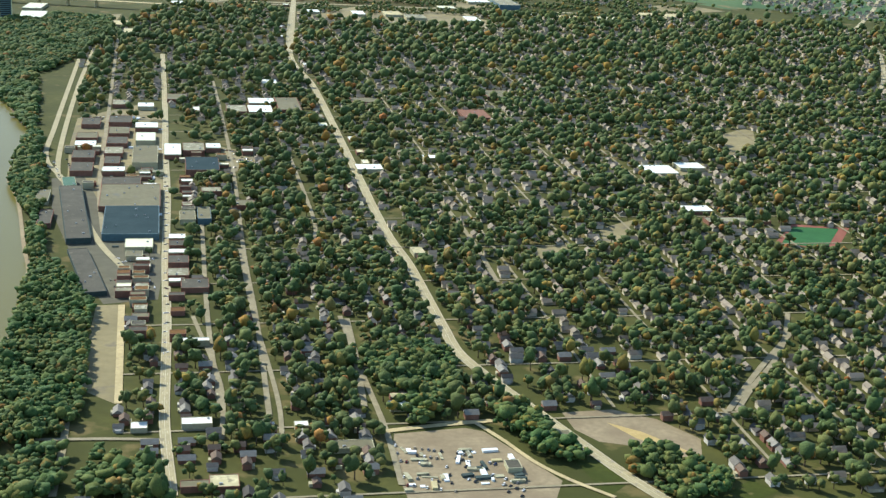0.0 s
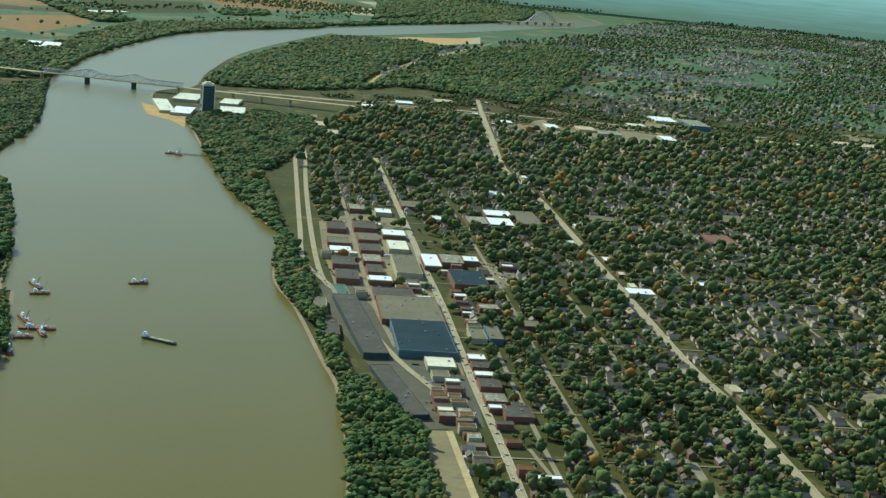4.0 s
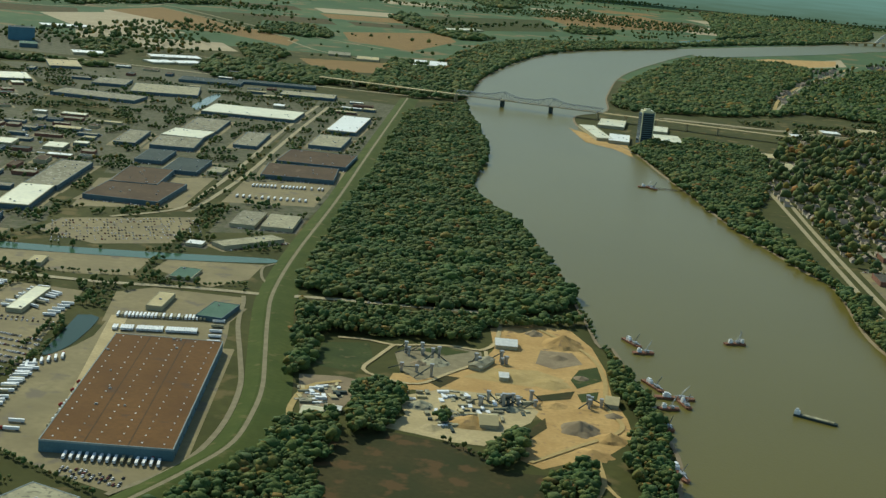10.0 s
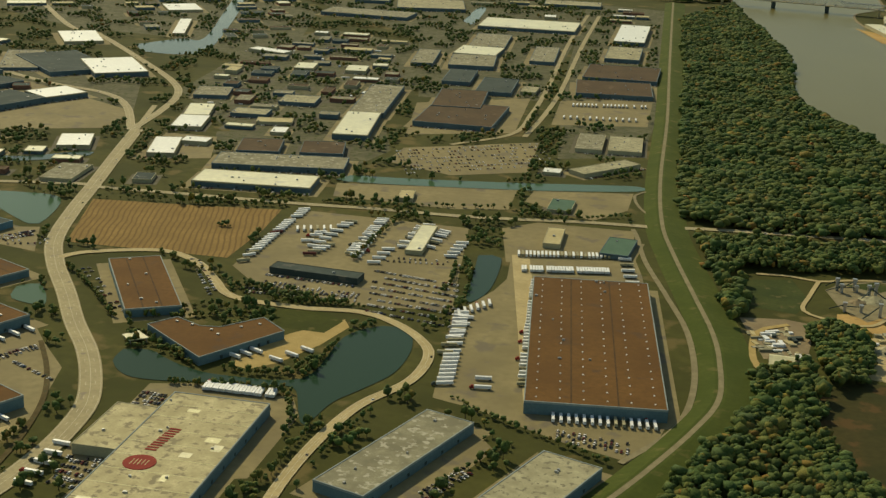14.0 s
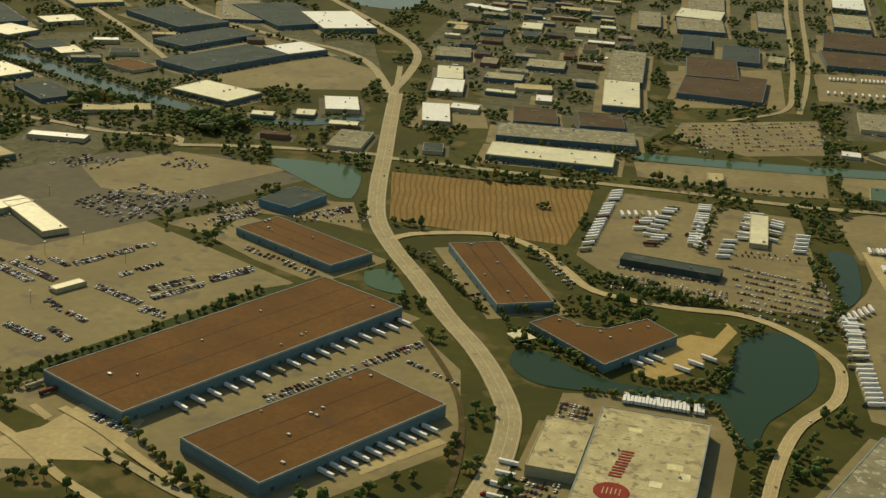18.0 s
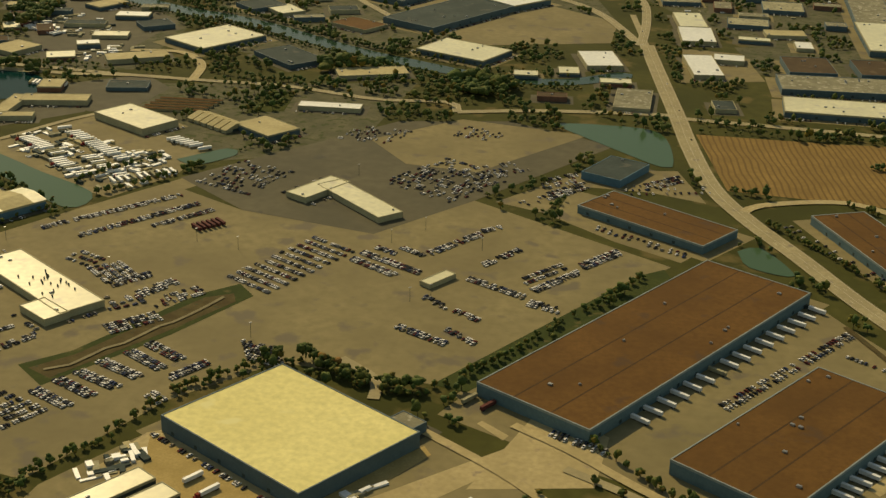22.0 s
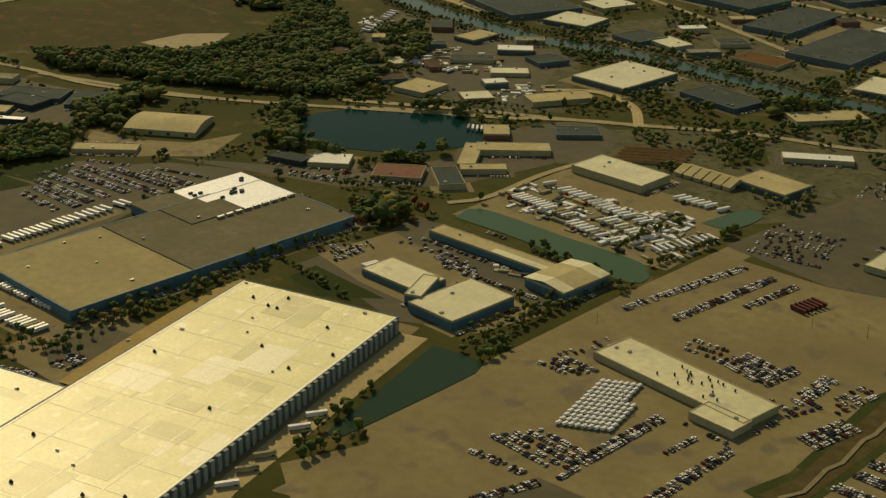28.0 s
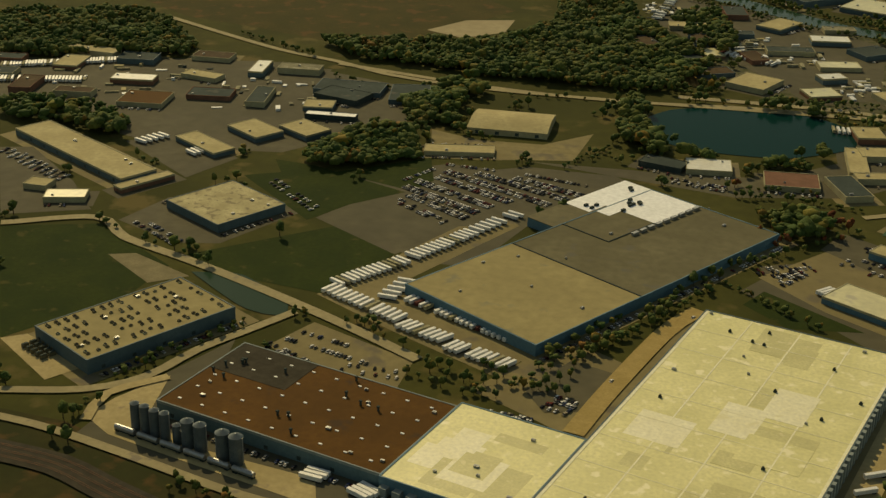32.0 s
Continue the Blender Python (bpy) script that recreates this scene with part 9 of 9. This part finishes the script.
tree_models = [tree_model(k) for k in range(6)]
for o in tree_models:
    o.location = (0, -3000, 0)
keep = clear(np.array([t[:2] for t in ROW_TREES]), 0.3)
ROW_TREES = [t for t, ok in zip(ROW_TREES, keep) if ok]
order = sorted(range(len(ROW_TREES)), key=lambda i: (ROW_TREES[i][0] + 500) ** 2 + (ROW_TREES[i][1] - 460) ** 2)
for n, i in enumerate(order[:240]):
    x, y, r = ROW_TREES[i]
    m = pose(x, y, 0, 0, 0, rng.uniform(0, 360)) 
    src = tree_models[n % 6]
    if n < 6:
        src.scale = (r, r, r * rng.uniform(0.9, 1.3))
        src.matrix_basis = m @ Matrix.Diagonal((r, r, r * 1.1, 1))
    else:
        o = copy_thing(src, m)
        o.scale = (r, r, r * rng.uniform(0.9, 1.3))
rest = np.array([ROW_TREES[i] for i in order[240:]])
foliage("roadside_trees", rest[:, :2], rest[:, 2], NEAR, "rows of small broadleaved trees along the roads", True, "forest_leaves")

red = np.array([(-792, 551), (-789, 556), (-787, 551), (-793, 546), (-796, 549), (-798, 554), (-792, 561), (-777, 558), (-769, 558), (-774, 575), (-772, 578), (-777, 570), (-775, 577), (-770, 570), (-814, 600), (-811, 599)])
red = red + rng.normal(0, 1.2, red.shape)
foliage("red_maples", red, rng.uniform(1.1, 1.9, len(red)), NEAR, "ornamental trees with dark red leaves", True, "red_leaves")


def chiller(x, y, angle):
    ob = tagged(new("chiller"), "grey outdoor cooling machine on a concrete pad", "cooling machine", "cooling machines beside the tan hall")
    part("casing", boxes((-1.0, -0.5, 0, 1.0, 0.5, 1.3)), "darkgrey", ob)
    part("fan_deck", boxes((-0.9, -0.42, 1.3, -0.05, 0.42, 1.45), (0.05, -0.42, 1.3, 0.9, 0.42, 1.45)), "dark", ob)
    ob.matrix_basis = shift(x, y, angle)


for i in range(5):
    for j in range(3):
        chiller(-985.8 + 2.4 * i * math.cos(radians(-25)) + 2.6 * j * math.sin(radians(25)), 398.6 + 2.4 * i * math.sin(radians(-25)) + 2.6 * j * math.cos(radians(25)), 65)

# railway line beside the factory
rail_line = smooth_line([(-990, 350), (-964, 349), (-943, 348), (-927, 343), (-910, 338), (-893, 332)], 5.0)
for off in (-2.6, -2.05, -0.28, 0.28, 2.05, 2.6):
    rail = ribbon("trim_rail", rail_line, off - 0.05, off + 0.05, 0.6, 0.6, "rust")
    tagged(rail, "rusty steel rail on dark ballast", "rail", kind="structure")

PARK_AREA = [(-960, 327), (-1191, 683), (-920, 657), (-809, 860), (-818, 832), (-954, 1424), (-631, 1586), (-287, 1597), (-186, 1444), (-170, 754), (-158, 742), (-139, 578), (-146, 495), (-177, 417), (-309, 400), (-401, 349), (-543, 335), (-759, 335)]
p = scatter(PARK_AREA, 3.8)
p = p[clear(p, 1.2)]
for q in PAVED:
    p = p[~inside(q, p)]
for q in ([np.array([(-1045, 472), (-1014, 486), (-975, 463), (-976, 440), (-991, 410), (-996, 401)], float), np.array([(-974, 473), (-938, 512), (-910, 497), (-921, 461), (-951, 463)], float), np.array([(-989, 546), (-966, 561), (-933, 549), (-949, 514)], float), np.array([(-188, 814), (-170, 821), (-132, 609), (-132, 521), (-159, 438), (-154, 503), (-180, 703)], float)]):
    p = p[~inside(q, p)]
clump = np.array([noise.noise(Vector((x / 26, y / 26, 2.0))) for x, y in p])
p = p[(clump > np.where(p[:, 1] > 680, 0.08, 0.2)) & (rng.random(len(p)) < 0.8)]
for nm, q, kinds in (("park_trees", p[p[:, 1] < 800], NEAR), ("far_park_trees", p[p[:, 1] >= 800], FAR)):
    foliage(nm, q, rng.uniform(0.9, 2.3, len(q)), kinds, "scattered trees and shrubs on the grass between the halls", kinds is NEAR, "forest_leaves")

# ---- the town ----
TOWN = [(166, 1274), (190, 899), (211, 756), (250, 599), (244, 520), (249, 373), (270, 309), (233, 343), (238, 311), (340, 296), (352, 365), (395, 379), (431, 389), (460, 382), (479, 350), (483, 312), (538, 299), (724, 459), (1009, 819), (1367, 1434), (908, 1652), (632, 1614), (392, 1603), (229, 1607)]
MAIN = np.array((-10.7, 408.6))
MAIN = MAIN / np.linalg.norm(MAIN)
ACROSS = np.array((MAIN[1], -MAIN[0]))
TOWN_P = np.array(TOWN, float)
lo, hi = TOWN_P.min(0), TOWN_P.max(0)
origin = np.array((266.2, 432.8), float)
STREET = 46.0
uv = np.array([((q - origin) @ ACROSS, (q - origin) @ MAIN) for q in TOWN_P])
for k in range(int(uv[:, 0].min() // STREET), int(uv[:, 0].max() // STREET) + 1):
    if -4 < k < 4:
        continue
    ends = [origin + ACROSS * (k * STREET) + MAIN * s for s in np.arange(uv[:, 1].min(), uv[:, 1].max(), 30)]
    keep = [e for e, ok in zip(ends, inside(TOWN_P, np.array(ends))) if ok]
    if len(keep) > 2:
        road(1.5, "street", [tuple(e) for e in keep])
for k in range(int(uv[:, 1].min() // 60), int(uv[:, 1].max() // 60) + 1):
    ends = [origin + MAIN * (k * 60) + ACROSS * s for s in np.arange(uv[:, 0].min(), uv[:, 0].max(), 30)]
    keep = [e for e, ok in zip(ends, inside(TOWN_P, np.array(ends))) if ok]
    if len(keep) > 2:
        road(1.3, "street", [tuple(e) for e in keep])

DOWNTOWN = [(182, 978), (241, 1038), (267, 977), (318, 837), (275, 768), (272, 564), (280, 472), (257, 457), (243, 528), (233, 597), (198, 740)]
DIAGONAL = smooth_line([(406, 1817), (369, 1308), (379, 1100), (384, 833), (387, 658), (392, 586), (394, 522), (395, 464), (398, 429)], 5.0)
HOUSE_SPOTS = []
for k in np.arange(uv[:, 0].min() // STREET, uv[:, 0].max() // STREET + 1):
    for s in np.arange(uv[:, 1].min(), uv[:, 1].max(), 7.6):
        for off in (6.5, 17.5, 28.5, 39.5):
            if rng.random() < 0.72:
                q = origin + ACROSS * (k * STREET + off + rng.uniform(-1.5, 1.5)) + MAIN * (s + rng.uniform(-1, 1))
                HOUSE_SPOTS.append((q[0], q[1]))
HS = np.array(HOUSE_SPOTS)
HS = HS[inside(TOWN_P, HS)]
HS = HS[clear(HS, 2.2)]
HS = HS[~inside(np.array(DOWNTOWN, float), HS)]
for q in PAVED:
    HS = HS[~inside(q, HS)]
BASE_TURN = math.degrees(math.atan2(MAIN[1], MAIN[0]))


def house_mesh(l, w, h):
    """Walls and a gabled roof with eaves, as vertex and face arrays."""
    a, b, e, r = l / 2, w / 2, 0.25, h + w * 0.36
    wall_v = [(-a, -b, 0), (a, -b, 0), (a, b, 0), (-a, b, 0), (-a, -b, h), (a, -b, h), (a, b, h), (-a, b, h), (-a, 0, r), (a, 0, r)]
    wall_f = [(0, 1, 5), (0, 5, 4), (2, 3, 7), (2, 7, 6), (1, 2, 6), (1, 6, 5), (3, 0, 4), (3, 4, 7), (5, 6, 9), (7, 4, 8)]
    d = 0.1
    roof_v = [(-a - e, -b - e, h - d), (a + e, -b - e, h - d), (a + e, 0, r + d), (-a - e, 0, r + d), (a + e, b + e, h - d), (-a - e, b + e, h - d)]
    roof_f = [(0, 1, 2), (0, 2, 3), (3, 2, 4), (3, 4, 5), (0, 3, 5), (1, 4, 2), (0, 5, 4), (0, 4, 1)]
    return np.array(wall_v), np.array(wall_f), np.array(roof_v), np.array(roof_f)


HOUSES = [house_mesh(l, w, h) for l, w, h in ((5.2, 3.6, 2.2), (4.4, 3.4, 2.6), (6.4, 3.8, 1.6), (5.6, 4.0, 2.4), (4.0, 3.0, 1.8))]
order = np.argsort(np.hypot(HS[:, 0] - 300, HS[:, 1] - 330))
roof_names = ["roof_grey", "roof_brown", "roof_dark", "roof_pale"]
for nm, c in zip(roof_names, ((0.165, 0.148, 0.122), (0.16, 0.112, 0.08), (0.08, 0.072, 0.062), (0.27, 0.245, 0.2))):
    mat(nm, tuple(0.75 * v for v in c), c, 1.2, 0.9, fine=10)
house_models = []
for i in range(10):
    wv, wf, rv, rf = HOUSES[i % 5]
    ob = tagged(new("house"), f"small {('cream', 'brick')[i % 2]} house with a {('grey', 'brown', 'dark', 'pale')[i % 4]} gabled roof among trees", "house", "houses of the town")
    for nm, v, f, m in (("wall", wv, wf, ("house_wall", "brick")[i % 2]), ("roof", rv, rf, roof_names[i % 4])):
        mesh_from(nm, v, f, [m]).parent = ob
    part("porch", boxes((-1.2, -2.9, 0, 1.2, -1.6, 1.3)), ("house_wall", "beige")[i % 2], ob)
    house_models.append(ob)
for n, i in enumerate(order[:250]):
    m = shift(HS[i, 0], HS[i, 1], BASE_TURN + (0, 90, 180, 270)[int(rng.integers(4))])
    if n < 10:
        house_models[n].matrix_basis = m
    else:
        copy_thing(house_models[int(rng.integers(10))], m)
far = HS[order[250:]]
vs, fs, mi, at = [], [], [], 0
for x, y in far:
    wv, wf, rv, rf = HOUSES[int(rng.integers(5))]
    a = radians(BASE_TURN + 90 * rng.integers(4))
    turn = np.array(((math.cos(a), math.sin(a)), (-math.sin(a), math.cos(a))))
    for v, f, k in ((wv, wf, 0), (rv, rf, 1)):
        vs.append(np.c_[v[:, :2] @ turn + (x, y), v[:, 2]]), fs.append(f + at), mi.append(np.full(len(f), k))
        at += len(v)
tagged(mesh_from("town_houses", np.vstack(vs), np.vstack(fs), ["siding", "asphalt_shingle"], np.concatenate(mi)), "hundreds of small gabled houses among street trees", "houses", kind="stuff")

# flat-roofed shops of the old town, in close rows along the streets
DT = np.array(DOWNTOWN, float)
made = 0
for s_along in np.arange(-40, 420, 7.2):
    for u in np.arange(-150, 120, 8.6):
        q = origin + ACROSS * (u + rng.uniform(-1, 1)) + MAIN * (s_along + rng.uniform(-1, 1))
        near_main = abs(u) < 24
        if rng.random() < (0.75 if near_main else 0.34) and made < 60 and inside(DT, np.array([q]))[0] and clear(np.array([q]), 2.9)[0]:
            building(q[0], q[1], rng.uniform(5.5, 8.2), rng.uniform(4.0, 6.2), BASE_TURN + 90, rng.uniform(2.0, 4.4), str(rng.choice(["dark", "grey", "lightgrey", "white", "dark", "brown", "cream"])), str(rng.choice(["brick", "beige", "brick"])))
            made += 1

# flat-roofed shops beside the long diagonal road
made = 0
for i in range(4, len(DIAGONAL) - 2, 3):
    d = DIAGONAL[i + 1] - DIAGONAL[i]
    d = d / np.linalg.norm(d)
    n = np.array((-d[1], d[0])) * rng.choice((-1, 1))
    q = DIAGONAL[i] + n * 9.0
    if rng.random() < 0.55 and made < 34 and clear(q[None], 3.5)[0]:
        building(q[0], q[1], rng.uniform(7, 12), rng.uniform(4.5, 7), math.degrees(math.atan2(d[1], d[0])), rng.uniform(1.8, 2.8), str(rng.choice(["white", "grey", "lightgrey", "cream", "tan", "dark"])), str(rng.choice(["brick", "beige"])))
        made += 1

# trees of the town, finer near the river front
cells = {(int(x // 3), int(y // 3)) for x, y in HS}
for gap, y0, y1, kinds, nm in ((4.3, -1e9, 700, NEAR, "street_trees"), (4.9, 700, 1100, FAR, "garden_trees"), (6.5, 1100, 1e9, FARTHEST, "far_town_trees")):
    p = scatter(TOWN_P, gap)
    p = p[(p[:, 1] >= y0) & (p[:, 1] < y1)]
    p = p[clear(p, 2.2)]
    p = p[[(int(x // 3), int(y // 3)) not in cells for x, y in p]]
    for q in PAVED:
        p = p[~inside(q, p) | inside(np.array(DOWNTOWN, float), p)]
    dens = np.array([noise.noise(Vector((x / 60, y / 60, 0.3))) + 1.5 * noise.noise(Vector((x / 17, y / 22, 4.1))) for x, y in p])
    p = p[rng.random(len(p)) < (0.6 + 0.55 * dens) * np.where(inside(np.array(DOWNTOWN, float), p), 0.22, 1)]
    foliage(nm, p, gap * rng.choice((0.42, 0.56, 0.7, 0.9), len(p)) * rng.uniform(0.9, 1.15, len(p)), kinds, "leafy street and garden trees filling the town blocks", kinds is NEAR)

# ---- far country: suburbs, fields, hedges and woods towards the horizon ----
FAR_TOWN = [(279, 2135), (297, 1852), (418, 1819), (595, 1771), (744, 1747), (945, 1727), (1356, 1477), (1749, 1866), (1864, 2274), (2714, 6016), (1641, 4733), (1069, 3939), (862, 3344), (427, 2597)]
PLAIN = [(-680, 1409), (-575, 1605), (-432, 1687), (-307, 1679), (-275, 2048), (-28, 2700), (602, 3689), (1275, 4766), (2124, 7973), (241, 5478), (-1514, 4249), (-1906, 3982)]
def far_fields(poly, gap, tones, seed, turn, chance):
    """Fields of uneven size laid side by side on a turned grid."""
    r = np.random.default_rng(seed)
    c, s = math.cos(turn), math.sin(turn)
    mid = np.mean(np.array(poly, float), 0)
    i, j = (v.ravel() for v in np.meshgrid(np.arange(-40, 41), np.arange(-40, 41)))
    u, v = i * gap * 1.5, j * gap
    spots = np.c_[mid[0] + u * c - v * s, mid[1] + u * s + v * c]
    spots = spots[inside(poly, spots)]
    for q in spots[clear(spots, gap * 0.45)]:
        if r.random() < chance:
            l, w = gap * 0.75 * r.uniform(0.55, 1.0), gap * 0.5 * r.uniform(0.5, 1.0)
            corners = [(q[0] + x * c - y * s, q[1] + x * s + y * c) for x, y in ((-l, -w), (l, -w * r.uniform(0.7, 1.2)), (l * r.uniform(0.7, 1.1), w), (-l, w))]
            patch(str(r.choice(tones)), 0.5, corners)


p = scatter([(189, 1747), (420, 1832), (602, 1803), (749, 1766), (950, 1739), (907, 1633), (700, 1603), (556, 1593), (391, 1597), (228, 1581)], 5.0)
p = p[clear(p, 2.5)]
dens = np.array([noise.noise(Vector((x / 40, y / 40, 3.1))) for x, y in p])
p = p[dens > 0.0]
foliage("roadside_scrub", p, rng.uniform(1.6, 3.4, len(p)), FARTHEST, "scrub and small trees along the highway", False)
far_fields(PLAIN, 150.0, ["lawn", "stubble", "palefield", "drygrass", "far_land", "far_land"], 3, 0.35, 0.62)
far_fields(FAR_TOWN, 75.0, ["lawn", "drygrass", "lot", "far_land", "lawn"], 4, 0.5, 0.22)
p = scatter(FAR_TOWN, 12.5)
p = p[clear(p, 6.5)]
dens = np.array([noise.noise(Vector((x / 150, y / 150, 5.3))) for x, y in p])
p = p[rng.random(len(p)) < 0.40 + 1.0 * dens]
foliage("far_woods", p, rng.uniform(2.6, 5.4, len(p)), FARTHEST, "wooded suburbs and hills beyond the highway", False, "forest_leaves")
vs, fs, mi, at = [], [], [], 0
HOMES = []


def homes(n, pts):
    """A street of small pale homes from one end to the other."""
    for i in range(n):
        f = (i + rng.uniform(-0.2, 0.2)) / max(1, n - 1)
        HOMES.append((pts[0][0] + (pts[1][0] - pts[0][0]) * f, pts[0][1] + (pts[1][1] - pts[0][1]) * f, 1.1))


homes(9, [(513, 2371), (515, 2074)])
homes(9, [(533, 2387), (532, 2071)])
homes(9, [(551, 2373), (540, 2092)])
homes(8, [(570, 2369), (563, 2147)])
homes(10, [(660, 2565), (809, 2646)])
homes(10, [(714, 2678), (828, 2730)])
homes(10, [(765, 2546), (700, 2205)])
homes(10, [(798, 2573), (768, 2213)])
homes(10, [(842, 2641), (829, 2297)])
homes(10, [(874, 2635), (860, 2302)])
homes(10, [(903, 2615), (901, 2306)])
homes(10, [(931, 2556), (930, 2301)])
homes(8, [(861, 2770), (1008, 2667)])
homes(8, [(524, 2256), (533, 2078)])
homes(8, [(557, 2323), (586, 2187)])
q = scatter(FAR_TOWN, 17.0)
dens = np.array([noise.noise(Vector((x / 120, y / 120, 9.1))) for x, y in q])
q = q[(dens > -0.05) & (rng.random(len(q)) < 0.8)]
for x, y, big_one in [(*v, 1.35) for v in q] + HOMES:
    wv, wf, rv, rf = HOUSES[int(rng.integers(5))]
    a = rng.uniform(0, 6.28) if big_one > 1.2 else 0.4 + rng.normal(0, 0.05)
    turn = np.array(((math.cos(a), math.sin(a)), (-math.sin(a), math.cos(a)))) * big_one
    for v, f, k in ((wv, wf, 0), (rv, rf, 1 if big_one > 1.2 else 0)):
        vs.append(np.c_[v[:, :2] @ turn + (x, y), v[:, 2] * big_one]), fs.append(f + at), mi.append(np.full(len(f), k))
        at += len(v)
tagged(mesh_from("far_houses", np.vstack(vs), np.vstack(fs), ["siding", "asphalt_shingle"], np.concatenate(mi)), "distant suburban houses among trees", "houses", kind="stuff")
p = scatter(PLAIN, 15.5)
p = p[clear(p, 3.0)]
edge = np.array([abs(noise.noise(Vector((x / 330, y / 190, 1.7)))) for x, y in p])
clump = np.array([noise.noise(Vector((x / 300, y / 200, 4.4))) for x, y in p])
p = p[(edge < 0.02) | (clump > 0.26)]
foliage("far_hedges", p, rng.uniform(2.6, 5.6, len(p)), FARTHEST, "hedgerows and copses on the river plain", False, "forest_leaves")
